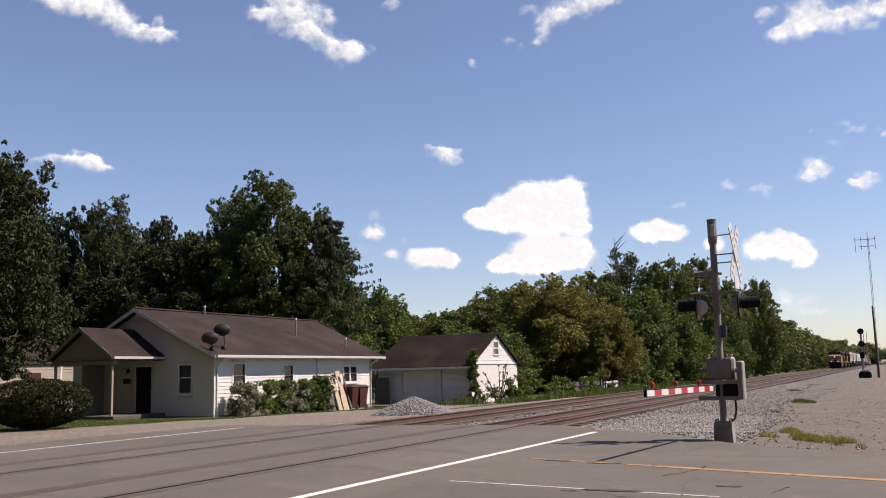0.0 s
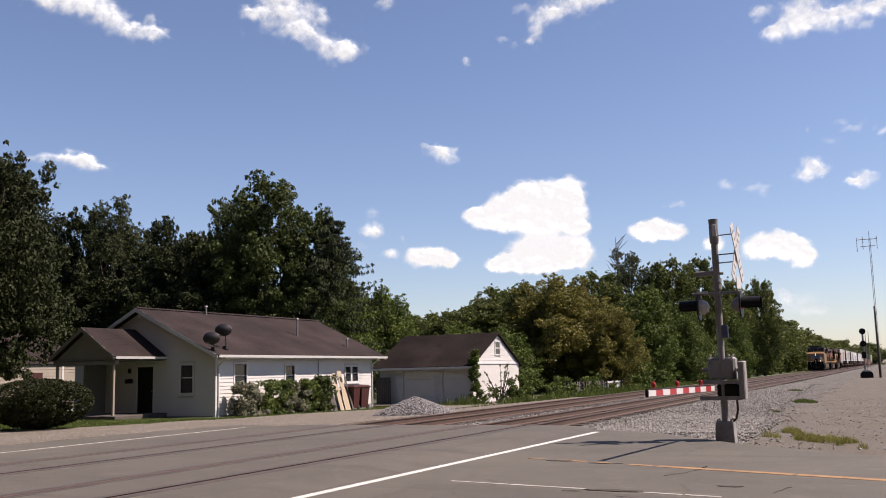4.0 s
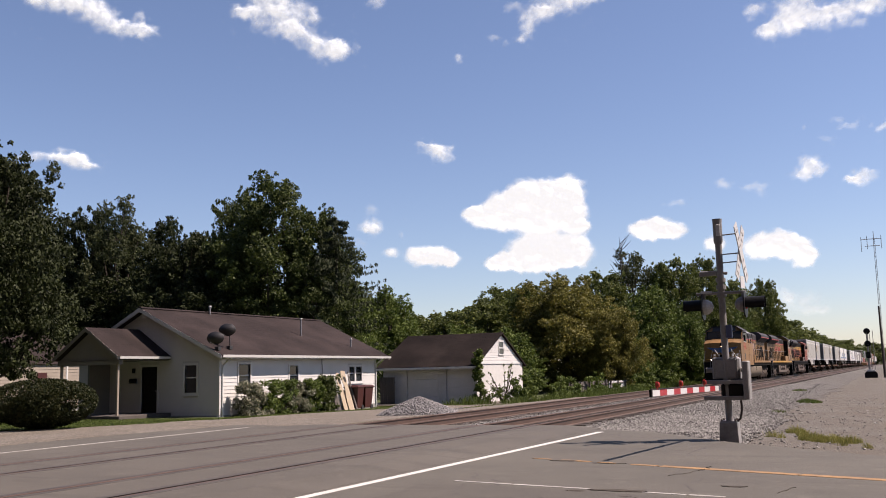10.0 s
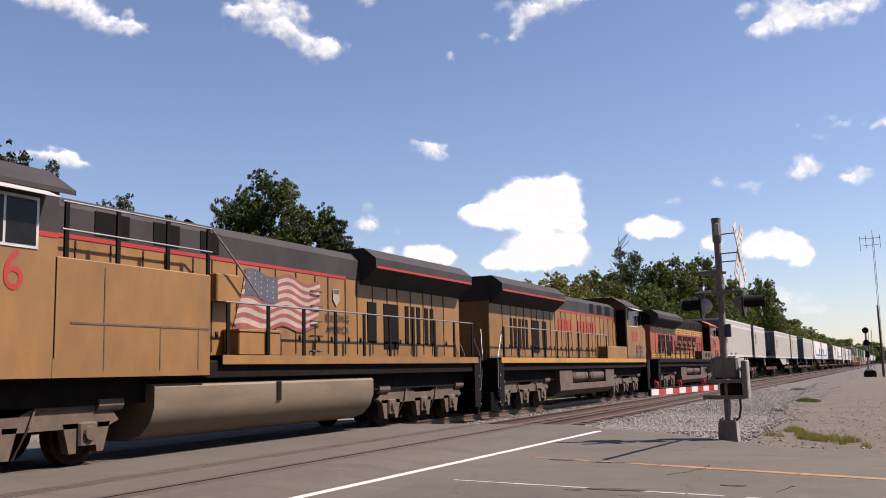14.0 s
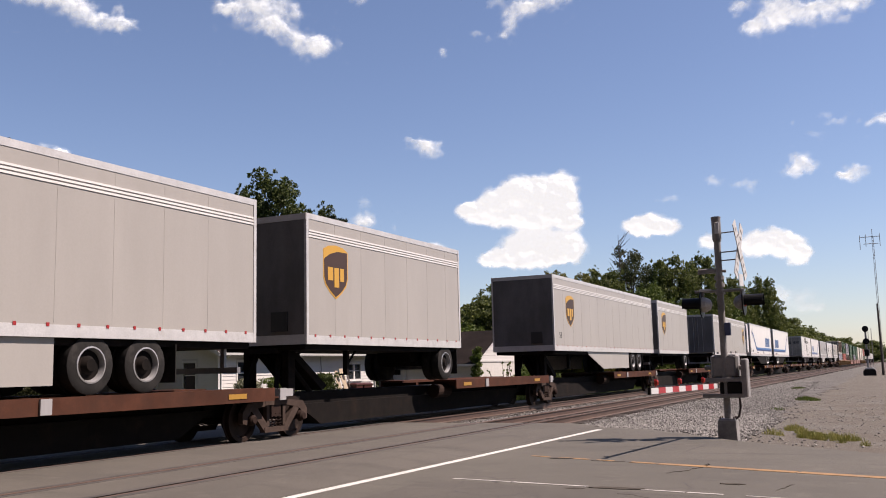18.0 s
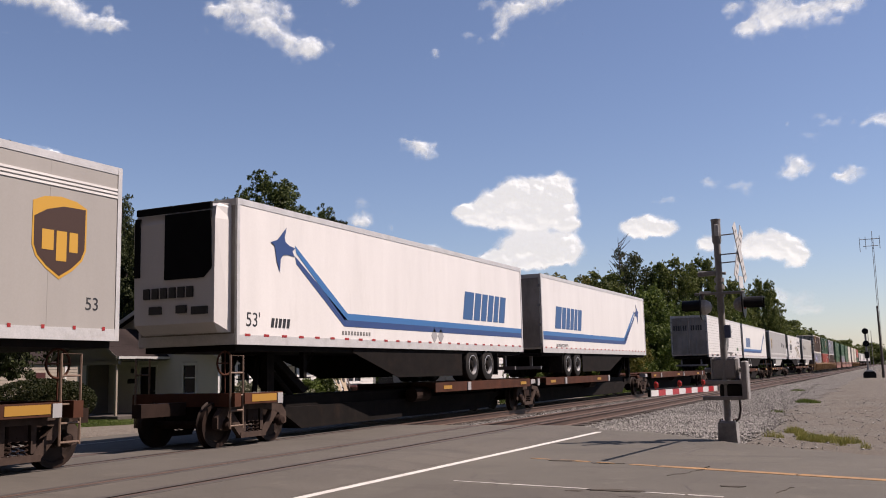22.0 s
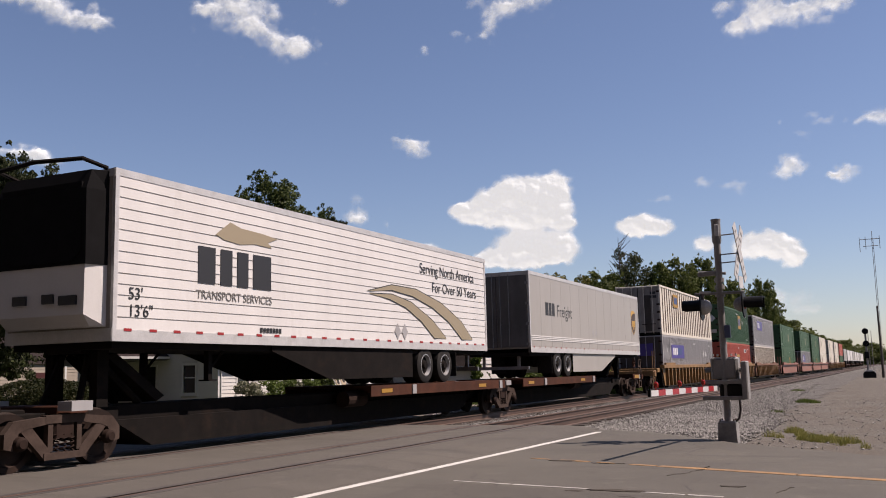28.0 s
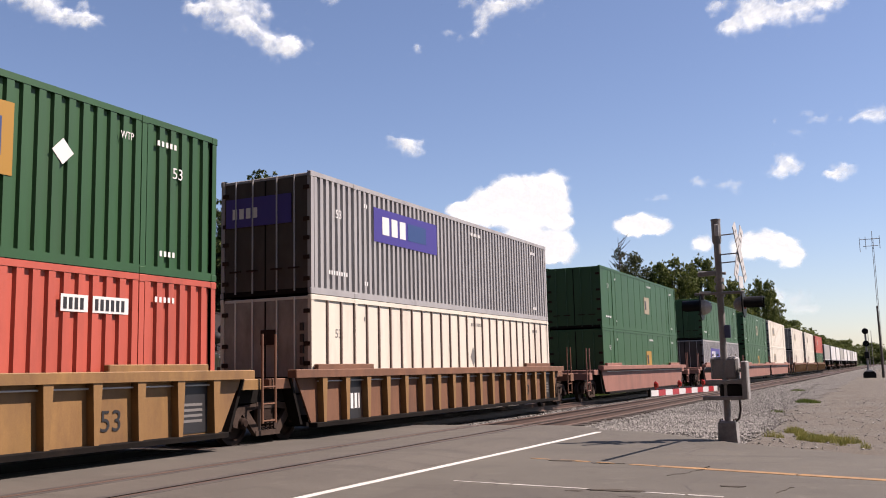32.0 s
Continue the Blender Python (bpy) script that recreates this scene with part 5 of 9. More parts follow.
def build_crossing():
    t = thing("crossing_signal", "grey crossing signal mast with crossbuck, flashers and lowered gate", "crossing signal")
    mx, my = -3.1, 19.41
    part("foundation", Shape().loft([[(mx - a, my - a, z), (mx + a, my - a, z), (mx + a, my + a, z), (mx - a, my + a, z)] for z, a in ((-0.12, 0.19), (0.33, 0.17), (0.37, 0.15))]), M["mast_grey"], t, "grey junction base box")
    for q in ((-0.13, -0.13), (0.13, -0.13), (-0.13, 0.13), (0.13, 0.13)):
        part("bolt", Shape().tube([(mx + q[0], my + q[1], 0.36), (mx + q[0], my + q[1], 0.41)], 0.018, 6), M["steel"], t)
    part("mast", Shape().tube([(mx, my, 0.3), (mx, my, 4.0)], 0.068, 18), M["mast_grey"], t, smooth=True)
    b = part("bell_housing", Shape().tube([(mx, my, 3.95), (mx, my, 4.0), (mx, my, 4.38), (mx, my, 4.46)], [0.075, 0.092, 0.092, 0.1], 18), M["mast_grey"], t, "grey cylindrical bell housing", smooth=True)
    part("bell_slot", Shape().cbox(mx - 0.02, mx + 0.07, my - 0.112, my - 0.09, 4.1, 4.34, 0.01), M["sign_white"], b)
    # crossbuck, set off to the side on thin brackets
    cx, cy, cz = -2.66, 19.3, 3.72
    u = Vector((-0.1, -0.995, 0))
    n = Vector((0.995, -0.1, 0))
    c = Vector((cx, cy, cz))
    for sg in (-1, 1):
        along = (u * sg * 0.55 + Vector((0, 0, 0.835))).normalized()
        across = along.cross(n).normalized()
        pts = [c + along * a * 0.64 + across * b_ * 0.115 + n * (o_ + 0.012 * sg) for o_ in (-0.008, 0.008) for a, b_ in ((-1, -1), (1, -1), (1, 1), (-1, 1))]
        blade = part("crossbuck_blade", Shape().add(pts, [(0, 1, 2, 3), (4, 7, 6, 5), (0, 4, 5, 1), (1, 5, 6, 2), (2, 6, 7, 3), (3, 7, 4, 0)]), M["sign_white"], t, "white crossbuck blade")
        for k in range(7):
            f = -0.8 + k * 0.26
            p = [c + along * (f + a * 0.03) * 0.64 + across * b_ * 0.06 + n * (0.012 * sg + 0.01) for a, b_ in ((-1, -1), (1, -1), (1, 1), (-1, 1))]
            q = [v + n * 0.003 for v in p]
            if abs(f) > 0.22:
                part("lettering_bar", Shape().add(p + q, [(0, 1, 2, 3), (4, 7, 6, 5), (0, 4, 5, 1), (1, 5, 6, 2), (2, 6, 7, 3), (3, 7, 4, 0)]), M["mast_grey"], blade)
    for z in (4.12, 3.72, 3.55):
        part("sign_bracket", Shape().tube([(mx + 0.05, my, z), (cx - 0.02, cy + 0.02, z)], 0.013, 6), M["grey"], t)
    pl = [c + u * a * 0.16 + Vector((0, 0, b_)) + n * o_ for o_ in (-0.006, 0.006) for a, b_ in ((-1, -0.72), (1, -0.72), (1, -0.48), (-1, -0.48))]
    part("track_count_plate", Shape().add(pl, [(0, 1, 2, 3), (4, 7, 6, 5), (0, 4, 5, 1), (1, 5, 6, 2), (2, 6, 7, 3), (3, 7, 4, 0)]), M["sign_white"], t, "small white plate under the crossbuck")
    part("side_bracket", Shape().cbox(mx - 0.42, mx - 0.06, my - 0.05, my + 0.05, 3.30, 3.40, 0.02).tube([(mx - 0.06, my, 3.35), (mx + 0.14, my, 3.33)], 0.03, 8), M["mast_grey"], t)
    for z in (3.2, 3.05, 2.9):
        part("clamp", Shape().tube([(mx, my, z - 0.04), (mx, my, z + 0.04)], 0.1, 14), M["mast_grey"], t)
    part("light_arm", Shape().tube([(mx - 0.5, my - 0.05, 2.93), (mx + 0.48, my - 0.05, 2.93)], 0.03, 8), M["mast_grey"], t)
    part("junction_box", Shape().cbox(mx - 0.4, mx - 0.18, my - 0.1, my + 0.0, 2.93, 2.98, 0.01), M["sign_white"], t)
    for x in (mx - 0.34, mx + 0.42):
        part("light_hanger", Shape().tube([(x, my - 0.05, 2.93), (x, my - 0.05, 2.72)], 0.025, 8), M["mast_grey"], t)
    flasher(t, mx - 0.37, 2.66, -1)
    flasher(t, mx + 0.46, 2.68, 1)
    part("tag_box", Shape().cbox(mx + 0.05, mx + 0.17, my - 0.1, my + 0.0, 2.02, 2.28, 0.015), M["blue_tag"], t, "small blue box on the mast")
    # gate mechanism
    m = part("gate_mechanism", Shape().cbox(mx - 0.28, mx + 0.26, my - 0.02, my + 0.30, 1.2, 1.64, 0.04), M["mast_grey"], t, "grey gate motor case")
    part("case_cover", Shape().cbox(mx - 0.24, mx + 0.22, my - 0.06, my - 0.02, 1.22, 1.60, 0.03), M["mast_grey"], m)
    for k in range(6):
        part("cover_bolt", Shape().tube([(mx - 0.22 + k * 0.09, my + 0.02, 1.66), (mx - 0.22 + k * 0.09, my + 0.02, 1.70)], 0.022, 6), M["sign_white"], m)
    part("shaft", Shape().tube([(mx - 0.42, my + 0.15, 1.38), (mx + 0.42, my + 0.15, 1.38)], 0.05, 10), M["mast_grey"], m)
    for z in (1.10, 0.78):
        part("support_plate", Shape().cbox(mx - 0.45, mx + 0.38, my - 0.14, my - 0.06, z, z + 0.08, 0.01), M["mast_grey"], t)
    part("counterweight_arm", Shape().cbox(mx + 0.34, mx + 0.46, my - 0.25, my + 0.1, 0.8, 1.55, 0.02), M["mast_grey"], t, "grey counterweight arm")
    part("counterweight", Shape().cbox(mx - 0.12, mx + 0.32, my - 0.06, my + 0.28, 0.84, 1.10, 0.03), M["lamp_black"], t)
    part("cable", Shape().tube([(mx + 0.25, my - 0.05, 0.82), (mx + 0.27, my - 0.07, 0.6), (mx + 0.23, my - 0.08, 0.42), (mx + 0.16, my - 0.02, 0.36)], 0.022, 8), M["cable"], t, "brown cable conduit", smooth=True)
    # lowered arm
    a0, a1 = Vector((-3.24, 19.3, 1.02)), Vector((-3.60, 15.05, 1.045))
    way = (a1 - a0).normalized()
    up = Vector((0, 0, 1))
    sd = way.cross(up)
    arm = thing("gate_arm", "red and white striped gate arm lowered across the lane", "gate arm")
    L = (a1 - a0).length
    k = 11
    for i in range(k):
        p, q = a0 + way * (L * i / k), a0 + way * (L * (i + 1) / k)
        h0, h1 = 0.048, 0.048
        pts = [v + sd * s_ + up * z_ for v in (p, q) for s_, z_ in ((-0.018, -h0), (0.018, -h0), (0.018, h0), (-0.018, h0))]
        part("arm_segment", Shape().add(pts, [(0, 1, 2, 3), (4, 7, 6, 5), (0, 4, 5, 1), (1, 5, 6, 2), (2, 6, 7, 3), (3, 7, 4, 0)]), M["arm_red" if i % 2 == 1 else "arm_white"], arm, "red segment" if i % 2 else "white segment")
    p, q = a1, a1 + way * 0.05
    part("end_cap", Shape().add([v + sd * s_ + up * z_ for v in (p, q) for s_, z_ in ((-0.022, -0.06), (0.022, -0.06), (0.022, 0.06), (-0.022, 0.06))], [(0, 1, 2, 3), (4, 7, 6, 5), (0, 4, 5, 1), (1, 5, 6, 2), (2, 6, 7, 3), (3, 7, 4, 0)]), M["lamp_black"], arm)
    part("arm_cable", Shape().tube([a0 + up * 0.065, a1 + up * 0.065], 0.01, 5), M["lamp_black"], arm)
    for f in (0.93, 0.62, 0.26):
        c = a0 + way * L * f
        part("arm_lamp", Shape().tube([c + up * 0.09 - way * 0.04, c + up * 0.15 - way * 0.04, c + up * 0.175], [0.035, 0.04, 0.02], 12).tube([c + up * 0.05, c + up * 0.1], 0.014, 6), M["lens_red"], arm, "red gate lamp")


build_crossing()


def build_lineside():
    # block signal
    t = thing("block_signal", "railway block signal with two dark round heads", "signal")
    x, y = -2.6, 108.0
    part("mast", Shape().tube([(x, y, -0.2), (x, y, 4.9)], 0.1, 10), M["mast_grey"], t)
    for z in (4.75, 3.45):
        h = part("signal_head", Shape().tube([(x, y - 0.1, z), (x, y - 0.16, z)], 0.32, 24), M["lamp_black"], t, "dark round signal head")
        part("signal_case", Shape().cbox(x - 0.18, x + 0.18, y - 0.1, y + 0.3, z - 0.25, z + 0.25, 0.03), M["lamp_black"], h)
        part("signal_hood", Shape().tube([(x, y - 0.16, z), (x, y - 0.55, z)], 0.13, 12), M["lamp_black"], h)
    part("lower_head", Shape().cbox(x - 0.22, x + 0.22, y - 0.35, y, 1.9, 2.6, 0.05), M["lamp_black"], t)
    part("ladder", Shape().tube([(x + 0.25, y + 0.2, 0), (x + 0.25, y + 0.2, 4.8)], 0.03, 6).tube([(x + 0.55, y + 0.2, 0), (x + 0.55, y + 0.2, 4.8)], 0.03, 6), M["mast_grey"], t)
    c = thing("equipment_case", "low rounded white and grey trackside case", "equipment case")
    part("case", Shape().prism_y([(-3.0, -0.15), (-1.8, -0.15), (-1.8, 0.35), (-2.0, 0.6), (-2.8, 0.6), (-3.0, 0.35)], 104.2, 105.4), M["lamp_black"], c)
    part("case_lid", Shape().prism_y([(-2.85, 0.56), (-1.95, 0.56), (-2.1, 0.72), (-2.7, 0.72)], 104.15, 105.45), M["sign_white"], c)
    # radio tower
    t = thing("radio_tower", "slender lattice radio tower with antenna crossbars", "tower")
    x, y, hgt = -1.4, 130.0, 17.3
    for a in (0, 2.094, 4.189):
        part("leg", Shape().tube([(x + 0.12 * math.cos(a), y + 0.12 * math.sin(a), -0.2), (x + 0.1 * math.cos(a), y + 0.1 * math.sin(a), hgt)], 0.028, 6), M["mast_grey"], t)
    z = 0.4
    while z < hgt - 0.3:
        part("brace", shared("brace", lambda: Shape().tube([(0.11, 0, 0), (-0.06, 0.1, 0.25), (-0.06, -0.1, 0.5), (0.11, 0, 0.6)], 0.014, 4).mesh("brace")), M["mast_grey"], t, at=(x, y, z))
        z += 0.6
    for z, w in ((17.2, 1.5), (16.3, 1.1)):
        part("crossbar", Shape().tube([(x - w, y, z), (x + w * 0.6, y, z)], 0.04, 6), M["mast_grey"], t)
    for q, a, b in ((-1.5, 15.6, 17.5), (-0.8, 15.9, 17.6), (0.85, 15.9, 17.6), (0.0, 17.0, 18.2)):
        part("antenna", Shape().tube([(x + q, y, a), (x + q, y, b)], 0.035, 6), M["mast_grey"], t)
    p = thing("utility_pole", "dark weathered wooden utility pole", "pole")
    part("pole", Shape().tube([(-1.15, 105, -0.4), (-1.2, 105, 7.2)], [0.13, 0.09], 12), M["bark"], p)
    part("insulator_bracket", Shape().tube([(-1.2, 104.9, 6.8), (-1.2, 104.7, 6.9)], 0.04, 6), M["grey"], p)
    # parked van far up the line
    v = thing("parked_van", "white van parked far beside the track", "van", pose(1.2, 205, -0.1))
    part("body", Shape().prism([(-2.4, 0.35), (2.4, 0.35), (2.4, 1.9), (-1.2, 1.95), (-1.8, 1.2), (-2.4, 1.05)], -0.9, 0.9), M["trailer_white_2"], v)
    part("windscreen", Shape().prism([(-1.83, 1.22), (-1.27, 1.88), (-1.25, 1.86), (-1.8, 1.2)], -0.8, 0.8), M["pane"], v)
    for q in (-1.6, 1.6):
        for sx in (-0.85, 0.85):
            part("wheel", Shape().wheel(sx, q, 0.33, [(-0.1, 0.03), (-0.1, 0.33), (0.1, 0.33), (0.1, 0.03)], 14), M["rubber_bin"], v)
    # scraps in the ballast
    s = thing("dropped_board", "pale short board lying on the ballast", "board", pose(-6.3, 44.0, -0.18, 0, 3, 20))
    part("board", Shape().cbox(-0.45, 0.45, -0.09, 0.09, 0, 0.05, 0.006), M["plywood"], s)


M.update(trailer_white_2=surface("van_white", (0.75, 0.75, 0.74), 0.35, vary=0.05, scale=2))
build_lineside()

# ---- clouds drifting over; each one a sheet of vapour with relief, thin at its rim ----
CLOUD_PATHS = []
CLOUD_FAR = 3000.0


def cloud_material(name, scatter_glow, solid):
    m, nt, b = nodes_of(name)
    at = nt.nodes.new("ShaderNodeAttribute")
    at.attribute_name = "thickness"
    add = nt.nodes.new("ShaderNodeMath")
    add.operation = "MULTIPLY_ADD"
    nt.links.new(fuzz(nt, 0.03, 5, 0.65), add.inputs[0])
    add.inputs[1].default_value = 0.34
    nt.links.new(at.outputs["Fac"], add.inputs[2])
    alpha = nt.nodes.new("ShaderNodeMapRange")
    alpha.interpolation_type = "SMOOTHSTEP"
    alpha.inputs["From Min"].default_value, alpha.inputs["From Max"].default_value = 0.10, solid
    nt.links.new(add.outputs[0], alpha.inputs[0])
    df = nt.nodes.new("ShaderNodeBsdfDiffuse")
    tl = nt.nodes.new("ShaderNodeBsdfTranslucent")
    df.inputs[0].default_value = tl.inputs[0].default_value = (0.38, 0.42, 0.43, 1)
    billow = nt.nodes.new("ShaderNodeBump")
    billow.inputs["Strength"].default_value, billow.inputs["Distance"].default_value = 0.6, 16.0
    nt.links.new(fuzz(nt, 0.022, 4, 0.55), billow.inputs["Height"])
    nt.links.new(billow.outputs[0], df.inputs["Normal"])
    mx = nt.nodes.new("ShaderNodeMixShader")
    mx.inputs[0].default_value = 0.3
    nt.links.new(df.outputs[0], mx.inputs[1])
    nt.links.new(tl.outputs[0], mx.inputs[2])
    tr = nt.nodes.new("ShaderNodeBsdfTransparent")
    m2 = nt.nodes.new("ShaderNodeMixShader")
    # emission stands in for sunlight scattered through the cloud
    em = nt.nodes.new("ShaderNodeEmission")
    em.inputs[0].default_value, em.inputs[1].default_value = (0.915, 0.985, 0.985, 1), scatter_glow
    sm = nt.nodes.new("ShaderNodeAddShader")
    nt.links.new(mx.outputs[0], sm.inputs[0])
    nt.links.new(em.outputs[0], sm.inputs[1])
    nt.links.new(alpha.outputs[0], m2.inputs[0])
    nt.links.new(tr.outputs[0], m2.inputs[1])
    nt.links.new(sm.outputs[0], m2.inputs[2])
    nt.links.new(m2.outputs[0], nt.nodes["Material Output"].inputs[0])
    return m


vapour, heap_vapour = cloud_material("cloud_wisp", 0.41, 1.22), cloud_material("cloud_heap", 0.43, 1.26)


def build_cloud(bearing, height, along, rise, heaped, puffs):
    """A cloud of soft puffs (across, up, half width, half height, density) in metres; it drifts along and rises in metres a second."""
    seed = len(CLOUD_PATHS) * 7.3
    u0, u1 = min(p[0] - p[2] for p in puffs) - 25, max(p[0] + p[2] for p in puffs) + 25
    v0, v1 = min(p[1] - p[3] for p in puffs) - 25, max(p[1] + p[3] for p in puffs) + 25
    step = 5.0
    nx, ny = int((u1 - u0) / step) + 2, int((v1 - v0) / step) + 2
    verts, dens = [], []
    for j in range(ny):
        for i in range(nx):
            u, v = u0 + i * step, v0 + j * step
            wx = noise.fractal((u / 40, v / 40, seed), 0.8, 2.1, 5)
            wz = noise.fractal((u / 40, v / 40, seed + 40), 0.8, 2.1, 5)
            k = 9.0 if heaped else 14.0
            field = ball = 0.0
            for a, b, c, d, w in puffs:
                q = ((u + k * wx - a) / (c * 1.35)) ** 2 + ((v + k * wz - b) / (d * 1.35)) ** 2
                if q < 1:
                    field += w * (1 - q) ** 2
                    ball = max(ball, w * (c * d) ** 0.5 * math.sqrt(1 - q))
            rag = noise.fractal((u / 22, v / 22, seed + 80), 0.9, 2.1, 5)
            near = noise.voronoi((u / 30 + 0.2 * wx, v / 26 + 0.2 * wz, seed))[0][0]
            body = min(field, 1.4)
            if heaped:
                dens.append(max(-0.6, min(1.4, 1.9 * field - 0.22 + 0.16 * rag)))
                depth = 0.34 * ball + body * 7 * (1 - near * near)
            else:
                dens.append(max(-0.6, min(0.85, 0.72 * field - 0.10 + (0.12 + 0.14 * body) * rag)))
                depth = 14 * body + body * 5 * (1 - near)
            verts.append((u, -depth, v))
    faces = [(j * nx + i, j * nx + i + 1, (j + 1) * nx + i + 1, (j + 1) * nx + i) for j in range(ny - 1) for i in range(nx - 1)]
    me = bpy.data.meshes.new("cloud")
    me.from_pydata(verts, [], faces)
    me.shade_smooth()
    me.attributes.new("thickness", "FLOAT", "POINT").data.foreach_set("value", dens)
    me.materials.append(heap_vapour if heaped else vapour)
    ob = tagged(new("cloud", me), "heaped white fair-weather cloud with grey base" if heaped else "thin wispy white cloud drifting in blue sky", "cloud", group="clouds")
    c, s = math.cos(radians(bearing)), math.sin(radians(bearing))
    place = lambda t: pose(-s * CLOUD_FAR + c * along * t, c * CLOUD_FAR + s * along * t, height + rise * t, 0, 0, bearing)
    CLOUD_PATHS.append((ob, [(0, place(-6)), (32, place(26))]))


build_cloud(47.20, 1170, -7.5, 0.7, False, [(-83, 7, 82, 41, 1), (0, 5, 76, 52, 1), (68, -35, 68, 45, 1), (137, -65, 61, 32, 1), (198, -58, 44, 27, 0.9), (175, -22, 17, 34, 0.6), (-148, 17, 65, 28, 0.9), (-51, 58, 100, 37, 1)])
build_cloud(34.67, 1172, -6.9, 0.3, False, [(-155, 26, 52, 28, 0.9), (-90, 39, 74, 51, 1), (-108, -21, 33, 27, 0.7), (3, 22, 85, 59, 0.95), (-16, -33, 65, 35, 0.9), (59, -55, 66, 39, 0.95), (115, -96, 60, 43, 1), (157, -91, 42, 44, 1), (210, -93, 15, 28, 0.4), (-53, 99, 94, 40, 1), (78, 25, 23, 40, 0.6)])
build_cloud(29.25, 1249, -6.7, 0.6, False, [(0, 0, 34, 22, 0.8)])
build_cloud(18.20, 1189, -6.8, 1.3, False, [(-116, 27, 34, 20, 0.6), (36, 25, 112, 40, 0.95), (-31, -9, 66, 36, 0.95), (-71, -56, 34, 44, 0.8), (-91, -88, 26, 20, 0.6), (130, 38, 74, 28, 0.9), (-186, -73, 27, 20, 0.5), (-148, -100, 15, 16, 0.4)])
build_cloud(2.36, 1073, -5.0, 1.5, False, [(-176, 51, 42, 30, 0.8), (-51, 24, 89, 51, 1.1), (-88, -25, 73, 40, 1), (-147, -33, 37, 30, 0.9), (28, -18, 71, 40, 1), (109, 4, 77, 45, 1), (121, -52, 34, 14, 0.7), (172, 1, 46, 32, 0.9)])
build_cloud(48.08, 675, -5.8, 0.3, False, [(-101, 0, 47, 14, 0.6), (-46, 7, 48, 19, 0.8), (10, 4, 49, 30, 1), (51, -4, 41, 30, 1), (84, -16, 30, 16, 0.7)])
build_cloud(25.79, 727, -4.3, 1.0, False, [(-16, 8, 38, 29, 1), (21, -11, 41, 35, 1.1), (-44, 24, 23, 13, 0.5)])
build_cloud(19.66, 462, -2.2, 0.7, True, [(-175, 42, 65, 42, 1), (-109, 68, 65, 57, 1.1), (-34, 102, 70, 60, 1.1), (40, 90, 73, 68, 1.2), (104, 106, 55, 60, 1.2), (111, 30, 58, 52, 1.1), (19, 34, 91, 52, 1.1), (-92, 20, 83, 34, 1), (-212, 57, 37, 23, 0.7), (127, -7, 45, 26, 0.9), (-22, -76, 91, 52, 1), (52, -70, 82, 52, 1.1), (124, -82, 54, 52, 1.1), (-106, -110, 64, 30, 1), (-152, -118, 37, 19, 0.8), (-14, -123, 109, 30, 1), (77, -117, 72, 30, 1), (-1, -21, 73, 37, 0.6)])
build_cloud(26.62, 377, -1.8, 0.5, True, [(-27, 1, 52, 37, 0.95), (29, -1, 55, 37, 1), (75, -11, 33, 26, 0.9), (-119, 16, 33, 19, 0.6)])
build_cloud(30.08, 476, -2.4, 1.9, False, [(0, 55, 30, 26, 0.5), (-10, -1, 41, 28, 0.95), (8, -20, 30, 21, 0.9), (95, -31, 15, 15, 0.4), (-38, -57, 22, 17, 0.4)])
build_cloud(12.46, 434, -1.9, 0.7, True, [(-53, 4, 42, 27, 1), (1, 12, 52, 33, 1.1), (52, -6, 47, 27, 1), (-10, -20, 56, 16, 0.7)])
build_cloud(5.76, 357, -1.5, 0.1, True, [(-47, 2, 52, 42, 1), (11, 15, 60, 45, 1.1), (59, -6, 51, 42, 1.1), (89, -28, 38, 24, 0.9), (79, -55, 35, 16, 0.7), (-181, 25, 37, 30, 0.9)])
build_cloud(3.47, 591, -2.9, 0.6, False, [(-3, 19, 32, 23, 0.9), (20, -1, 38, 23, 1), (-22, -18, 35, 19, 0.9)])
build_cloud(7.01, 552, -3.2, 0.6, False, [(-61, 19, 34, 16, 0.7), (22, -1, 45, 20, 0.7), (37, -26, 21, 16, 0.5)])
build_cloud(0.90, 549, -2.4, 1.0, False, [(8, 1, 49, 24, 1), (-23, -4, 26, 15, 0.8)])
build_cloud(1.74, 708, -3.6, 1.4, False, [(-4, 24, 22, 12, 0.5), (26, 2, 31, 14, 0.6), (-35, -29, 22, 12, 0.5), (87, -11, 14, 9, 0.4), (-94, 13, 14, 9, 0.4)])
build_cloud(24.04, 1047, -6.1, 1.8, False, [(0, 0, 19, 20, 0.65)])
build_cloud(4.64, 188, -1.1, 0.2, False, [(-4, 0, 79, 41, 0.6), (50, -25, 44, 20, 0.55), (-42, 28, 35, 24, 0.5)])
build_cloud(11.41, 514, -2.1, 0.9, False, [(11, 1, 35, 13, 0.5), (-33, -3, 16, 9, 0.4)])
build_cloud(-1.33, 693, -3.0, 1.7, False, [(9, 2, 59, 27, 0.95), (-37, -8, 30, 14, 0.6)])
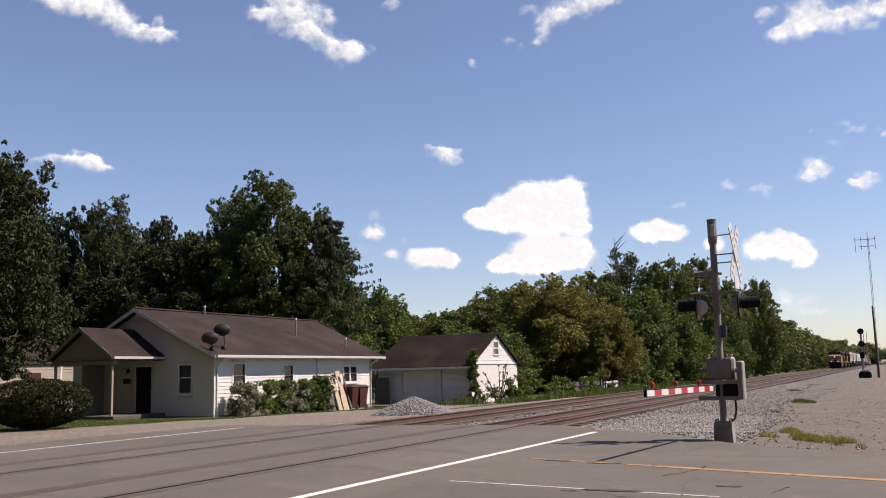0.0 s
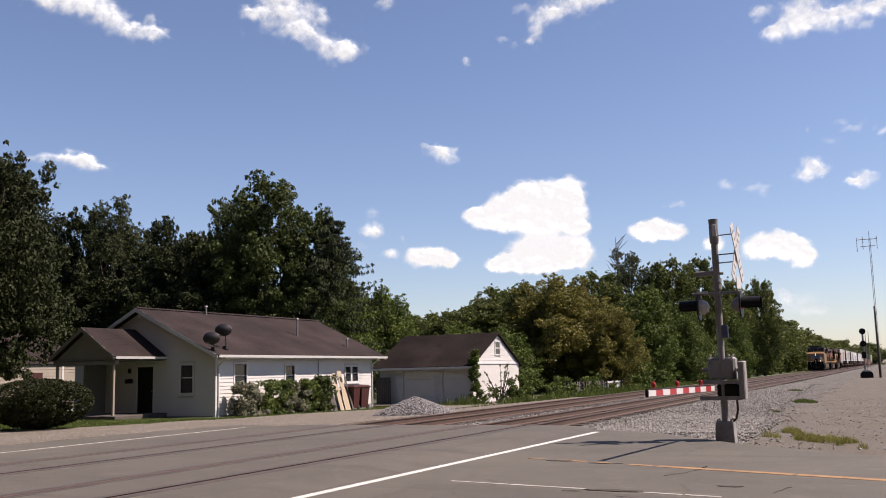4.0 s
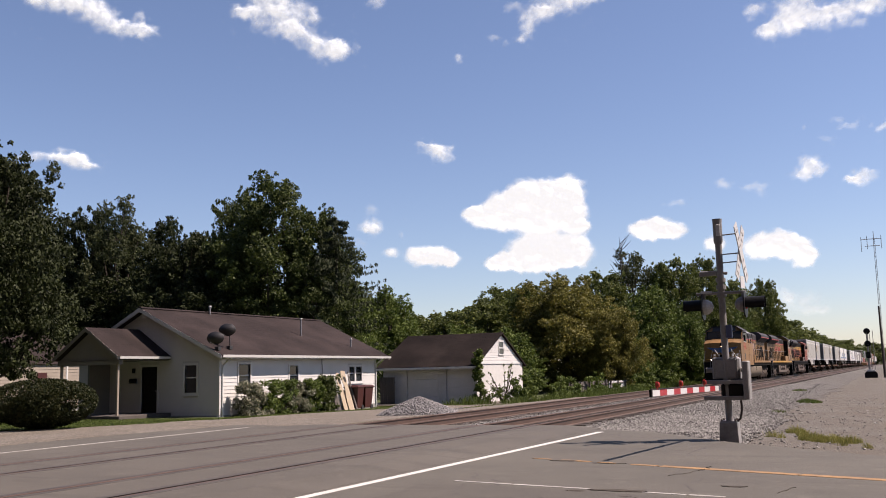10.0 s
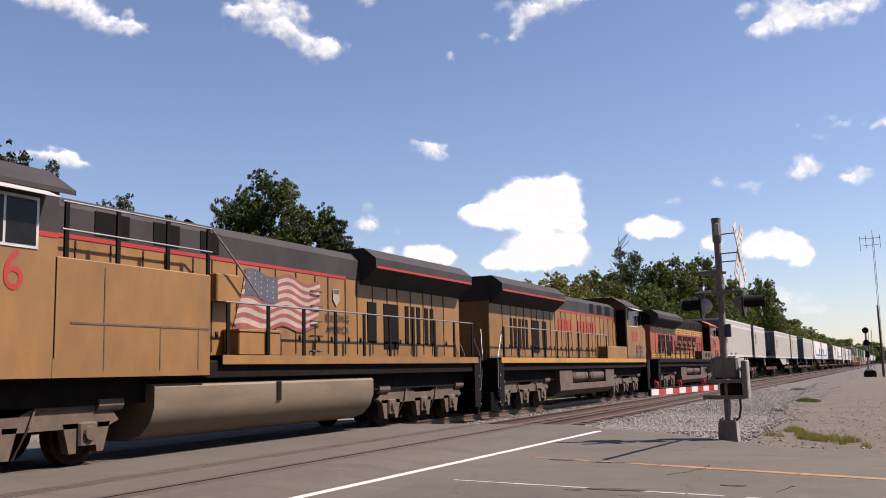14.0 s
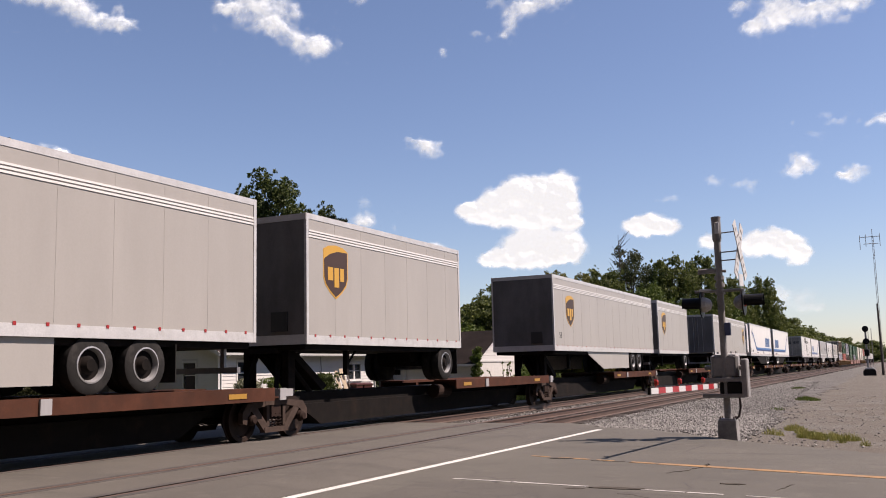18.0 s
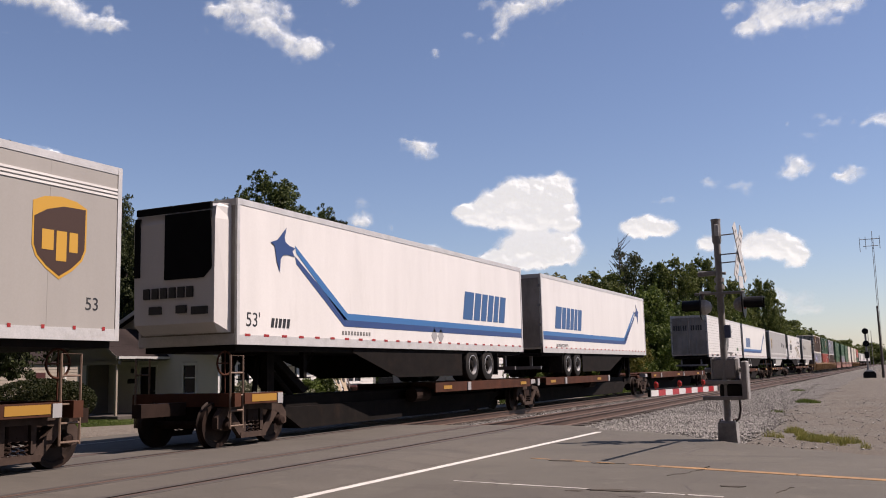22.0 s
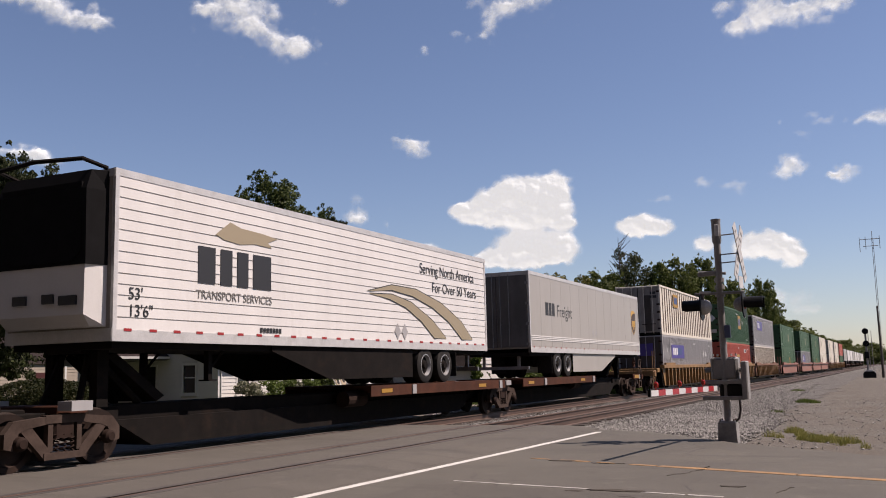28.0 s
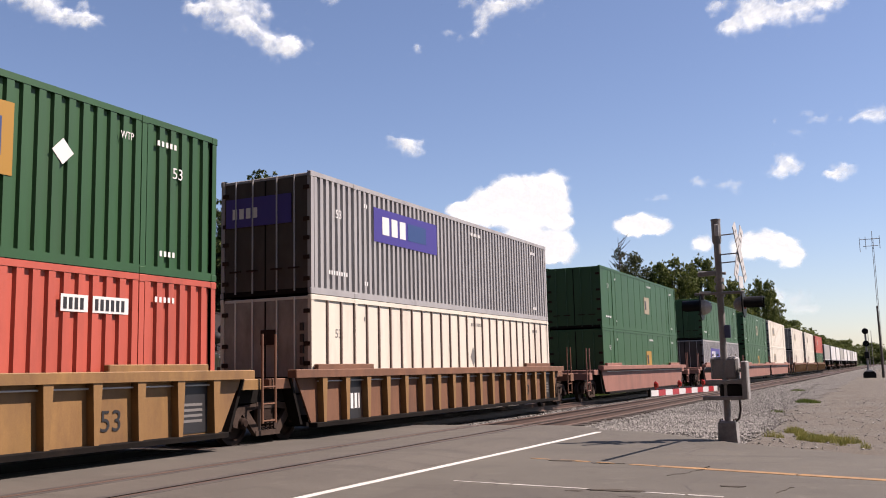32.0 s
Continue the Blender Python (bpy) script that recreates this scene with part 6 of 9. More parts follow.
# ---- the train: everything in it rolls along -y at one speed ----
MOVERS = []          # (thing, place along the train, turn)
M.update(
    trailer_grey_2=surface("faded_grey_panel", (0.40, 0.395, 0.39), 0.45, vary=0.12, scale=0.6, bump=0.05, dirt=(0.30, 0.29, 0.27), dirt_amount=0.4, stretch=(1, 2, 0.4), speck=0.96),
    alu=surface("aluminium_rail", (0.70, 0.70, 0.69), 0.4, 0.2, vary=0.12, scale=3, dirt=(0.4, 0.38, 0.35), dirt_amount=0.3),
    chassis=surface("black_chassis", (0.010, 0.008, 0.007), 0.92, vary=0.4, scale=3, dirt=(0.026, 0.016, 0.011), dirt_amount=0.4, spec=0.12),
    rubber=surface("tyre_rubber", (0.028, 0.027, 0.026), 0.85, vary=0.25, scale=5, dirt=(0.07, 0.065, 0.06), dirt_amount=0.4, spec=0.12),
    # end faces: their shade is put into these colours, along with road grime
    end_white=surface("shaded_grimed_white", (0.42, 0.39, 0.355), 0.6, vary=0.25, scale=1.2, dirt=(0.13, 0.09, 0.065), dirt_amount=0.7, stretch=(1, 1, 0.5), spec=0.12),
    end_grey=surface("shaded_grimed_grey", (0.19, 0.182, 0.175), 0.6, vary=0.25, scale=1.0, dirt=(0.09, 0.085, 0.08), dirt_amount=0.7, stretch=(1, 1, 0.5), spec=0.12),
    # grey container ends, darkened for shade; also the colour of one door stain
    end_box=surface("shaded_stained_grey", (0.11, 0.095, 0.085), 0.75, vary=0.3, scale=1.2, dirt=(0.05, 0.04, 0.033), dirt_amount=0.7, stretch=(1, 1, 0.4), spec=0.12),
    vent_black=surface("vent_black", (0.008, 0.008, 0.009), 0.95, vary=0.3, scale=4, spec=0.12),
    rim=surface("polished_rim", (0.5, 0.5, 0.5), 0.4, 0.5, vary=0.2, scale=5),
    spine=surface("rusty_spine_paint", (0.10, 0.038, 0.022), 0.75, vary=0.35, scale=1.5, dirt=(0.045, 0.025, 0.018), dirt_amount=0.6, spec=0.12),
    truck=surface("dusty_truck_steel", (0.036, 0.021, 0.016), 0.85, vary=0.35, scale=3, dirt=(0.02, 0.013, 0.010), dirt_amount=0.5, spec=0.12),
    well_yellow=surface("dirty_yellow_paint", (0.345, 0.187, 0.057), 0.65, vary=0.3, scale=0.9, dirt=(0.11, 0.048, 0.024), dirt_amount=0.95, stretch=(1, 1.5, 0.5)),
    well_brown=surface("rusty_tan_paint", (0.23, 0.10, 0.048), 0.75, vary=0.3, scale=0.9, dirt=(0.085, 0.038, 0.024), dirt_amount=0.9, stretch=(1, 1.5, 0.5)),
    well_red=surface("faded_red_paint", (0.34, 0.15, 0.11), 0.7, vary=0.2, scale=0.9, dirt=(0.16, 0.09, 0.07), dirt_amount=0.5, stretch=(1, 1.5, 0.5)),
    red_mark=plain("red_reflector", (0.38, 0.02, 0.02), 0.4),
    white_mark=plain("white_vinyl", (0.8, 0.8, 0.78), 0.5),
    dark_mark=plain("dark_vinyl", (0.02, 0.02, 0.022), 0.5),
    grey_mark=plain("grey_vinyl", (0.2, 0.19, 0.18), 0.5),
    tan_mark=plain("tan_vinyl", (0.36, 0.30, 0.2), 0.5),
    blue_mark=plain("blue_vinyl", (0.025, 0.105, 0.27), 0.45),
    sky_mark=plain("bright_blue_vinyl", (0.03, 0.16, 0.40), 0.45),
    navy_mark=plain("navy_vinyl", (0.02, 0.06, 0.2), 0.45),
    brown_mark=plain("brown_vinyl", (0.055, 0.022, 0.009), 0.45),
    gold_mark=plain("gold_vinyl", (0.62, 0.34, 0.04), 0.4),
    purple_mark=plain("purple_vinyl", (0.055, 0.035, 0.26), 0.45),
    yellow_mark=plain("yellow_vinyl", (0.42, 0.22, 0.025), 0.5),
    side_dust=surface("dust_caked_steel", (0.085, 0.060, 0.049), 0.9, vary=0.35, scale=3, dirt=(0.03, 0.02, 0.016), dirt_amount=0.5, spec=0.1),
    dark_wheel=surface("dark_wheel_steel", (0.03, 0.017, 0.012), 0.7, 0.2, vary=0.4, scale=3, dirt=(0.05, 0.026, 0.018), dirt_amount=0.4, spec=0.2),
    ladder_tan=surface("weathered_ladder", (0.20, 0.13, 0.09), 0.7, vary=0.3, scale=4),
    c_green=surface("green_container_paint", (0.017, 0.092, 0.026), 0.5, vary=0.15, scale=0.8, bump=0.05, dirt=(0.03, 0.07, 0.03), dirt_amount=0.3, stretch=(1, 2, 0.4), speck=0.96),
    c_red=surface("red_container_paint", (0.54, 0.10, 0.062), 0.55, vary=0.15, scale=0.8, bump=0.05, dirt=(0.28, 0.06, 0.04), dirt_amount=0.35, stretch=(1, 2, 0.4), speck=0.96),
    c_white=surface("white_container_paint", (0.80, 0.745, 0.63), 0.5, vary=0.08, scale=0.8, bump=0.05, dirt=(0.5, 0.44, 0.37), dirt_amount=0.4, stretch=(1, 2, 0.4), speck=0.96),
    c_grey=surface("grey_container_paint", (0.40, 0.395, 0.395), 0.5, vary=0.12, scale=0.8, bump=0.05, dirt=(0.2, 0.19, 0.19), dirt_amount=0.35, stretch=(1, 2, 0.4), speck=0.96),
    post_rose=surface("dusty_rose_post", (0.22, 0.155, 0.13), 0.6, vary=0.2, scale=2),
    glass=surface("dark_glass", (0.014, 0.013, 0.012), 0.2, vary=0.3, scale=2, bump=0, spec=0.2),
    lamp=plain("lit_headlight", (1.0, 0.6, 0.38), 0.3, glow=7.0),
)
E_IN = 0.006  # how far lettering stands off its panel


def lettering(words, size, y, z, x, material, parent, side=1, shear=0.0, wide=1.0, name="lettering"):
    """Words on a side panel, read from the +x side (side=1) or from the -x side; y is where they begin for the reader."""
    cu = bpy.data.curves.new(name, "FONT")
    cu.body, cu.size, cu.shear, cu.extrude = words, size, shear, 0.002
    ob = bpy.data.objects.new(name, cu)
    scene.collection.objects.link(ob)
    me = bpy.data.meshes.new_from_object(ob.evaluated_get(bpy.context.evaluated_depsgraph_get()))
    bpy.data.objects.remove(ob)
    me.materials.clear()
    m = pose(x * side, y, z, 90, 0, 90 if side > 0 else -90) @ Matrix.Diagonal((wide, 1, 1, 1))
    return part(name, me, material, parent, at=m)


def patch(name, outline, x, material, parent, side=1, thick=0.004, label=""):
    """A flat graphic of outline (y, z) on the panel at x."""
    a, b = sorted((x * side, (x + thick) * side))
    return part(name, Shape().prism(outline, a, b), material, parent, label)


def letter_bars(y, z, h, widths, gap, x, material, parent, side=1, slant=0.0):
    """Lettering that is drawn as plain bars."""
    for w in widths:
        a, b = (y, y + w) if side > 0 else (y - w, y)
        sl = slant * h * side
        patch("lettering_bar", [(a, z), (b, z), (b + sl, z + h), (a + sl, z + h)], x, material, parent, side)
        y += (w + gap) * side


def tyre_pair(parent, y, z, outer, r=0.5):
    """Two wheels side by side at one end of an axle."""
    sg = 1 if outer > 0 else -1
    tyre = shared("tyre", lambda: Shape().wheel(0, 0, 0, [(-0.13, 0.29), (-0.135, 0.44), (-0.11, 0.49), (-0.04, 0.5), (0.04, 0.5), (0.11, 0.49), (0.135, 0.44), (0.13, 0.30), (0.04, 0.26), (0.04, 0.02)], 26).mesh("tyre", True))
    rim = shared("rim", lambda: Shape().wheel(0, 0, 0, [(0.137, 0.31), (0.142, 0.285), (0.10, 0.265), (0.05, 0.25), (0.05, 0.245)], 24, False).mesh("rim", True))
    hub = shared("hub", lambda: Shape().wheel(0, 0, 0, [(0.05, 0.26), (0.0 + 0.052, 0.16), (0.10, 0.13), (0.138, 0.1), (0.139, 0.02)], 20).mesh("hub", True))
    for k, x in enumerate((outer - sg * 0.14, outer - sg * 0.46)):
        w = part("wheel", tyre, M["rubber"], parent, at=(x, y, z, 0, 0, 0 if sg > 0 else 180))
        if k == 0:
            part("rim", rim, M["rim"], w)
            part("hub", hub, M["chassis"], w)


def shield(y, z, w, h, x, parent, side=1):
    """A brown shield with a gold cap and edge."""
    half, h = w * 0.36, h * 0.84
    out = [(-1, 0.40), (-0.6, 0.47), (0, 0.50), (0.6, 0.47), (1, 0.40), (1, -0.12), (0.86, -0.25), (0.5, -0.38), (0, -0.5), (-0.5, -0.38), (-0.86, -0.25), (-1, -0.12)]
    patch("emblem", [(y + a * half, z + b * h) for a, b in out], x, M["gold_mark"], parent, side, label="gold and brown shield emblem")
    inner = [(-0.94, 0.22), (-0.5, 0.32), (0.1, 0.385), (0.94, 0.39), (0.93, -0.11), (0.80, -0.23), (0.46, -0.35), (0, -0.46), (-0.46, -0.35), (-0.80, -0.23), (-0.93, -0.11)]
    patch("emblem_field", [(y + a * half, z + b * h) for a, b in inner], x + 0.004, M["brown_mark"], parent, side)
    for a, b, lo, hi in ((-0.66, -0.24, -0.16, 0.08), (-0.14, 0.24, -0.28, 0.08), (0.34, 0.66, -0.16, 0.08)):
        patch("emblem_bar", [(y + a * half, z + lo * h), (y + b * half, z + lo * h), (y + b * half, z + hi * h), (y + a * half, z + hi * h)], x + 0.008, M["gold_mark"], parent, side)


def build_trailer(s, length, body, label, rear="right", reefer=False, skirt=None, ribs=False, seams=True, far=False, tail=3.1, dark_unit=False, low_lines=False):
    """A highway trailer. y = 0 is its leading end in the train; rear says at which end its wheels and doors are."""
    t = thing("trailer", label, "trailer", group="trailers on the train")
    z0, z1, w = 2.12, 5.12, 1.295
    fy = (lambda q: q) if rear == "right" else (lambda q: length - q)      # distance from the trailer's front
    part("body", Shape().cbox(-w, w, 0.03, length - 0.03, z0 + 0.14, z1 - 0.02, 0.035), M[body], t)
    for side in (-1, 1):
        part("bottom_rail", Shape().box(min(side * (w - 0.05), side * (w + 0.012)), max(side * (w - 0.05), side * (w + 0.012)), 0, length, z0, z0 + 0.2), M["alu"], t)
        part("top_rail", Shape().box(min(side * (w - 0.05), side * (w + 0.01)), max(side * (w - 0.05), side * (w + 0.01)), 0, length, z1 - 0.12, z1 + 0.01), M["alu"], t)
        for y in (0.0, length - 0.09):
            part("corner_post", Shape().box(min(side * (w - 0.07), side * (w + 0.014)), max(side * (w - 0.07), side * (w + 0.014)), y, y + 0.09, z0, z1), M["alu"], t)
    x = w + 0.002
    mark = shared("reflector", lambda: Shape().box(0, 0.006, -0.09, 0.09, -0.025, 0.025).mesh("reflector"))
    tick = shared("tick", lambda: Shape().box(0, 0.006, -0.03, 0.03, -0.03, 0.03).mesh("reflector"))
    n = int(length / 0.62) if not far else 0
    if not far and "grey" in body:
        for zz in (z0 + 0.46, z0 + 0.525, z0 + 0.59) if low_lines else (z1 - 0.54, z1 - 0.475, z1 - 0.41):
            part("side_moulding", Shape().box(w, w + 0.014, 0.1, length - 0.1, zz, zz + 0.038), M["trailer_white"], t, "white side moulding")
    for k in range(n):
        part("reflector", mark if "white" in body else tick, M["red_mark"], t, at=(w + 0.012, 0.35 + k * (length - 0.7) / (n - 1), z0 + 0.25 - 0.05))
    if ribs:
        for k in range(13):
            z = z0 + 0.42 + k * 0.19
            part("side_rib", shared(("rib", length), lambda: Shape().box(0, 0.008, 0.12, length - 0.12, -0.005, 0.005).mesh("side_rib")), M["grey_mark"], t, at=(w, 0, z))
    elif seams:
        k = 1.22
        while k < length - 0.4:
            part("panel_seam", shared("seam", lambda: Shape().box(0, 0.0025, -0.005, 0.005, z0 + 0.2, z1 - 0.12).mesh("panel_seam")), M[body], t, at=(w, k, 0))
            k += 1.22
    # rear doors with locking bars, at the end where the wheels are
    ye, o = (length, 1) if rear == "right" else (0.0, -1)
    for sx in (-1, 1):
        d = part("door", Shape().cbox(min(sx * 0.015, sx * (w - 0.09)), max(sx * 0.015, sx * (w - 0.09)), min(ye - 0.03 * o, ye + 0.02 * o), max(ye - 0.03 * o, ye + 0.02 * o), z0 + 0.2, z1 - 0.15, 0.01), M["end_white" if "white" in body else "end_grey"], t, "rear door darkened for shade and grime")
        for q in (0.16, 0.5) if not far else ():
            part("locking_bar", Shape().tube([(sx * q, ye + 0.045 * o, z0 + 0.12), (sx * q, ye + 0.045 * o, z1 - 0.1)], 0.018, 6), M["grey"], d)
        for q in (0.25, 1.0, 1.75, 2.5) if not far else ():
            part("hinge", Shape().box(min(sx * (w - 0.14), sx * (w - 0.02)), max(sx * (w - 0.14), sx * (w - 0.02)), min(ye, ye + 0.035 * o), max(ye, ye + 0.035 * o), z0 + q, z0 + q + 0.1), M["grey"], d)
    part("header", Shape().box(-w, w, min(ye - 0.04 * o, ye + 0.015 * o), max(ye - 0.04 * o, ye + 0.015 * o), z1 - 0.14, z1), M["alu"], t)
    part("bumper_bar", Shape().box(-1.1, 1.1, ye - 0.3 * o - 0.05, ye - 0.3 * o + 0.05, 1.5, 1.62).box(-0.75, -0.65, ye - 0.3 * o - 0.04, ye - 0.3 * o + 0.04, 1.55, 2.12).box(0.65, 0.75, ye - 0.3 * o - 0.04, ye - 0.3 * o + 0.04, 1.55, 2.12), M["grey"], t)
    # floor frame, tandem axles, landing gear
    part("floor_frame", Shape().box(-1.2, 1.2, 0.1, length - 0.1, 2.0, 2.12), M["chassis"], t)
    two = length > 12
    axles = [length - tail, length - tail - 1.25] if two else [length - 1.0]
    frame_y = sorted((fy(axles[0] + 0.9), fy(axles[-1] - 0.9)))
    part("axle_frame", Shape().box(-0.55, 0.55, frame_y[0], frame_y[1], 1.72, 2.0).box(-0.62, 0.62, frame_y[0] + 0.2, frame_y[1] - 0.2, 1.6, 1.75), M["chassis"], t)
    for q in axles:
        part("axle", Shape().tube([(-0.95, fy(q), 1.68), (0.95, fy(q), 1.68)], 0.065, 8), M["chassis"], t)
        for outer in (-1.27, 1.27):
            tyre_pair(t, fy(q), 1.68, outer)
    for sx in (-1, 1):
        y = fy(axles[0] + 0.75)
        part("mud_flap", Shape().box(min(sx * 0.68, sx * 1.27), max(sx * 0.68, sx * 1.27), y - 0.01, y + 0.01, 1.35, 2.05), M["rubber"], t)
        y = fy(3.0 if two else 2.4)
        part("landing_leg", Shape().box(sx * 0.85 - 0.06, sx * 0.85 + 0.06, y - 0.06, y + 0.06, 1.42, 2.05).box(sx * 0.85 - 0.13, sx * 0.85 + 0.13, y - 0.13, y + 0.13, 1.40, 1.43).tube([(sx * 0.85, y, 1.6), (sx * 0.85, y + (0.5 if rear == "right" else -0.5), 2.05)], 0.03, 6), M["chassis"], t)
    if skirt and two:
        a, b, c = fy(4.6), fy(6.9), fy(axles[-1] - 0.75)
        for sx in (-1, 1):
            patch("side_skirt", [(a, 2.0), (b, 1.36), (c, 1.36), (c, 2.12), (a, 2.12)] if rear == "right" else [(c, 2.12), (c, 1.36), (b, 1.36), (a, 2.0), (a, 2.12)], w - 0.08, M[skirt], t, sx, 0.02)
    yf, o = (0.0, -1) if rear == "right" else (length, 1)
    for za, zb in ((z1 - 0.14, z1), (z0, z0 + 0.22)):
        part("front_rail", Shape().box(-w, w, min(yf, yf + 0.015 * o), max(yf, yf + 0.015 * o), za, zb), M["alu"], t)
    part("front_panel", Shape().cbox(-w + 0.05, w - 0.05, min(yf - 0.03 * o, yf + 0.006 * o), max(yf - 0.03 * o, yf + 0.006 * o), z0 + 0.22, z1 - 0.14, 0.002), M["end_white" if "white" in body else "end_grey"], t, "front panel darkened for shade and grime")
    part("connector_box", Shape().box(0.35, 0.8, min(yf, yf + 0.05 * o), max(yf, yf + 0.05 * o), z0 + 0.3, z0 + 0.75), M["dark_mark"], t)
    if reefer:
        u = part("cooling_unit", Shape().loft([[(-1.16, yf, z), (1.16, yf, z), (a, yf + d * o, z), (-a, yf + d * o, z)] for z, d, a in ((z0 + 0.25, 0.22, 1.0), (z0 + 0.45, 0.40, 1.05), (z0 + 2.55, 0.42, 1.08), (z0 + 2.82, 0.34, 1.05), (z0 + 2.9, 0.2, 1.0))]), M["trailer_white"], t)
        fa, fb = sorted((yf + 0.40 * o, yf + 0.445 * o))
        part("grille", Shape().prism_y([(-0.98 if dark_unit else -0.22, z0 + 2.72), (0.98, z0 + 2.72), (1.0, z0 + 1.55), (0.8, z0 + 1.36), (-0.7 if dark_unit else -0.22, z0 + 1.36)], fa, fb), M["vent_black"], u, "black radiator grille")
        if dark_unit:
            part("unit_cover", Shape().loft([[(-1.17, yf, z), (1.17, yf, z), (a, yf + d * o, z), (-a, yf + d * o, z)] for z, d, a in ((z0 + 1.30, 0.43, 1.10), (z0 + 2.6, 0.45, 1.10), (z0 + 2.95, 0.3, 1.06))]), M["vent_black"], u, "black upper casing")
            part("guard_bar", Shape().tube([(-1.1, yf, z1 + 0.02), (-1.05, yf + 0.5 * o, z1 + 0.1), (0, yf + 0.62 * o, z1 + 0.13), (1.05, yf + 0.5 * o, z1 + 0.1), (1.1, yf, z1 + 0.02)], 0.04, 6), M["chassis"], u)
        else:
            part("edge_panel", Shape().box(-1.04, -0.9, fa, fb + 0.004, z0 + 1.45, z0 + 2.7), M["vent_black"], u)
            part("unit_top", Shape().cbox(-1.0, 1.0, fa - 0.02, fb + 0.02, z0 + 2.76, z0 + 2.9, 0.02), M["vent_black"], u)
            for k in range(6):
                part("lettering_bar", Shape().box(-0.78 + 0.23 * k, -0.62 + 0.23 * k, fa - 0.004, fb + 0.004, z0 + 0.98, z0 + 1.2), M["dark_mark"], u)
        for x0, x1, za in ((-0.62, -0.3, 0.66), (0.1, 0.36, 0.66), (0.5, 0.9, 0.62)):
            part("access_panel", Shape().box(x0, x1, fa - 0.003, fb, z0 + za, z0 + za + 0.16), M["dark_mark"], u)
    MOVERS.append((t, s, 0))
    return t


def swoosh(t, x, flip, L=16.15):
    """The blue stripe along a white trailer that kicks up to a star at one end."""
    q = (lambda y: L - y) if flip else (lambda y: y)
    for dz, m in ((0.0, "navy_mark"), (0.16, "sky_mark")):
        line = [(0.12, 2.62 + dz), (12.0, 2.62 + dz), (14.0, 3.95 + dz * 1.5)]
        top = [(14.05, 4.12 + dz * 1.5), (11.85, 2.78 + dz), (0.12, 2.78 + dz)]
        patch("stripe", [(q(a), b) for a, b in line + top], x, M[m], t, label="blue stripe")
    patch("star", [(q(a), b) for a, b in ((14.5 + 0.58 * (a - 14.5), 4.3 + 0.62 * (b - 4.3)) for a, b in ((15.3, 4.36), (15.02, 4.44), (14.86, 4.5), (14.66, 4.68), (14.3, 4.98), (14.42, 4.62), (14.36, 4.45), (14.1, 4.34), (13.72, 4.3), (13.92, 4.17), (13.78, 3.98), (14.2, 4.02), (14.5, 3.98), (14.68, 3.82), (14.72, 3.35), (14.92, 3.72), (15.0, 4.05), (15.06, 4.26)))], x + 0.008, M["navy_mark"], t, label="dark blue swallow emblem")


X = 1.297


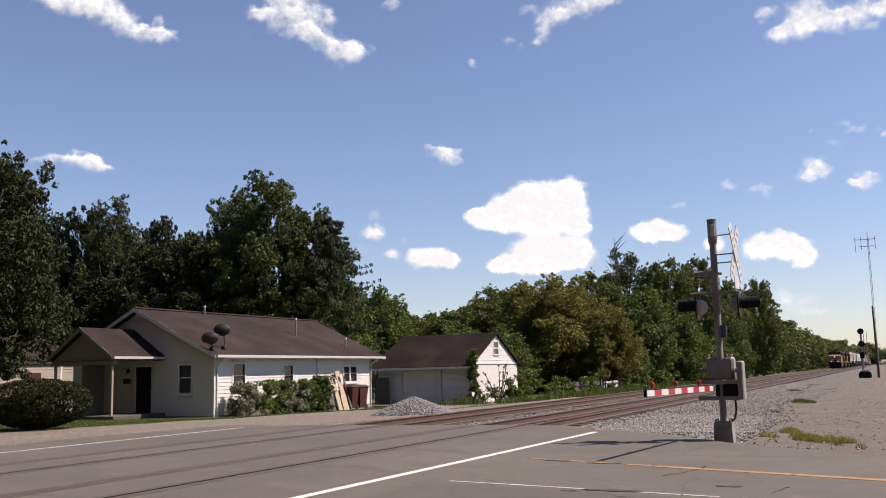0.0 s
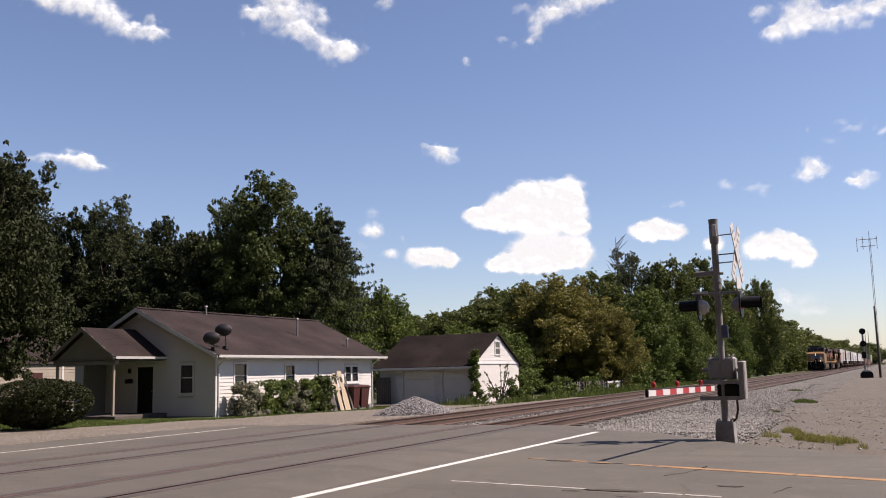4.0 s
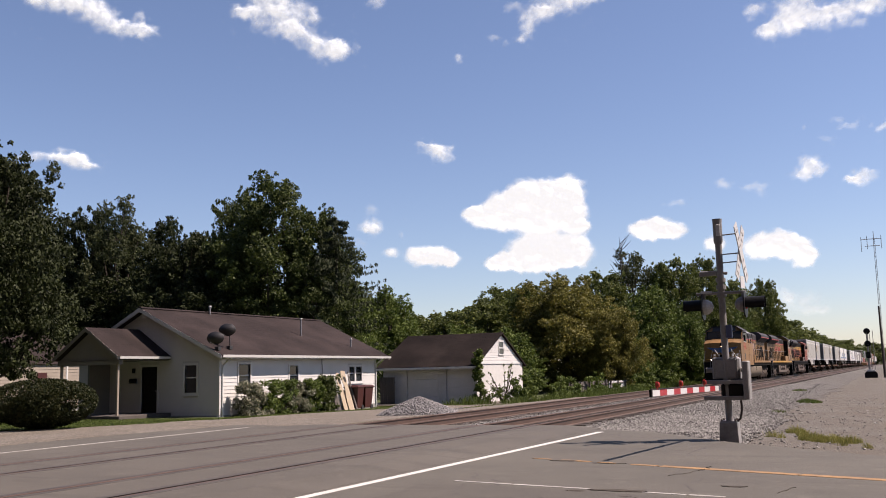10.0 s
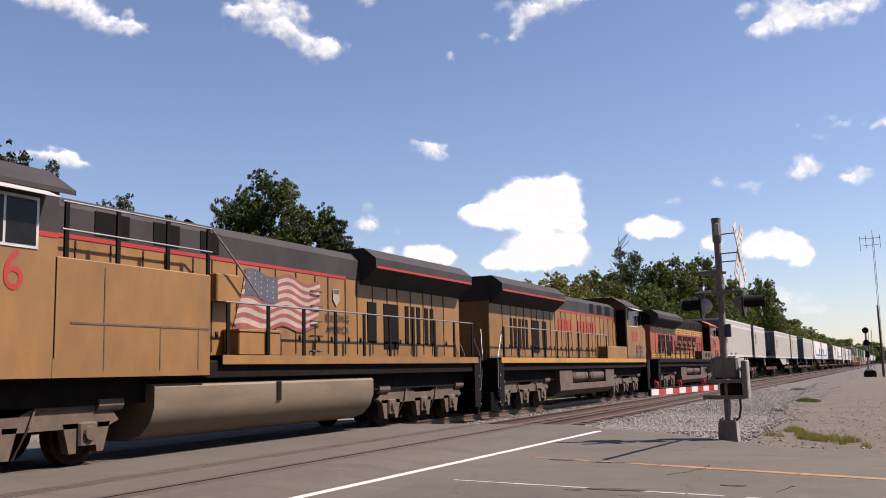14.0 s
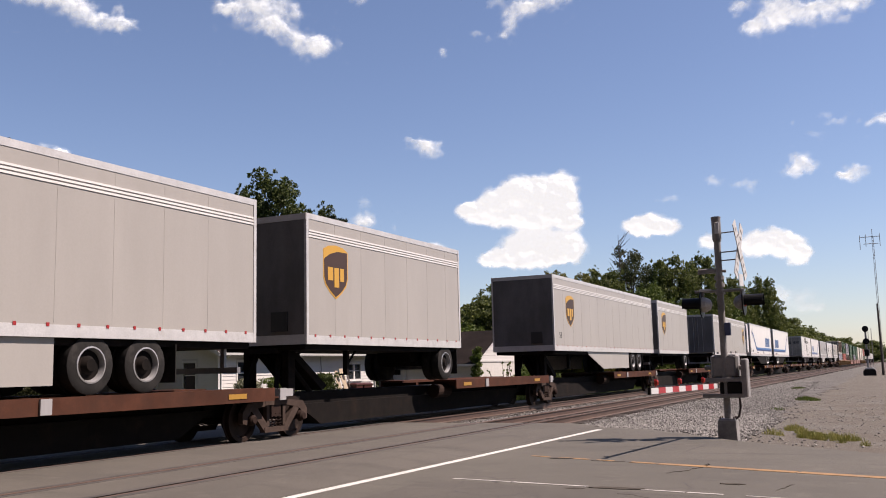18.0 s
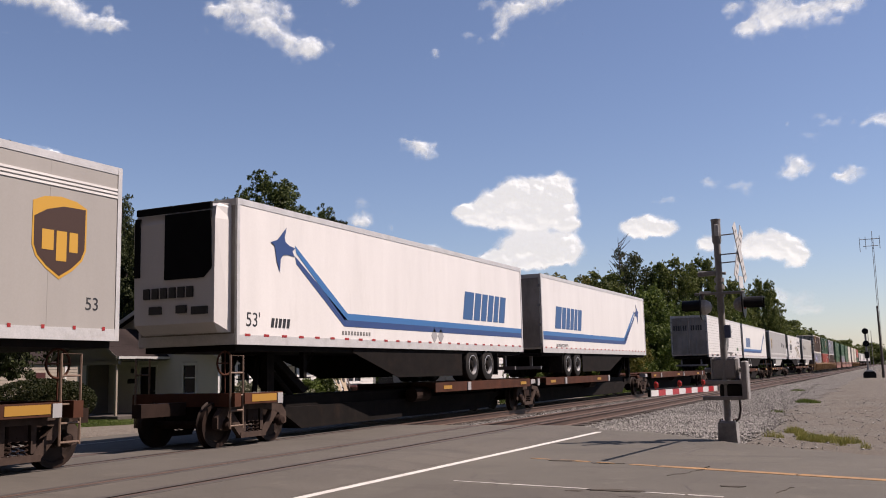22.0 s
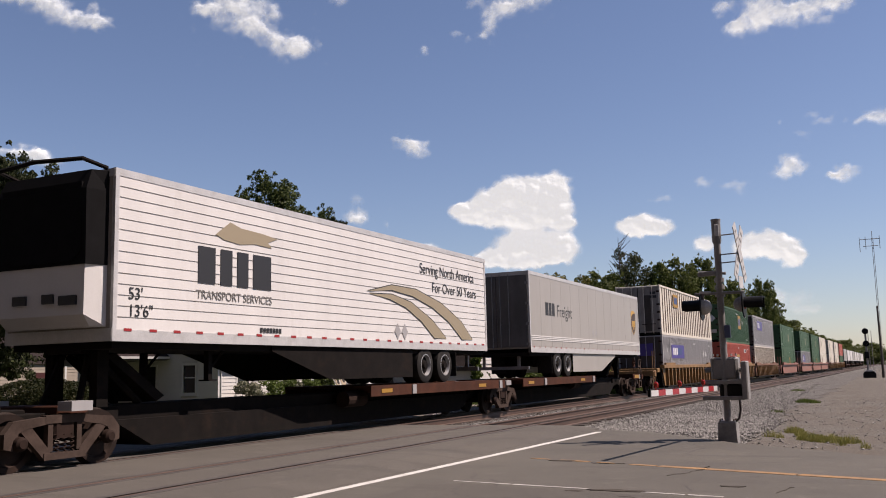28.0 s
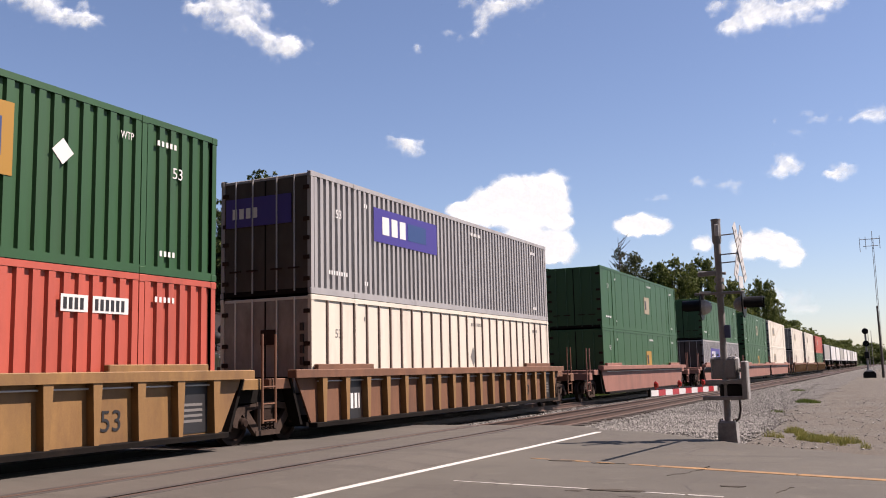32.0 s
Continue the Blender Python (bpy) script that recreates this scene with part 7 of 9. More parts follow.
def build_trailers():
    a = build_trailer(336.1, 16.15, "trailer_grey", "grey highway trailer with brown shield emblem on a spine car", skirt="trailer_grey")
    shield(2.1, 3.75, 1.5, 1.55, X, a)
    lettering("53", 0.34, 0.62, 2.62, X, M["dark_mark"], a)
    b = build_trailer(354.1, 8.3, "trailer_grey", "short grey trailer with brown shield emblem", skirt=None)
    shield(1.25, 3.85, 1.5, 1.55, X, b)
    c = build_trailer(371.15, 16.5, "trailer_grey", "grey highway trailer with brown shield emblem on a spine car", skirt="trailer_grey")
    shield(2.1, 3.75, 1.5, 1.55, X, c)
    lettering("53", 0.34, 0.62, 2.62, X, M["dark_mark"], c)
    d = build_trailer(389.1, 8.3, "trailer_grey", "short grey trailer with brown shield emblem")
    shield(1.55, 3.85, 1.5, 1.55, X, d)
    e = build_trailer(407.1, 16.15, "trailer_grey", "grey highway trailer riding doors first, shield emblem near its front", rear="left")
    shield(14.85, 3.75, 1.5, 1.6, X, e)
    lettering("53", 0.3, 15.4, 2.62, X, M["dark_mark"], e)
    f = build_trailer(426.42, 16.1, "trailer_white", "white refrigerated trailer with blue stripe and cooling unit", reefer=True, skirt="chassis", seams=False)
    swoosh(f, X, True, 16.1)
    letter_bars(11.0, 3.08, 0.88, (0.72, 0.48, 0.44, 0.42, 0.38, 0.5), 0.09, X, M["blue_mark"], f, slant=0.24)
    lettering("53'", 0.42, 0.3, 2.5, X, M["dark_mark"], f)
    letter_bars(1.15, 2.5, 0.2, (0.1, 0.07, 0.1, 0.1, 0.1), 0.05, X, M["dark_mark"], f, slant=0.2)
    letter_bars(4.0, 2.42, 0.09, [0.08] * 10, 0.06, X, M["grey_mark"], f)
    for q in (9.0, 9.42):
        patch("warning_diamond", [(q, 2.3), (q + 0.2, 2.52), (q, 2.74), (q - 0.2, 2.52)], X, M["c_grey"], f)
    g = build_trailer(444.6, 16.15, "trailer_white", "white trailer with blue stripe riding doors first", rear="left", skirt="chassis", seams=False)
    swoosh(g, X, False)
    letter_bars(1.5, 3.08, 0.88, (0.72, 0.48, 0.44, 0.42, 0.38, 0.5), 0.09, X, M["blue_mark"], g, slant=0.24)
    lettering("AIR RIDE EQUIPPED", 0.17, 1.6, 2.36, X, M["dark_mark"], g)
    h = build_trailer(479.4, 16.15, "trailer_white", "white ribbed trailer with dark shield emblem riding doors first", rear="left", skirt="chassis", ribs=True, tail=3.9)
    XR = X + 0.008
    letter_bars(5.3, 4.15, 0.8, (0.32, 0.32, 0.14, 0.5, 0.32), 0.08, XR, M["dark_mark"], h, slant=0.15)
    lettering("INTERMODAL", 0.58, 7.55, 4.15, XR, M["dark_mark"], h)
    patch("emblem", [(7.65, 3.85), (8.5, 3.98), (9.35, 3.85), (9.25, 3.1), (8.5, 2.6), (7.75, 3.1)], XR, M["dark_mark"], h)
    patch("emblem_field", [(7.85, 3.72), (8.5, 3.82), (9.15, 3.72), (9.05, 3.14), (8.5, 2.78), (7.95, 3.14)], XR + 0.004, M["c_grey"], h)
    patch("emblem_bar", [(8.2, 3.72), (8.8, 3.72), (8.68, 2.96), (8.32, 2.96)], XR + 0.008, M["dark_mark"], h)
    letter_bars(8.1, 2.42, 0.14, [0.1] * 18, 0.07, XR, M["grey_mark"], h)
    patch("sticker", [(13.3, 2.9), (13.7, 2.98), (14.2, 2.9), (14.2, 2.72), (13.7, 2.66), (13.3, 2.72)], XR, M["c_green"], h)
    for sx, n in ((-1, 6), (1, 5)):
        for q in range(n):
            xa = -1.1 + 0.17 * q if sx < 0 else 0.12 + 0.17 * q
            part("lettering_bar", Shape().box(xa, xa + 0.12, -0.026, -0.02, 4.05, 4.42), M["dark_mark"], h)
    i = build_trailer(496.7, 16.15, "trailer_white", "white trailer with blue stripe riding doors first", rear="left", skirt="chassis", seams=False)
    swoosh(i, X, False)
    letter_bars(1.75, 3.1, 0.82, (0.5, 0.34, 0.34, 0.32, 0.3, 0.36), 0.1, X, M["blue_mark"], i, slant=0.18)
    j = build_trailer(516.3, 16.15, "trailer_grey_2", "faded grey trailer riding on a spine car", rear="left", skirt="trailer_grey", low_lines=True)
    shield(1.7, 3.75, 1.2, 1.4, X, j)
    lettering("Freight", 0.6, 12.6, 3.5, X, M["dark_mark"], j)
    letter_bars(11.2, 3.5, 0.45, (0.3, 0.25, 0.25), 0.1, X, M["dark_mark"], j)
    k = build_trailer(535.3, 16.15, "trailer_white", "white ribbed refrigerated trailer with grey lettering and tan swoosh", reefer=True, skirt="chassis", ribs=True, dark_unit=True)
    letter_bars(2.15, 3.28, 0.72, (0.5, 0.36, 0.36, 0.62), 0.16, XR, M["dark_mark"], k)
    letter_bars(4.1, 2.38, 0.1, [0.08] * 7, 0.03, XR, M["dark_mark"], k)
    for q in (10.1, 10.5):
        patch("warning_diamond", [(q, 2.36), (q + 0.17, 2.58), (q, 2.8), (q - 0.17, 2.58)], XR, M["c_grey"], k)
    patch("wing_emblem", [(2.65, 4.28), (3.1, 4.58), (3.45, 4.5), (4.2, 4.47), (4.7, 4.42), (4.35, 4.3), (4.5, 4.2), (3.9, 4.22), (3.4, 4.16), (2.9, 4.2)], XR, M["tan_mark"], k)
    lettering("TRANSPORT SERVICES", 0.24, 2.1, 2.98, XR, M["grey_mark"], k)
    lettering("Serving North America", 0.42, 11.45, 4.28, XR, M["dark_mark"], k, wide=0.95)
    lettering("For Over 50 Years", 0.42, 12.2, 3.78, XR, M["dark_mark"], k, wide=0.98)
    for band in ([(8.5, 3.55), (9.8, 3.80), (11.2, 3.78), (12.8, 3.48), (14.2, 2.98), (15.0, 2.45), (14.2, 2.45), (13.3, 2.95), (12.2, 3.33), (11.0, 3.58), (9.8, 3.67)],
                 [(8.6, 3.5), (9.8, 3.55), (10.9, 3.40), (12.2, 2.95), (13.1, 2.45), (12.3, 2.45), (11.5, 2.9), (10.6, 3.24), (9.7, 3.42)]):
        for thick, m, grow in ((0.003, "dark_mark", 0.025), (0.006, "tan_mark", 0.0)):
            patch("tan_swoosh", [(a, b + grow * (1 if i < len(band) / 2 else -1)) for i, (a, b) in enumerate(band)], XR, M[m], k, thick=thick)
    lettering("53'", 0.3, 0.35, 2.86, XR, M["dark_mark"], k)
    lettering("13'6\"", 0.3, 0.35, 2.56, XR, M["dark_mark"], k)
    m = build_trailer(555.5, 16.15, "trailer_grey", "grey freight trailer riding doors first with shield emblem", rear="left", skirt="trailer_grey", low_lines=True)
    shield(15.1, 3.75, 1.2, 1.5, X, m)
    letter_bars(1.75, 3.55, 0.5, (0.34, 0.28, 0.3), 0.08, X, M["dark_mark"], m)
    for q in (7.95, 8.4):
        patch("warning_diamond", [(q, 2.87), (q + 0.17, 3.06), (q, 3.25), (q - 0.17, 3.06)], X, M["c_grey"], m)
    lettering("Freight", 0.68, 3.1, 3.55, X, M["dark_mark"], m)
    s = 789.5
    for n in range(9):
        build_trailer(s, 16.15, "trailer_white" if n % 3 else "trailer_grey", "far pale highway trailer on a spine car", rear="left" if n % 2 else "right", seams=False, far=True)
        s += 18.3 if n % 4 else 20.5


build_trailers()


def build_truck(parent, y, x0=0.0):
    """A two-axle freight truck under a car, its frame carrying wheels and springs."""
    def bolster():
        return Shape().cbox(-1.05, 1.05, -0.2, 0.2, 0.5, 0.78, 0.03).tube([(-0.95, -0.89, 0.46), (0.95, -0.89, 0.46)], 0.08, 8).tube([(-0.95, 0.89, 0.46), (0.95, 0.89, 0.46)], 0.08, 8).mesh("truck")

    def side_frame():
        s = Shape()
        for q in (-1, 1):
            s.prism([(0.3 * q, 0.86), (1.0 * q, 0.80), (1.16 * q, 0.62), (1.16 * q, 0.40), (1.0 * q, 0.36), (0.9 * q, 0.62), (0.74 * q, 0.68), (0.3 * q, 0.74)][::q], -0.06, 0.06)
            s.prism([(0.88 * q, 0.66), (0.42 * q, 0.20), (0.26 * q, 0.20), (0.30 * q, 0.32), (0.66 * q, 0.70)][::q], -0.055, 0.055)
            s.prism([(0.24 * q, 0.30), (0.34 * q, 0.30), (0.34 * q, 0.76), (0.24 * q, 0.76)][::q], -0.05, 0.05)
        s.prism([(-0.4, 0.74), (0.4, 0.74), (0.4, 0.87), (-0.4, 0.87)], -0.065, 0.065)
        s.prism([(-0.42, 0.17), (0.42, 0.17), (0.42, 0.28), (-0.42, 0.28)], -0.07, 0.07)
        return s.mesh("side_frame")

    def wheel():
        return Shape().wheel(0, 0, 0, [(0.0, 0.02), (0.0, 0.1), (-0.03, 0.13), (-0.02, 0.33), (0.03, 0.36), (0.03, 0.455), (-0.07, 0.46), (-0.1, 0.49), (-0.11, 0.36), (-0.07, 0.14), (-0.08, 0.02)], 28).mesh("wheel", True)

    tr = part("truck", shared("truck", bolster), M["truck"], parent, at=(x0, y, 0.06), label="dusty steel freight truck")
    for sx in (-1, 1):
        part("side_frame", shared("side_frame", side_frame), M["side_dust"], tr, at=(sx * 1.0, 0, 0))
        for q in (-0.89, 0.89):
            part("wheel", shared("wheel", wheel), M["dark_wheel"], tr, at=(sx * 0.81, q, 0.46, 0, 0, 0 if sx > 0 else 180))
            part("bearing_cap", shared("cap", lambda: Shape().wheel(0, 0, 0, [(0, 0.12), (0.09, 0.11), (0.13, 0.07), (0.13, 0.01)], 12).mesh("bearing_cap", True)), M["truck"], tr, at=(sx * 1.04, q, 0.46, 0, 0, 0 if sx > 0 else 180))
        for q in (-0.15, 0.0, 0.15):
            part("spring", shared("spring", lambda: Shape().tube([(0.055 * math.cos(k * 0.8), 0.055 * math.sin(k * 0.8), 0.28 + k * 0.009) for k in range(32)], 0.014, 5).mesh("spring")), M["truck"], tr, at=(sx * 1.0, q, 0))
    return tr


def build_spine(a, b, hitch, first, last, empty=False):
    """One platform of a spine car between the trucks at a and b; hitch: at which end the trailer's kingpin is held."""
    n = b - a
    t = thing("spine_car", "rusty red-brown articulated spine car platform", "rail car", group="spine cars of the train")
    part("centre_sill", Shape().cbox(-0.42, 0.42, 0.25, n - 0.25, 0.72, 1.02, 0.02).prism([(1.5, 0.75), (2.5, 0.24), (n - 2.5, 0.24), (n - 1.5, 0.75)], -0.55, 0.55).cbox(-0.5, 0.5, -0.9 if first else 0.0, 1.7, 0.62, 0.95, 0.02).cbox(-0.5, 0.5, n - 1.7, n + 0.9 if last else n, 0.62, 0.95, 0.02), M["chassis"], t)
    build_truck(t, 0.0)
    if last:
        build_truck(t, n)
    runs = [(0.9, n - 0.9)] if empty else ([(n * 0.50, n - 0.4)] if hitch == "left" else [(1.3, n * 0.58)])
    for r0, r1 in runs:
        for sx in (-1, 1):
            xa, xb = sorted((sx * 0.55, sx * 1.3))
            rw = part("runway", Shape().box(xa, xb, r0, r1, 1.1, 1.17), M["spine"], t)
            xa, xb = sorted((sx * 1.27, sx * 1.31))
            part("side_sill", Shape().box(xa, xb, r0, r1, 0.9, 1.175), M["spine"], rw)
            y = r0 + 0.8
            while y < r1 - 0.5:
                part("yellow_reflector", shared("yref", lambda: Shape().box(-0.003, 0.006, -0.28, 0.28, -0.05, 0.05).mesh("yellow_reflector")), M["yellow_mark"], rw, at=(sx * 1.315, y, 1.03))
                part("stake_pocket", shared("pocket", lambda: Shape().box(-0.02, 0.02, -0.11, 0.11, -0.13, 0.12).mesh("stake_pocket")), M["c_grey"], rw, at=(sx * 1.325, y + 1.5, 1.04))
                y += 6.2
            y = r0 + 0.5
            while y < r1:
                part("bracket", Shape().prism([(y - 0.08, 1.1), (y + 0.08, 1.1), (y + 0.08, 0.98), (y - 0.08, 0.98)], min(sx * 0.28, sx * 1.28), max(sx * 0.28, sx * 1.28)), M["spine"], rw)
                y += 2.6
    if not empty:
        h = 1.15 if hitch == "left" else n - 1.15
        o = 1 if hitch == "left" else -1
        st = Shape()
        for sx in (-0.3, 0.3):
            st.tube([(sx * 1.5, h - 0.35 * o, 1.0), (sx, h, 2.0)], 0.06, 6).tube([(sx, h + 1.25 * o, 1.02), (sx, h + 0.1 * o, 1.9)], 0.07, 6)
        st.cbox(-0.45, 0.45, h - 0.35, h + 0.35, 1.94, 2.06, 0.03)
        for sx in (-0.55, 0.55):
            st.box(sx - 0.09, sx + 0.09, h - 0.12, h + 0.14, 1.0, 2.02)
        st.prism([(h + 0.2 * o, 1.9), (h + 0.45 * o, 1.95), (h + 1.7 * o, 1.15), (h + 1.5 * o, 1.05)], -0.5, 0.5)
        part("hitch_stand", st, M["chassis"], t, "black trailer hitch stand")
    part("end_platform", Shape().cbox(-0.75, 0.75, -0.7 if first else 0.1, 0.75, 0.93, 1.06, 0.02), M["spine"], t)
    part("air_tank", Shape().tube([(0.75, n * 0.5 - 0.45, 0.85), (0.75, n * 0.5 + 0.45, 0.85)], 0.2, 14), M["truck"], t)
    for sx in (-1, 1):
        y = 0.2
        part("step_plate", Shape().box(sx * 1.0 - 0.12, sx * 1.0 + 0.2, y - 0.22, y + 0.22, 0.98, 1.14), M["c_grey"], t)
    for end, on in ((-1.0, first), (n + 1.0, last)):
        if on:
            o = -1 if end < 0 else 1
            part("coupler", Shape().box(-0.12, 0.12, min(end, end + 1.25 * o), max(end, end + 1.25 * o), 0.72, 0.98), M["truck"], t)
            part("end_beam", Shape().box(-1.35, 1.35, end - 0.12 * o - 0.1, end - 0.12 * o + 0.1, 0.88, 1.15), M["spine"], t)
            for sx in (-1.25, 1.25):
                lad = Shape().tube([(sx, end - 0.4 * o, 0.45), (sx, end - 0.4 * o, 1.9), (sx, end, 1.9), (sx, end, 0.45)], 0.022, 6)
                for z in (0.5, 0.8):
                    lad.tube([(sx, end - 0.4 * o, z), (sx, end, z)], 0.02, 5)
                lad.tube([(sx, end - 0.4 * o, 1.1), (sx, end, 1.1)], 0.02, 5).tube([(sx, end - 0.4 * o, 1.55), (sx, end, 1.55)], 0.02, 5)
                part("ladder", lad, M["ladder_tan"], t)
                yy = end - 1.05 * o
                sg = 1 if sx > 0 else -1
                part("end_sill", Shape().box(min(sg * 1.2, sg * 1.3), max(sg * 1.2, sg * 1.3), yy - 0.65, yy + 0.65, 0.92, 1.14), M["spine"], t)
                part("yellow_reflector", Shape().box(min(sg * 1.3, sg * 1.308), max(sg * 1.3, sg * 1.308), yy - 0.42, yy + 0.42, 0.96, 1.11), M["yellow_mark"], t)
                part("grey_plate", Shape().box(min(sg * 1.3, sg * 1.32), max(sg * 1.3, sg * 1.32), yy + 0.45, yy + 0.63, 0.9, 1.12), M["c_grey"], t)
            ring = [(0.95, end - 0.2 * o + 0.24 * math.cos(a), 1.75 + 0.24 * math.sin(a)) for a in (2 * math.pi * k / 16 for k in range(17))]
            part("brake_wheel", Shape().tube(ring, 0.022, 6).tube([(0.95, end - 0.2 * o - 0.24, 1.75), (0.95, end - 0.2 * o + 0.24, 1.75)], 0.016, 5).tube([(0.95, end - 0.2 * o, 1.1), (0.95, end - 0.2 * o, 1.99)], 0.016, 5), M["spine"], t, "round brake wheel on its staff")
    MOVERS.append((t, a, 0))


SPINES = (([336.0, 353.3, 370.7, 388.3, 405.9, 421.5], ("left", "left", "left", "left", "right")),
          ([427.3, 443.5, 460.8, 478.3, 495.8, 511.9], ("left", "right", None, "right", "right")),
          ([517.6, 534.6, 553.3, 570.8], ("right", "left", "right")),
          ([788.5, 807, 825.5, 844, 862.5, 881, 899.5, 918, 936.5, 955], ("left", "right") * 4 + ("left",)))


def build_spines():
    for stops, holds in SPINES:
        for k, h in enumerate(holds):
            build_spine(stops[k], stops[k + 1], h, k == 0, k == len(holds) - 1, empty=h is None)


build_spines()


def build_container(name, label, s, z, paint, style="corrugated", pitch=0.285):
    """A 53 foot box with real corrugations, posts, rails, doors and corner castings."""
    L, H, w = 16.15, 2.88, 1.295
    t = thing(name, label, "container", group="containers on the train")

    def sides():
        sh = Shape()
        for sx in (-1, 1):
            if style == "corrugated":
                pts, y = [], 0.16
                while y < L - 0.16:
                    for q, d in ((0.0, 0.0), (0.46, 0.0), (0.55, 0.06), (0.90, 0.06)):
                        pts.append((y + q * pitch, d))
                    y += pitch
                pts.append((L - 0.12, 0.0))
            elif style == "smooth":
                pts, y = [], 0.12
                while y < L - 0.2:
                    pts += [(y, 0.012), (y + 1.18, 0.012), (y + 1.19, 0.0), (y + 1.21, 0.0)]
                    y += 1.22
                pts = [q for q in pts if q[0] < L - 0.13] + [(L - 0.12, 0.012)]
            else:
                pts, y = [], 0.12
                while y < L - 0.15:
                    pts += [(y, 0.03), (y + 0.55, 0.03), (y + 0.56, 0.03), (y + 0.60, 0.03)]
                    y += 0.61
                pts = [q for q in pts if q[0] < L - 0.13] + [(L - 0.12, 0.0)]
            rings = [[(sx * (w - d), y, zz) for y, d in pts] for zz in (0.12, H - 0.1)]
            sh.loft(rings, caps=False, closed=False)
        return sh.mesh("side_wall")

    part("side_wall", shared(("sides", style, pitch), sides).copy(), M[paint], t)
    part("roof", Shape().cbox(-w + 0.03, w - 0.03, 0.02, L - 0.02, H - 0.1, H - 0.03, 0.02), M[paint], t)
    part("floor", Shape().box(-w + 0.05, w - 0.05, 0.02, L - 0.02, 0.03, 0.14), M["chassis"], t)
    for y0, y1, nm in ((0.02, 0.07, "door_end"), (L - 0.07, L - 0.02, "front_end")):
        # white and grey boxes get end colours darkened for the shade there
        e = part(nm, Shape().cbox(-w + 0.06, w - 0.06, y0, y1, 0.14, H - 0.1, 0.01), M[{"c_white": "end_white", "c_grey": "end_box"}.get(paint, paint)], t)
        if y0 < 1:
            for q in (-0.85, -0.35, 0.35, 0.85):
                part("locking_bar", Shape().tube([(q, -0.02, 0.08), (q, -0.02, H - 0.05)], 0.02, 6), M[paint], e)
            for sx in (-1, 1):
                for zz in (0.35, 0.85, 1.3, 1.75, 2.5):
                    part("hinge", shared("box_hinge", lambda: Shape().cbox(-0.09, 0.09, -0.03, 0.0, -0.05, 0.05, 0.008).mesh("hinge")), M["rust" if paint == "c_white" else paint], e, at=(sx * (w - 0.12), 0.02, zz))
            for q in (-0.85, -0.35, 0.35, 0.85):
                part("bar_handle", shared("bar_handle", lambda: Shape().box(-0.16, 0.16, -0.05, -0.02, -0.02, 0.02).mesh("bar_handle")), M["rust" if paint == "c_white" else paint], e, at=(q, 0.0, 0.62))
            part("door_gap", Shape().box(-0.02, 0.02, 0.012, 0.025, 0.15, H - 0.12), M["chassis"], e)
    for sx in (-1, 1):
        xa, xb = sorted((sx * (w - 0.09), sx * (w + 0.008)))
        part("top_rail", Shape().box(xa, xb, 0, L, H - 0.11, H), M[paint], t)
        part("bottom_rail", Shape().box(xa, xb, 0, L, 0.0, 0.15), M[paint], t)
        for y in (0.0, 1.92, L - 2.04, L - 0.12):
            part("post", Shape().box(xa, xb + 0.004 * (sx > 0), y, y + 0.12, 0.0, H), M[paint], t)
            for zz in (0.0, H - 0.13):
                part("corner_casting", shared(("casting", paint), lambda: Shape().cbox(-0.05, 0.05, 0, 0.17, 0, 0.13, 0.015).mesh("corner_casting")), M[paint], t, at=(sx * (w - 0.03), y - 0.02, zz))
    if style == "posts":
        for k in range(1, 26):
            part("side_post", shared("side_post", lambda: Shape().box(-0.045, 0.012, -0.026, 0.026, 0.15, H - 0.11).mesh("side_post")), M["post_rose"], t, at=(w, 0.09 + k * 0.61, 0))
    MOVERS.append((t, s, 0, z))
    return t


def label_panel(t, y0, y1, z0, z1, ground, bars, ink, x=None):
    x = x or 1.30
    patch("sign_panel", [(y0, z0), (y1, z0), (y1, z1), (y0, z1)], x, M[ground], t)
    h = z1 - z0
    y = y0 + 0.12 * (y1 - y0)
    for wd, m in bars:
        patch("lettering_bar", [(y, z0 + 0.25 * h), (y + wd * (y1 - y0), z0 + 0.25 * h), (y + wd * (y1 - y0), z0 + 0.78 * h), (y, z0 + 0.78 * h)], x + 0.005, M[m or ink], t)
        y += (wd + 0.035) * (y1 - y0)


def small_marks(t, ink, seed, x=1.30):
    rng = random.Random(seed)
    lettering("53", 0.3, 1.05, 1.9, x, M[ink], t)
    for y, z, n in ((0.75, 0.5, 8), (14.5, 2.4, 5), (9.0, 2.45, 8), (14.6, 0.35, 4), (2.4, 0.35, 2), (2.4, 2.35, 2)):
        letter_bars(y, z, 0.10, [0.06] * n, 0.05, x, M[ink], t)


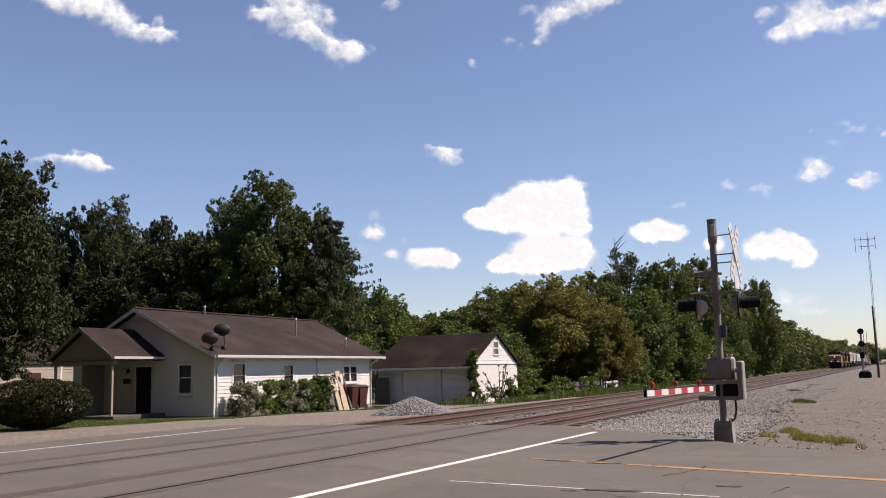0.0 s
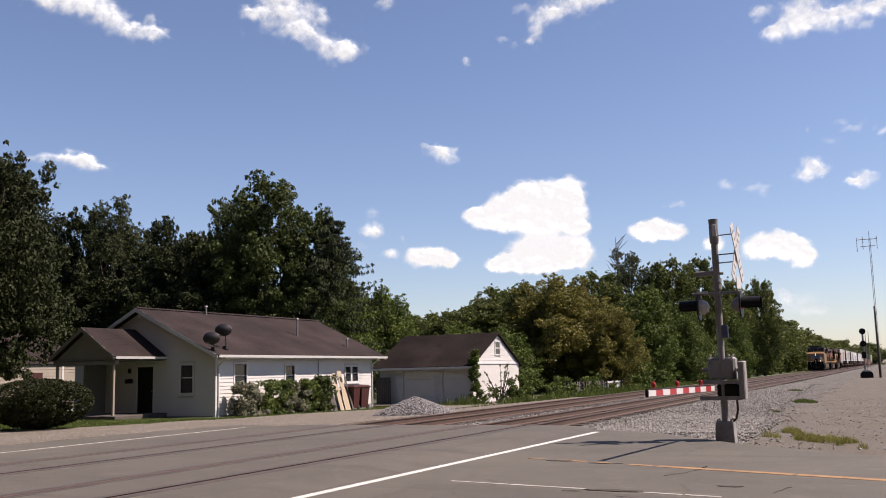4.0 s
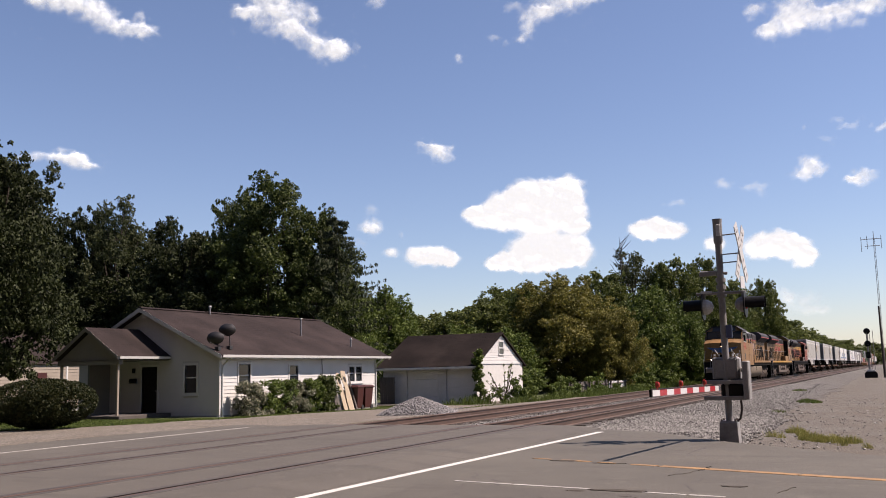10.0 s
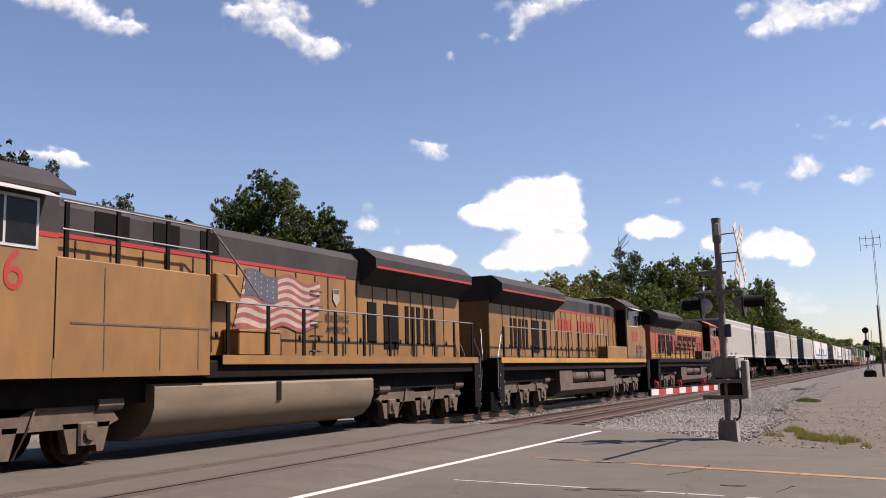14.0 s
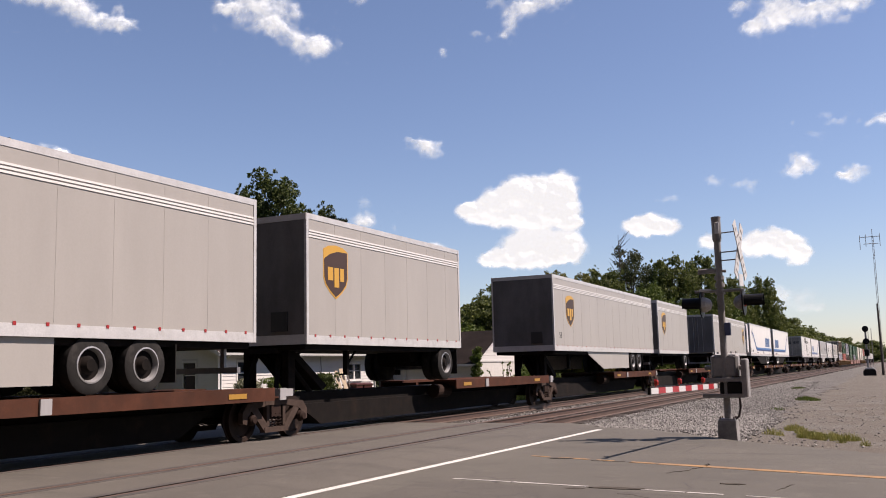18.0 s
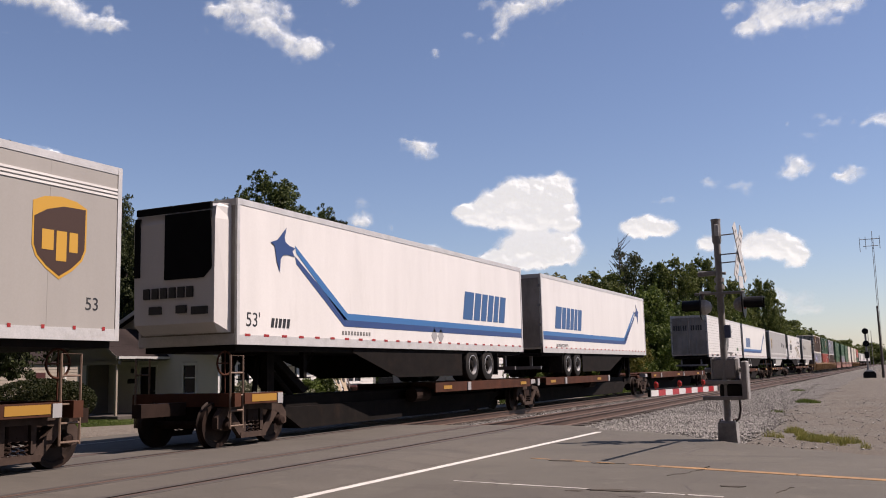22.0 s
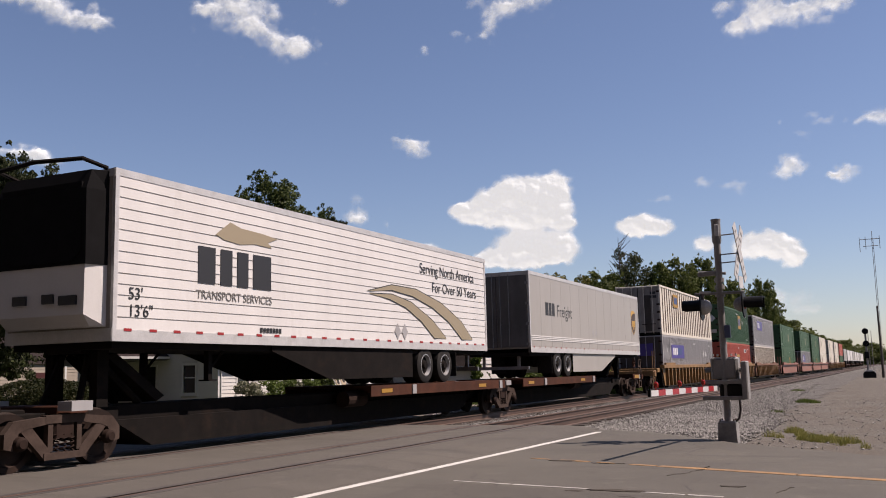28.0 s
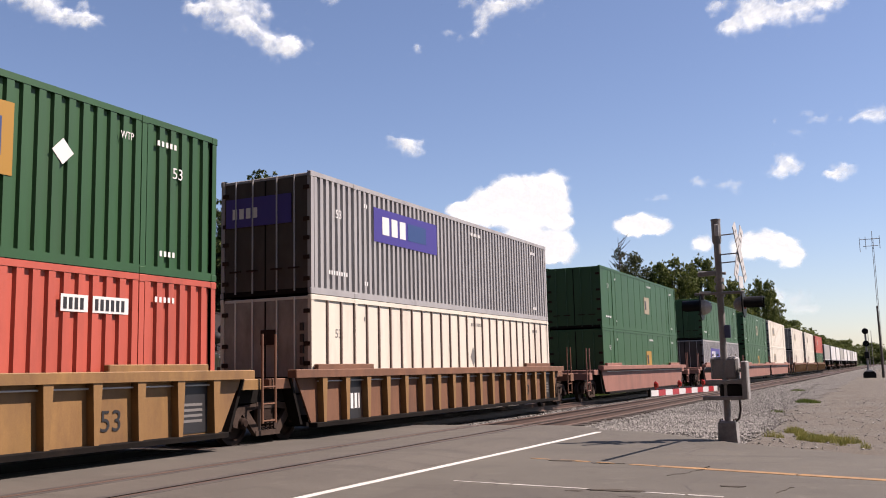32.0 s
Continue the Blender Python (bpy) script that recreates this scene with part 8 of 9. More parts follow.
def build_stacks():
    W = "white ribbed domestic container stacked on top, yellow square emblem"
    lo, hi = 0.44, 3.335
    emp = [(0.2, "navy_mark"), (0.26, "navy_mark"), (0.2, "navy_mark")]
    fed = [(0.1, "white_mark"), (0.09, "white_mark"), (0.09, "white_mark"), (0.3, "navy_mark")]
    a = build_container("container", W, 577.0, hi, "c_white", "posts")
    label_panel(a, 3.5, 4.85, 1.75, 2.55, "yellow_mark", emp, "navy_mark", 1.309)
    lettering("EMHU", 0.31, 12.955, 2.28, 1.267, M["dark_mark"], a, wide=0.5)
    lettering("83088", 0.31, 13.565, 2.28, 1.267, M["dark_mark"], a, wide=0.46)
    lettering("WTP", 0.22, 14.32, 2.35, 1.267, M["dark_mark"], a, wide=0.6)
    letter_bars(12.9, 0.3, 0.08, [0.07] * 5, 0.02, 1.267, M["grey_mark"], a)
    patch("emblem", [(15.0 + 0.1 * math.cos(k), 0.35 + 0.07 * math.sin(k)) for k in (0.0, 0.8, 1.6, 2.4, 3.1, 3.9, 4.7, 5.5)], 1.267, M["dark_mark"], a)
    b = build_container("container", "grey corrugated container with purple panel in the well", 577.0, lo, "c_grey", pitch=0.25)
    label_panel(b, 2.35, 6.0, 1.55, 2.35, "purple_mark", fed, "white_mark")
    small_marks(b, "white_mark", 2)
    c = build_container("container", "dark green corrugated container stacked on top", 596.6, hi, "c_green", pitch=0.30)
    label_panel(c, 9.95, 11.4, 1.25, 2.4, "yellow_mark", emp, "navy_mark")
    lettering("53", 0.3, 14.9, 1.85, 1.30, M["white_mark"], c)
    lettering("WTP", 0.2, 13.6, 2.35, 1.30, M["white_mark"], c, wide=0.7)
    small_marks(c, "white_mark", 3)
    d = build_container("container", "faded red corrugated container in the well", 596.6, lo, "c_red", pitch=0.30)
    label_panel(d, 8.3, 9.9, 0.95, 1.95, "yellow_mark", emp, "navy_mark")
    small_marks(d, "white_mark", 4)
    for t, yy in ((a, 8.9), (b, 12.6), (b, 13.4), (c, 12.35)):
        patch("warning_diamond", [(yy, 1.62), (yy + 0.22, 1.84), (yy, 2.06), (yy - 0.22, 1.84)], 1.302, M["alu" if t in (a, b) else "white_mark"], t)
    for x0, x1, z0, z1, m in ((-0.62, -0.1, 1.95, 2.35, "c_red"), (0.1, 0.5, 0.62, 0.95, "well_yellow"), (0.58, 1.12, 0.66, 0.92, "alu"), (-0.2, 0.15, 1.2, 1.5, "grey_mark")):
        part("door_label", Shape().box(x0, x1, -0.03, 0.02, z0, z1), M[m], c)
    part("warning_diamond", Shape().prism_y([(0.82, 1.5), (1.08, 1.78), (0.82, 2.06), (0.56, 1.78)], -0.03, 0.02), M["white_mark"], c)
    part("sign_panel", Shape().box(-0.35, 0.55, -0.03, 0.02, 1.15, 1.95), M["yellow_mark"], d, "yellow square emblem")
    for k in range(3):
        part("lettering_bar", Shape().box(-0.2 + k * 0.22, -0.03 + k * 0.22, -0.036, -0.02, 1.35, 1.75), M["navy_mark"], d)
    for ya, yb, n in ((12.4, 12.96, 4), (13.06, 13.86, 6)):
        patch("number_plate", [(ya, 2.14), (yb, 2.14), (yb, 2.42), (ya, 2.42)], 1.30, M["white_mark"], d)
        letter_bars(ya + 0.05, 2.18, 0.19, [0.07] * n, (yb - ya - 0.1 - 0.07 * n) / n, 1.305, M["dark_mark"], d)
    for x0, x1, z0, z1, m in ((-1.1, -0.5, 1.85, 2.3, "rust"), (0.35, 0.75, 0.2, 2.3, "end_box"), (0.72, 1.05, 2.35, 2.5, "dark_mark"), (0.68, 1.1, 2.12, 2.27, "dark_mark")):
        part("door_stain", Shape().box(x0, x1, 0.012, 0.018, z0, z1), M[m], a)
    e = build_container("container", "grey corrugated container with purple panel stacked on top", 616.1, hi, "c_grey", pitch=0.25)
    label_panel(e, 2.9, 6.6, 1.55, 2.45, "purple_mark", fed, "white_mark")
    for q in (b, e):
        part("end_sign", Shape().box(-1.15, 0.75, -0.012, 0.015, 1.7, 2.4), M["purple_mark"], q, "purple sign panel")
        for k in range(4):
            part("lettering_bar", Shape().box(-0.95 + k * 0.2, -0.82 + k * 0.2, -0.018, -0.01, 1.9, 2.15), M["white_mark"], q)
    small_marks(e, "white_mark", 5)
    f = build_container("container", "cream white container with panel joints in the well", 616.1, lo, "c_white", "posts")
    part("door_label", Shape().box(-0.1, 0.35, -0.03, 0.02, 1.75, 2.1), M["rust"], f)
    for k in range(6):
        part("lettering_bar", Shape().box(1.0, 1.09, -0.03, 0.02, 0.75 + 0.26 * k, 0.93 + 0.26 * k), M["dark_mark"], f)
    patch("warning_diamond", [(9.1, 1.2), (9.3, 1.5), (9.1, 1.8), (8.9, 1.5)], 1.268, M["grey_mark"], f)
    small_marks(f, "grey_mark", 6, 1.268)
    rows = ((639.7, "c_green", "c_green"), (664.5, "c_green", "c_grey"), (684.6, "c_green", "c_green"), (703.0, "c_white", "c_white"), (727.6, "c_white", "c_white"), (747.6, "c_white", "c_white"), (768.3, "c_red", "c_green"))
    words = dict(c_green="dark green smooth-sided container", c_grey="grey container with purple panel", c_white="white smooth-sided container with small sign", c_red="faded red container")
    for k, (s, top, low) in enumerate(rows):
        for z, p, where in ((hi, top, "stacked on top"), (lo, low, "in the well")):
            t = build_container("container", words[p] + " " + where, s, z, p, "smooth" if p != "c_grey" else "corrugated", 0.285 if p != "c_grey" else 0.25)
            if p == "c_grey":
                label_panel(t, 2.9, 6.6, 1.35, 2.3, "purple_mark", fed, "white_mark")
            elif p == "c_green":
                label_panel(t, 8.2, 9.3, 1.0, 1.9, "yellow_mark" if z == lo else "tan_mark", [(0.3, None)], "dark_mark")
                small_marks(t, "white_mark", 20 + k)
            else:
                label_panel(t, 3.5, 5.4, 1.3, 2.2, "tan_mark", [(0.6, None)], "grey_mark")


build_stacks()


def build_well(a, b, s, paint, first, last, number=False):
    """A well car unit between the trucks at a and b whose well holds the boxes from s on."""
    t = thing("well_car", dict(well_yellow="dirty yellow well car with ribbed sides", well_brown="rusty tan well car with ribbed sides", well_red="faded red well car with plain sides")[paint], "rail car", group="well cars of the train")
    y0, y1, n = s - 0.25 - a, s + 16.4 - a, b - a
    for sx in (-1, 1):
        xa, xb = sorted((sx * 1.33, sx * 1.375))
        side = part("well_side", Shape().prism([(y0 - 0.5, 1.5), (y0 + 0.15, 0.36), (y1 - 0.15, 0.36), (y1 + 0.5, 1.5)], xa, xb), M[paint], t)
        xa, xb = sorted((sx * 1.31, sx * 1.56))
        part("top_chord", Shape().cbox(xa, xb, y0 - 0.7, y1 + 0.7, 1.42, 1.6, 0.015), M[paint], side)
        part("bottom_chord", Shape().cbox(xa, xb, y0 + 0.1, y1 - 0.1, 0.32, 0.42, 0.015), M["chassis"], side)
        part("side_pipe", Shape().tube([(sx * 1.42, y0 + 0.3, 1.33), (sx * 1.42, y1 - 0.3, 1.33)], 0.016, 6), M["alu"], side)
        if paint != "well_red":
            k = 17
            for i in range(k):
                y = y0 + 0.45 + i * (y1 - y0 - 0.9) / (k - 1)
                part("stake", shared("stake", lambda: Shape().prism([(-0.05, 0.4), (0.05, 0.4), (0.10, 1.44), (-0.10, 1.44)], -0.085, 0.085).mesh("stake")), M[paint], side, at=(sx * 1.455, y, 0))
        for y in (y0 + 0.8, y1 - 2.6):
            part("guide_rail", Shape().cbox(min(sx * 1.33, sx * 1.46), max(sx * 1.33, sx * 1.46), y - 0.5, y + 2.0, 1.6, 1.72, 0.015), M[paint], side)
        if number:
            lettering("53", 0.5, y0 + 0.45 + 13 * 0.984 + 0.2 if sx > 0 else y0 + 3.2, 0.62, 1.385, M["dark_mark"], side, sx)
            yy = y0 + 0.45 + 15.5 * 0.984 if sx > 0 else y0 + 0.95
            patch("data_panel", [(yy - 0.4, 0.45), (yy + 0.4, 0.45), (yy + 0.4, 1.38), (yy - 0.4, 1.38)], 1.382, M["dark_mark"], side, sx)
            for q in range(4):
                patch("lettering_bar", [(yy - 0.25, 0.95 - q * 0.1), (yy + 0.25, 0.95 - q * 0.1), (yy + 0.25, 1.0 - q * 0.1), (yy - 0.25, 1.0 - q * 0.1)], 1.388, M["grey_mark"], side, sx)
        if number and sx > 0:
            yy = y0 + 0.45 + 1.5 * 0.984
            patch("data_panel", [(yy - 0.34, 0.42), (yy + 0.34, 0.42), (yy + 0.34, 1.4), (yy - 0.34, 1.4)], 1.382, M["dark_mark"], side)
            letter_bars(yy - 0.26, 0.66, 0.36, (0.05, 0.12, 0.12, 0.05), 0.06, 1.388, M["white_mark"], side)
    part("well_floor", Shape().box(-1.33, 1.33, y0, y1, 0.34, 0.43), M["chassis"], t)
    for q in (y0 - 0.15, y1 + 0.15):
        o = -1 if q < n / 2 else 1
        part("bulkhead", Shape().prism([(q, 0.4), (q + 0.08 * o, 0.4), (q + 0.5 * o, 1.45), (q + 0.42 * o, 1.45)], -1.33, 1.33), M["chassis"], t)
        part("end_deck", Shape().cbox(-1.3, 1.3, min(q + 0.3 * o, q + 1.15 * o), max(q + 0.3 * o, q + 1.15 * o), 1.2, 1.42, 0.02), M[paint], t)
    part("draft_frame", Shape().cbox(-1.05, 1.05, -1.0, 1.0, 0.92, 1.22, 0.02), M["chassis"], t)
    build_truck(t, 0.0)
    if last:
        build_truck(t, n)
    for end, on in ((0.0, first), (n, last)):
        o = -1 if end == 0 else 1
        if on:
            part("coupler", Shape().box(-0.12, 0.12, min(end, end + 2.3 * o), max(end, end + 2.3 * o), 0.72, 0.98), M["truck"], t)
            part("end_sill", Shape().cbox(-1.4, 1.4, min(end + 0.9 * o, end + 1.3 * o), max(end + 0.9 * o, end + 1.3 * o), 1.0, 1.3, 0.02), M[paint], t)
        for sx in (-1.36, 1.36):
            yy = end + (1.1 * o if on else 0.15 * o)
            lad = Shape().tube([(sx, yy - 0.45, 0.5), (sx, yy - 0.45, 2.35)], 0.028, 6).tube([(sx, yy, 0.5), (sx, yy, 2.35)], 0.028, 6)
            for z in (0.55, 0.9, 1.25):
                lad.tube([(sx, yy - 0.45, z), (sx, yy, z)], 0.02, 5)
            if on or end == 0:
                part("hand_hold", lad, M[paint], t)
    MOVERS.append((t, a, 0))


def build_wells():
    for k, (a, b, s, p, f, l) in enumerate((
            (575.6, 595.3, 577.0, "well_yellow", True, False), (595.3, 614.8, 596.6, "well_yellow", False, False), (614.8, 633.6, 616.1, "well_brown", False, True),
            (638.4, 657.3, 639.7, "well_red", True, True), (663.2, 682.9, 664.5, "well_red", True, False), (682.9, 701.6, 684.6, "well_red", False, False), (701.6, 720.4, 703.0, "well_red", False, True),
            (726.2, 745.8, 727.6, "well_brown", True, False), (745.8, 766.4, 747.6, "well_brown", False, False), (766.4, 785.6, 768.3, "well_brown", False, True))):
        build_well(a, b, s, p, f, l, number=k < 3)


build_wells()
# ---- three locomotives ----
M.update(
    engine_grey=surface("engine_grey", (0.06, 0.058, 0.06), 0.65, vary=0.25, scale=1.0, dirt=(0.04, 0.035, 0.035), dirt_amount=0.5, spec=0.12),
    engine_black=surface("engine_black", (0.008, 0.0075, 0.0075), 0.9, vary=0.3, scale=1.0, dirt=(0.022, 0.017, 0.014), dirt_amount=0.4, spec=0.12),
    engine_orange=surface("engine_orange", (0.40, 0.072, 0.026), 0.5, vary=0.2, scale=0.8, dirt=(0.17, 0.055, 0.035), dirt_amount=0.6, stretch=(1, 1, 0.5)),
    stripe_yellow=surface("stripe_yellow", (0.55, 0.28, 0.03), 0.5, vary=0.12, scale=1.5, dirt=(0.2, 0.1, 0.03), dirt_amount=0.4),
    stripe_red=plain("stripe_red", (0.42, 0.025, 0.02), 0.5),
    letter_red=plain("letter_red", (0.40, 0.03, 0.02), 0.5),
    dusty=surface("dusty_frame", (0.135, 0.096, 0.07), 0.85, vary=0.3, scale=2.5, dirt=(0.05, 0.036, 0.028), dirt_amount=0.8),
    dusty_brown=surface("dusty_brown_frame", (0.105, 0.066, 0.05), 0.8, vary=0.3, scale=2.0, dirt=(0.06, 0.04, 0.03), dirt_amount=0.5),
    tank_tan=surface("dusty_tank", (0.215, 0.165, 0.11), 0.7, vary=0.2, scale=1.2, dirt=(0.12, 0.09, 0.06), dirt_amount=0.6, stretch=(1, 0.6, 2)),
    flag_red=surface("flag_red", (0.30, 0.085, 0.075), 0.6, vary=0.3, scale=3), flag_white=surface("flag_white", (0.46, 0.38, 0.32), 0.6, vary=0.25, scale=3), flag_blue=surface("flag_blue", (0.085, 0.09, 0.125), 0.6, vary=0.3, scale=3),
)


def both(t, name, make, material, label=""):
    for sx in (-1, 1):
        part(name, make(sx), material, t, label)


def engine_truck(t, y, paint):
    """A three-axle power truck: frame with pedestals, wheels, journal boxes, brake cylinders."""
    tr = part("power_truck", Shape().box(-0.7, 0.7, y - 2.3, y + 2.3, 0.55, 0.85), M["chassis"], t, "dusty three-axle truck", at=(0, 0, 0.06))
    for sx in (-1, 1):
        xa, xb = sorted((sx * 0.98, sx * 1.14))
        sh = Shape().prism([(y - 2.55, 0.72), (y - 2.3, 0.98), (y - 0.9, 1.02), (y - 0.5, 0.86), (y + 0.5, 0.86), (y + 0.9, 1.02), (y + 2.3, 0.98), (y + 2.55, 0.72), (y + 2.3, 0.62), (y - 2.3, 0.62)], xa, xb)
        for q in (-1.85, 0.0, 1.85):
            sh.prism([(y + q - 0.36, 0.22), (y + q - 0.22, 0.22), (y + q - 0.18, 0.7), (y + q - 0.5, 0.7)], xa, xb)
            sh.prism([(y + q + 0.22, 0.22), (y + q + 0.36, 0.22), (y + q + 0.5, 0.7), (y + q + 0.18, 0.7)], xa, xb)
            part("wheel", shared("engine_wheel", lambda: Shape().wheel(0, 0, 0, [(0.02, 0.02), (0.02, 0.4), (0.05, 0.44), (0.05, 0.52), (-0.08, 0.53), (-0.1, 0.57), (-0.11, 0.02)], 28).mesh("wheel", True)), M["rust"], tr, at=(sx * 0.8, y + q, 0.535))
            part("journal_box", Shape().cbox(min(sx * 1.0, sx * 1.2), max(sx * 1.0, sx * 1.2), y + q - 0.2, y + q + 0.2, 0.34, 0.72, 0.03).wheel(sx * 1.2, y + q, 0.53, [(0, 0.13), (sx * 0.05, 0.11), (sx * 0.05, 0.01)], 12), M[paint], tr)
        part("side_frame", sh, M[paint], tr)
        for q in (-2.35, 2.35):
            part("brake_cylinder", Shape().tube([(sx * 1.1, y + q * 0.98 - 0.28, 1.0), (sx * 1.1, y + q * 0.98 + 0.28, 1.0)], 0.13, 12), M[paint], tr)
        for q in (-0.92, 0.92):
            part("sand_pipe", Shape().tube([(sx * 1.16, y + q, 1.3), (sx * 1.18, y + q - 0.25, 0.7), (sx * 0.95, y + q - 0.35, 0.2)], 0.022, 5), M[paint], tr)


def build_engine(label, body, roof, frame_paint, tank_paint, near, wide_body, cab_paint, sill_paint, rail_paint):
    """One engine, its cab at y = 0, 22.2 m long; near: the side (+1 or -1) that carries the lettering."""
    t = thing("locomotive", label, "locomotive", group="locomotives of the train")
    part("underframe", Shape().cbox(-1.45, 1.45, 0.75, 21.3, 1.45, 1.78, 0.03), M["chassis"], t)
    part("lower_frame", Shape().box(-1.2, 1.2, 1.3, 20.9, 1.04, 1.46), M["chassis"], t, "black pipework and frame")
    # cab and nose in one shell
    prof = [(1.25, 1.8), (1.2, 3.42), (2.2, 3.74), (2.62, 4.42), (2.85, 4.82), (5.0, 4.82), (5.0, 1.8)]
    low = [(1.38, 1.8), (1.34, 3.36), (2.2, 3.66), (2.6, 4.34), (2.85, 4.44), (5.0, 4.44), (5.0, 1.8)]
    part("cab_shell", Shape().loft([[(x, y, z) for y, z in p] for x, p in ((-1.53, low), (-0.95, prof), (0.95, prof), (1.53, low))]), M[cab_paint], t)
    part("cab_roof", Shape().loft([[(x, y, z + 0.02) for y, z in p] for x, p in ((-1.57, [(2.5, 4.38), (5.3, 4.38), (5.3, 4.46), (2.5, 4.46)]), (-0.95, [(2.72, 4.78), (5.3, 4.78), (5.3, 4.86), (2.72, 4.86)]), (0.95, [(2.72, 4.78), (5.3, 4.78), (5.3, 4.86), (2.72, 4.86)]), (1.57, [(2.5, 4.38), (5.3, 4.38), (5.3, 4.46), (2.5, 4.46)]))]), M[roof if roof != "engine_black" else cab_paint], t)
    glass = Shape()
    for x0, x1 in ((-1.35, -0.42), (-0.36, 0.36), (0.42, 1.35)):
        part("windscreen", Shape().loft([[(x, 2.22 - 0.025, 3.80), (x, 2.575 - 0.025, 4.36), (x, 2.61, 4.36), (x, 2.26, 3.80)] for x in (x0, x1)]), M["glass"], t)
    part("windscreen_surround", Shape().loft([[(x, 2.20, 3.74), (x, 2.62, 4.42), (x, 2.67, 4.42), (x, 2.25, 3.74)] for x in (-1.45, 1.45)]), M["engine_black"], t)
    if body == "up_yellow":
        part("cab_brow", Shape().loft([[(x, 2.60, 4.41), (x, 2.84, 4.83), (x, 2.88, 4.81), (x, 2.64, 4.39)] for x in (-0.97, 0.97)]), M[roof], t)
        both(t, "cab_upper_panel", lambda sx: Shape().prism([(2.3, 3.76), (5.0, 3.76), (5.0, 4.43), (2.62, 4.34)], min(sx * 1.52, sx * 1.537), max(sx * 1.52, sx * 1.537)), M[roof], "grey upper cab side")
        both(t, "cab_stripe", lambda sx: Shape().prism([(2.26, 3.68), (5.0, 3.68), (5.0, 3.76), (2.3, 3.76)], min(sx * 1.52, sx * 1.538), max(sx * 1.52, sx * 1.538)), M["stripe_red"])
    both(t, "number_board", lambda sx: Shape().loft([[(x, 2.60, 4.46), (x, 2.80, 4.79), (x, 2.86, 4.77), (x, 2.66, 4.44)] for x in (sx * 0.35, sx * 0.95)]), M["dark_mark"])
    for sx in (-1, 1):
        xa, xb = sorted((sx * 1.525, sx * 1.545))
        f = part("side_window", Shape().box(xa, xb, 3.0, 4.62, 3.46, 4.26), M["alu"], t, "sliding cab window in a pale frame")
        xa, xb = sorted((sx * 1.54, sx * 1.552))
        for y, wd in ((3.05, 0.32), (3.42, 0.56), (4.03, 0.54)):
            part("pane", Shape().box(xa, xb, y, y + wd, 3.51, 4.21), M["glass"], f)
        part("sun_shade", Shape().prism_y([(sx * 1.5, 4.38), (sx * 1.84, 4.26), (sx * 1.84, 4.28), (sx * 1.5, 4.41)], 2.95, 4.75), M["alu" if body == "up_yellow" else cab_paint], t)
        part("mirror", Shape().box(min(sx * 1.56, sx * 1.72), max(sx * 1.56, sx * 1.72), 2.92, 2.96, 3.55, 4.05), M["engine_black"], t)
    # long hood
    h0 = 5.0
    part("hood", Shape().cbox(-1.03, 1.03, h0, 21.0, 1.8, 3.82, 0.02), M[body], t)
    part("hood_top", Shape().prism_y([(-1.035, 3.82), (1.035, 3.82), (1.035, 4.32), (0.8, 4.52), (-0.8, 4.52), (-1.035, 4.32)], h0, 21.02), M[roof], t, "dark upper hood")
    for sx in (-1, 1):
        xa, xb = sorted((sx * 1.03, sx * 1.042))
        part("hood_stripe", Shape().box(xa, xb, h0, 14.3, 3.80, 3.87), M["stripe_red"] if body == "up_yellow" else M["engine_black"], t)
        if body == "engine_orange":
            for z, zz in ((3.46, 3.80), (1.98, 2.32)):
                part("hood_stripe", Shape().box(xa, xb, h0, 20.9, z, zz), M["stripe_yellow"], t)
                xc, xd = sorted((sx * 1.042, sx * 1.046))
                for q in (0.1, 0.22):
                    part("pinstripe", Shape().box(xc, xd, h0, 20.9, z + q, z + q + 0.018), M["engine_black"], t)
        y = h0 + 0.8
        while y < 20.5:
            part("door_seam", shared(("door_seam", sx), lambda: Shape().box(min(sx * 1.03, sx * 1.048), max(sx * 1.03, sx * 1.048), -0.012, 0.012, 1.95, 3.78).mesh("door_seam")), M["engine_grey"], t, at=(0, y, 0))
            part("door_latch", shared(("latch", sx), lambda: Shape().box(min(sx * 1.03, sx * 1.06), max(sx * 1.03, sx * 1.06), -0.03, 0.03, -0.06, 0.06).mesh("door_latch")), M["engine_grey"], t, at=(0, y + 0.15, 2.3))
            y += 0.78 + 0.22 * ((int(y * 7) % 3) - 1)
        for y, w_, z, hh in ((6.2, 0.8, 3.92, 0.42), (7.6, 0.7, 3.92, 0.42), (8.9, 0.55, 3.92, 0.42)):
            part("intake_grille", Shape().box(min(sx * 1.03, sx * 1.05), max(sx * 1.03, sx * 1.05), y, y + w_, z, z + hh), M["vent_black"], t)
        for y, w_ in ((15.35, 0.45), (16.2, 0.8), (17.4, 0.2), (17.75, 0.2), (18.1, 0.2), (18.6, 0.2), (18.95, 0.2)):
            part("radiator_grille", Shape().box(min(sx * 1.03, sx * 1.052), max(sx * 1.03, sx * 1.052), y, y + w_, 2.25 if w_ < 0.7 else 2.1, 3.3), M["vent_black"], t)
    r0 = 15.0 if wide_body else 14.3
    rad = [(-1.52, 4.12), (-1.04, 3.72), (1.04, 3.72), (1.52, 4.12), (1.52, 4.38), (1.15, 4.66), (-1.15, 4.66), (-1.52, 4.38)]
    part("radiator_wing", Shape().prism_y(rad, r0, 20.95), M[roof if roof != "engine_black" else "engine_grey"], t, "overhanging radiator housing")
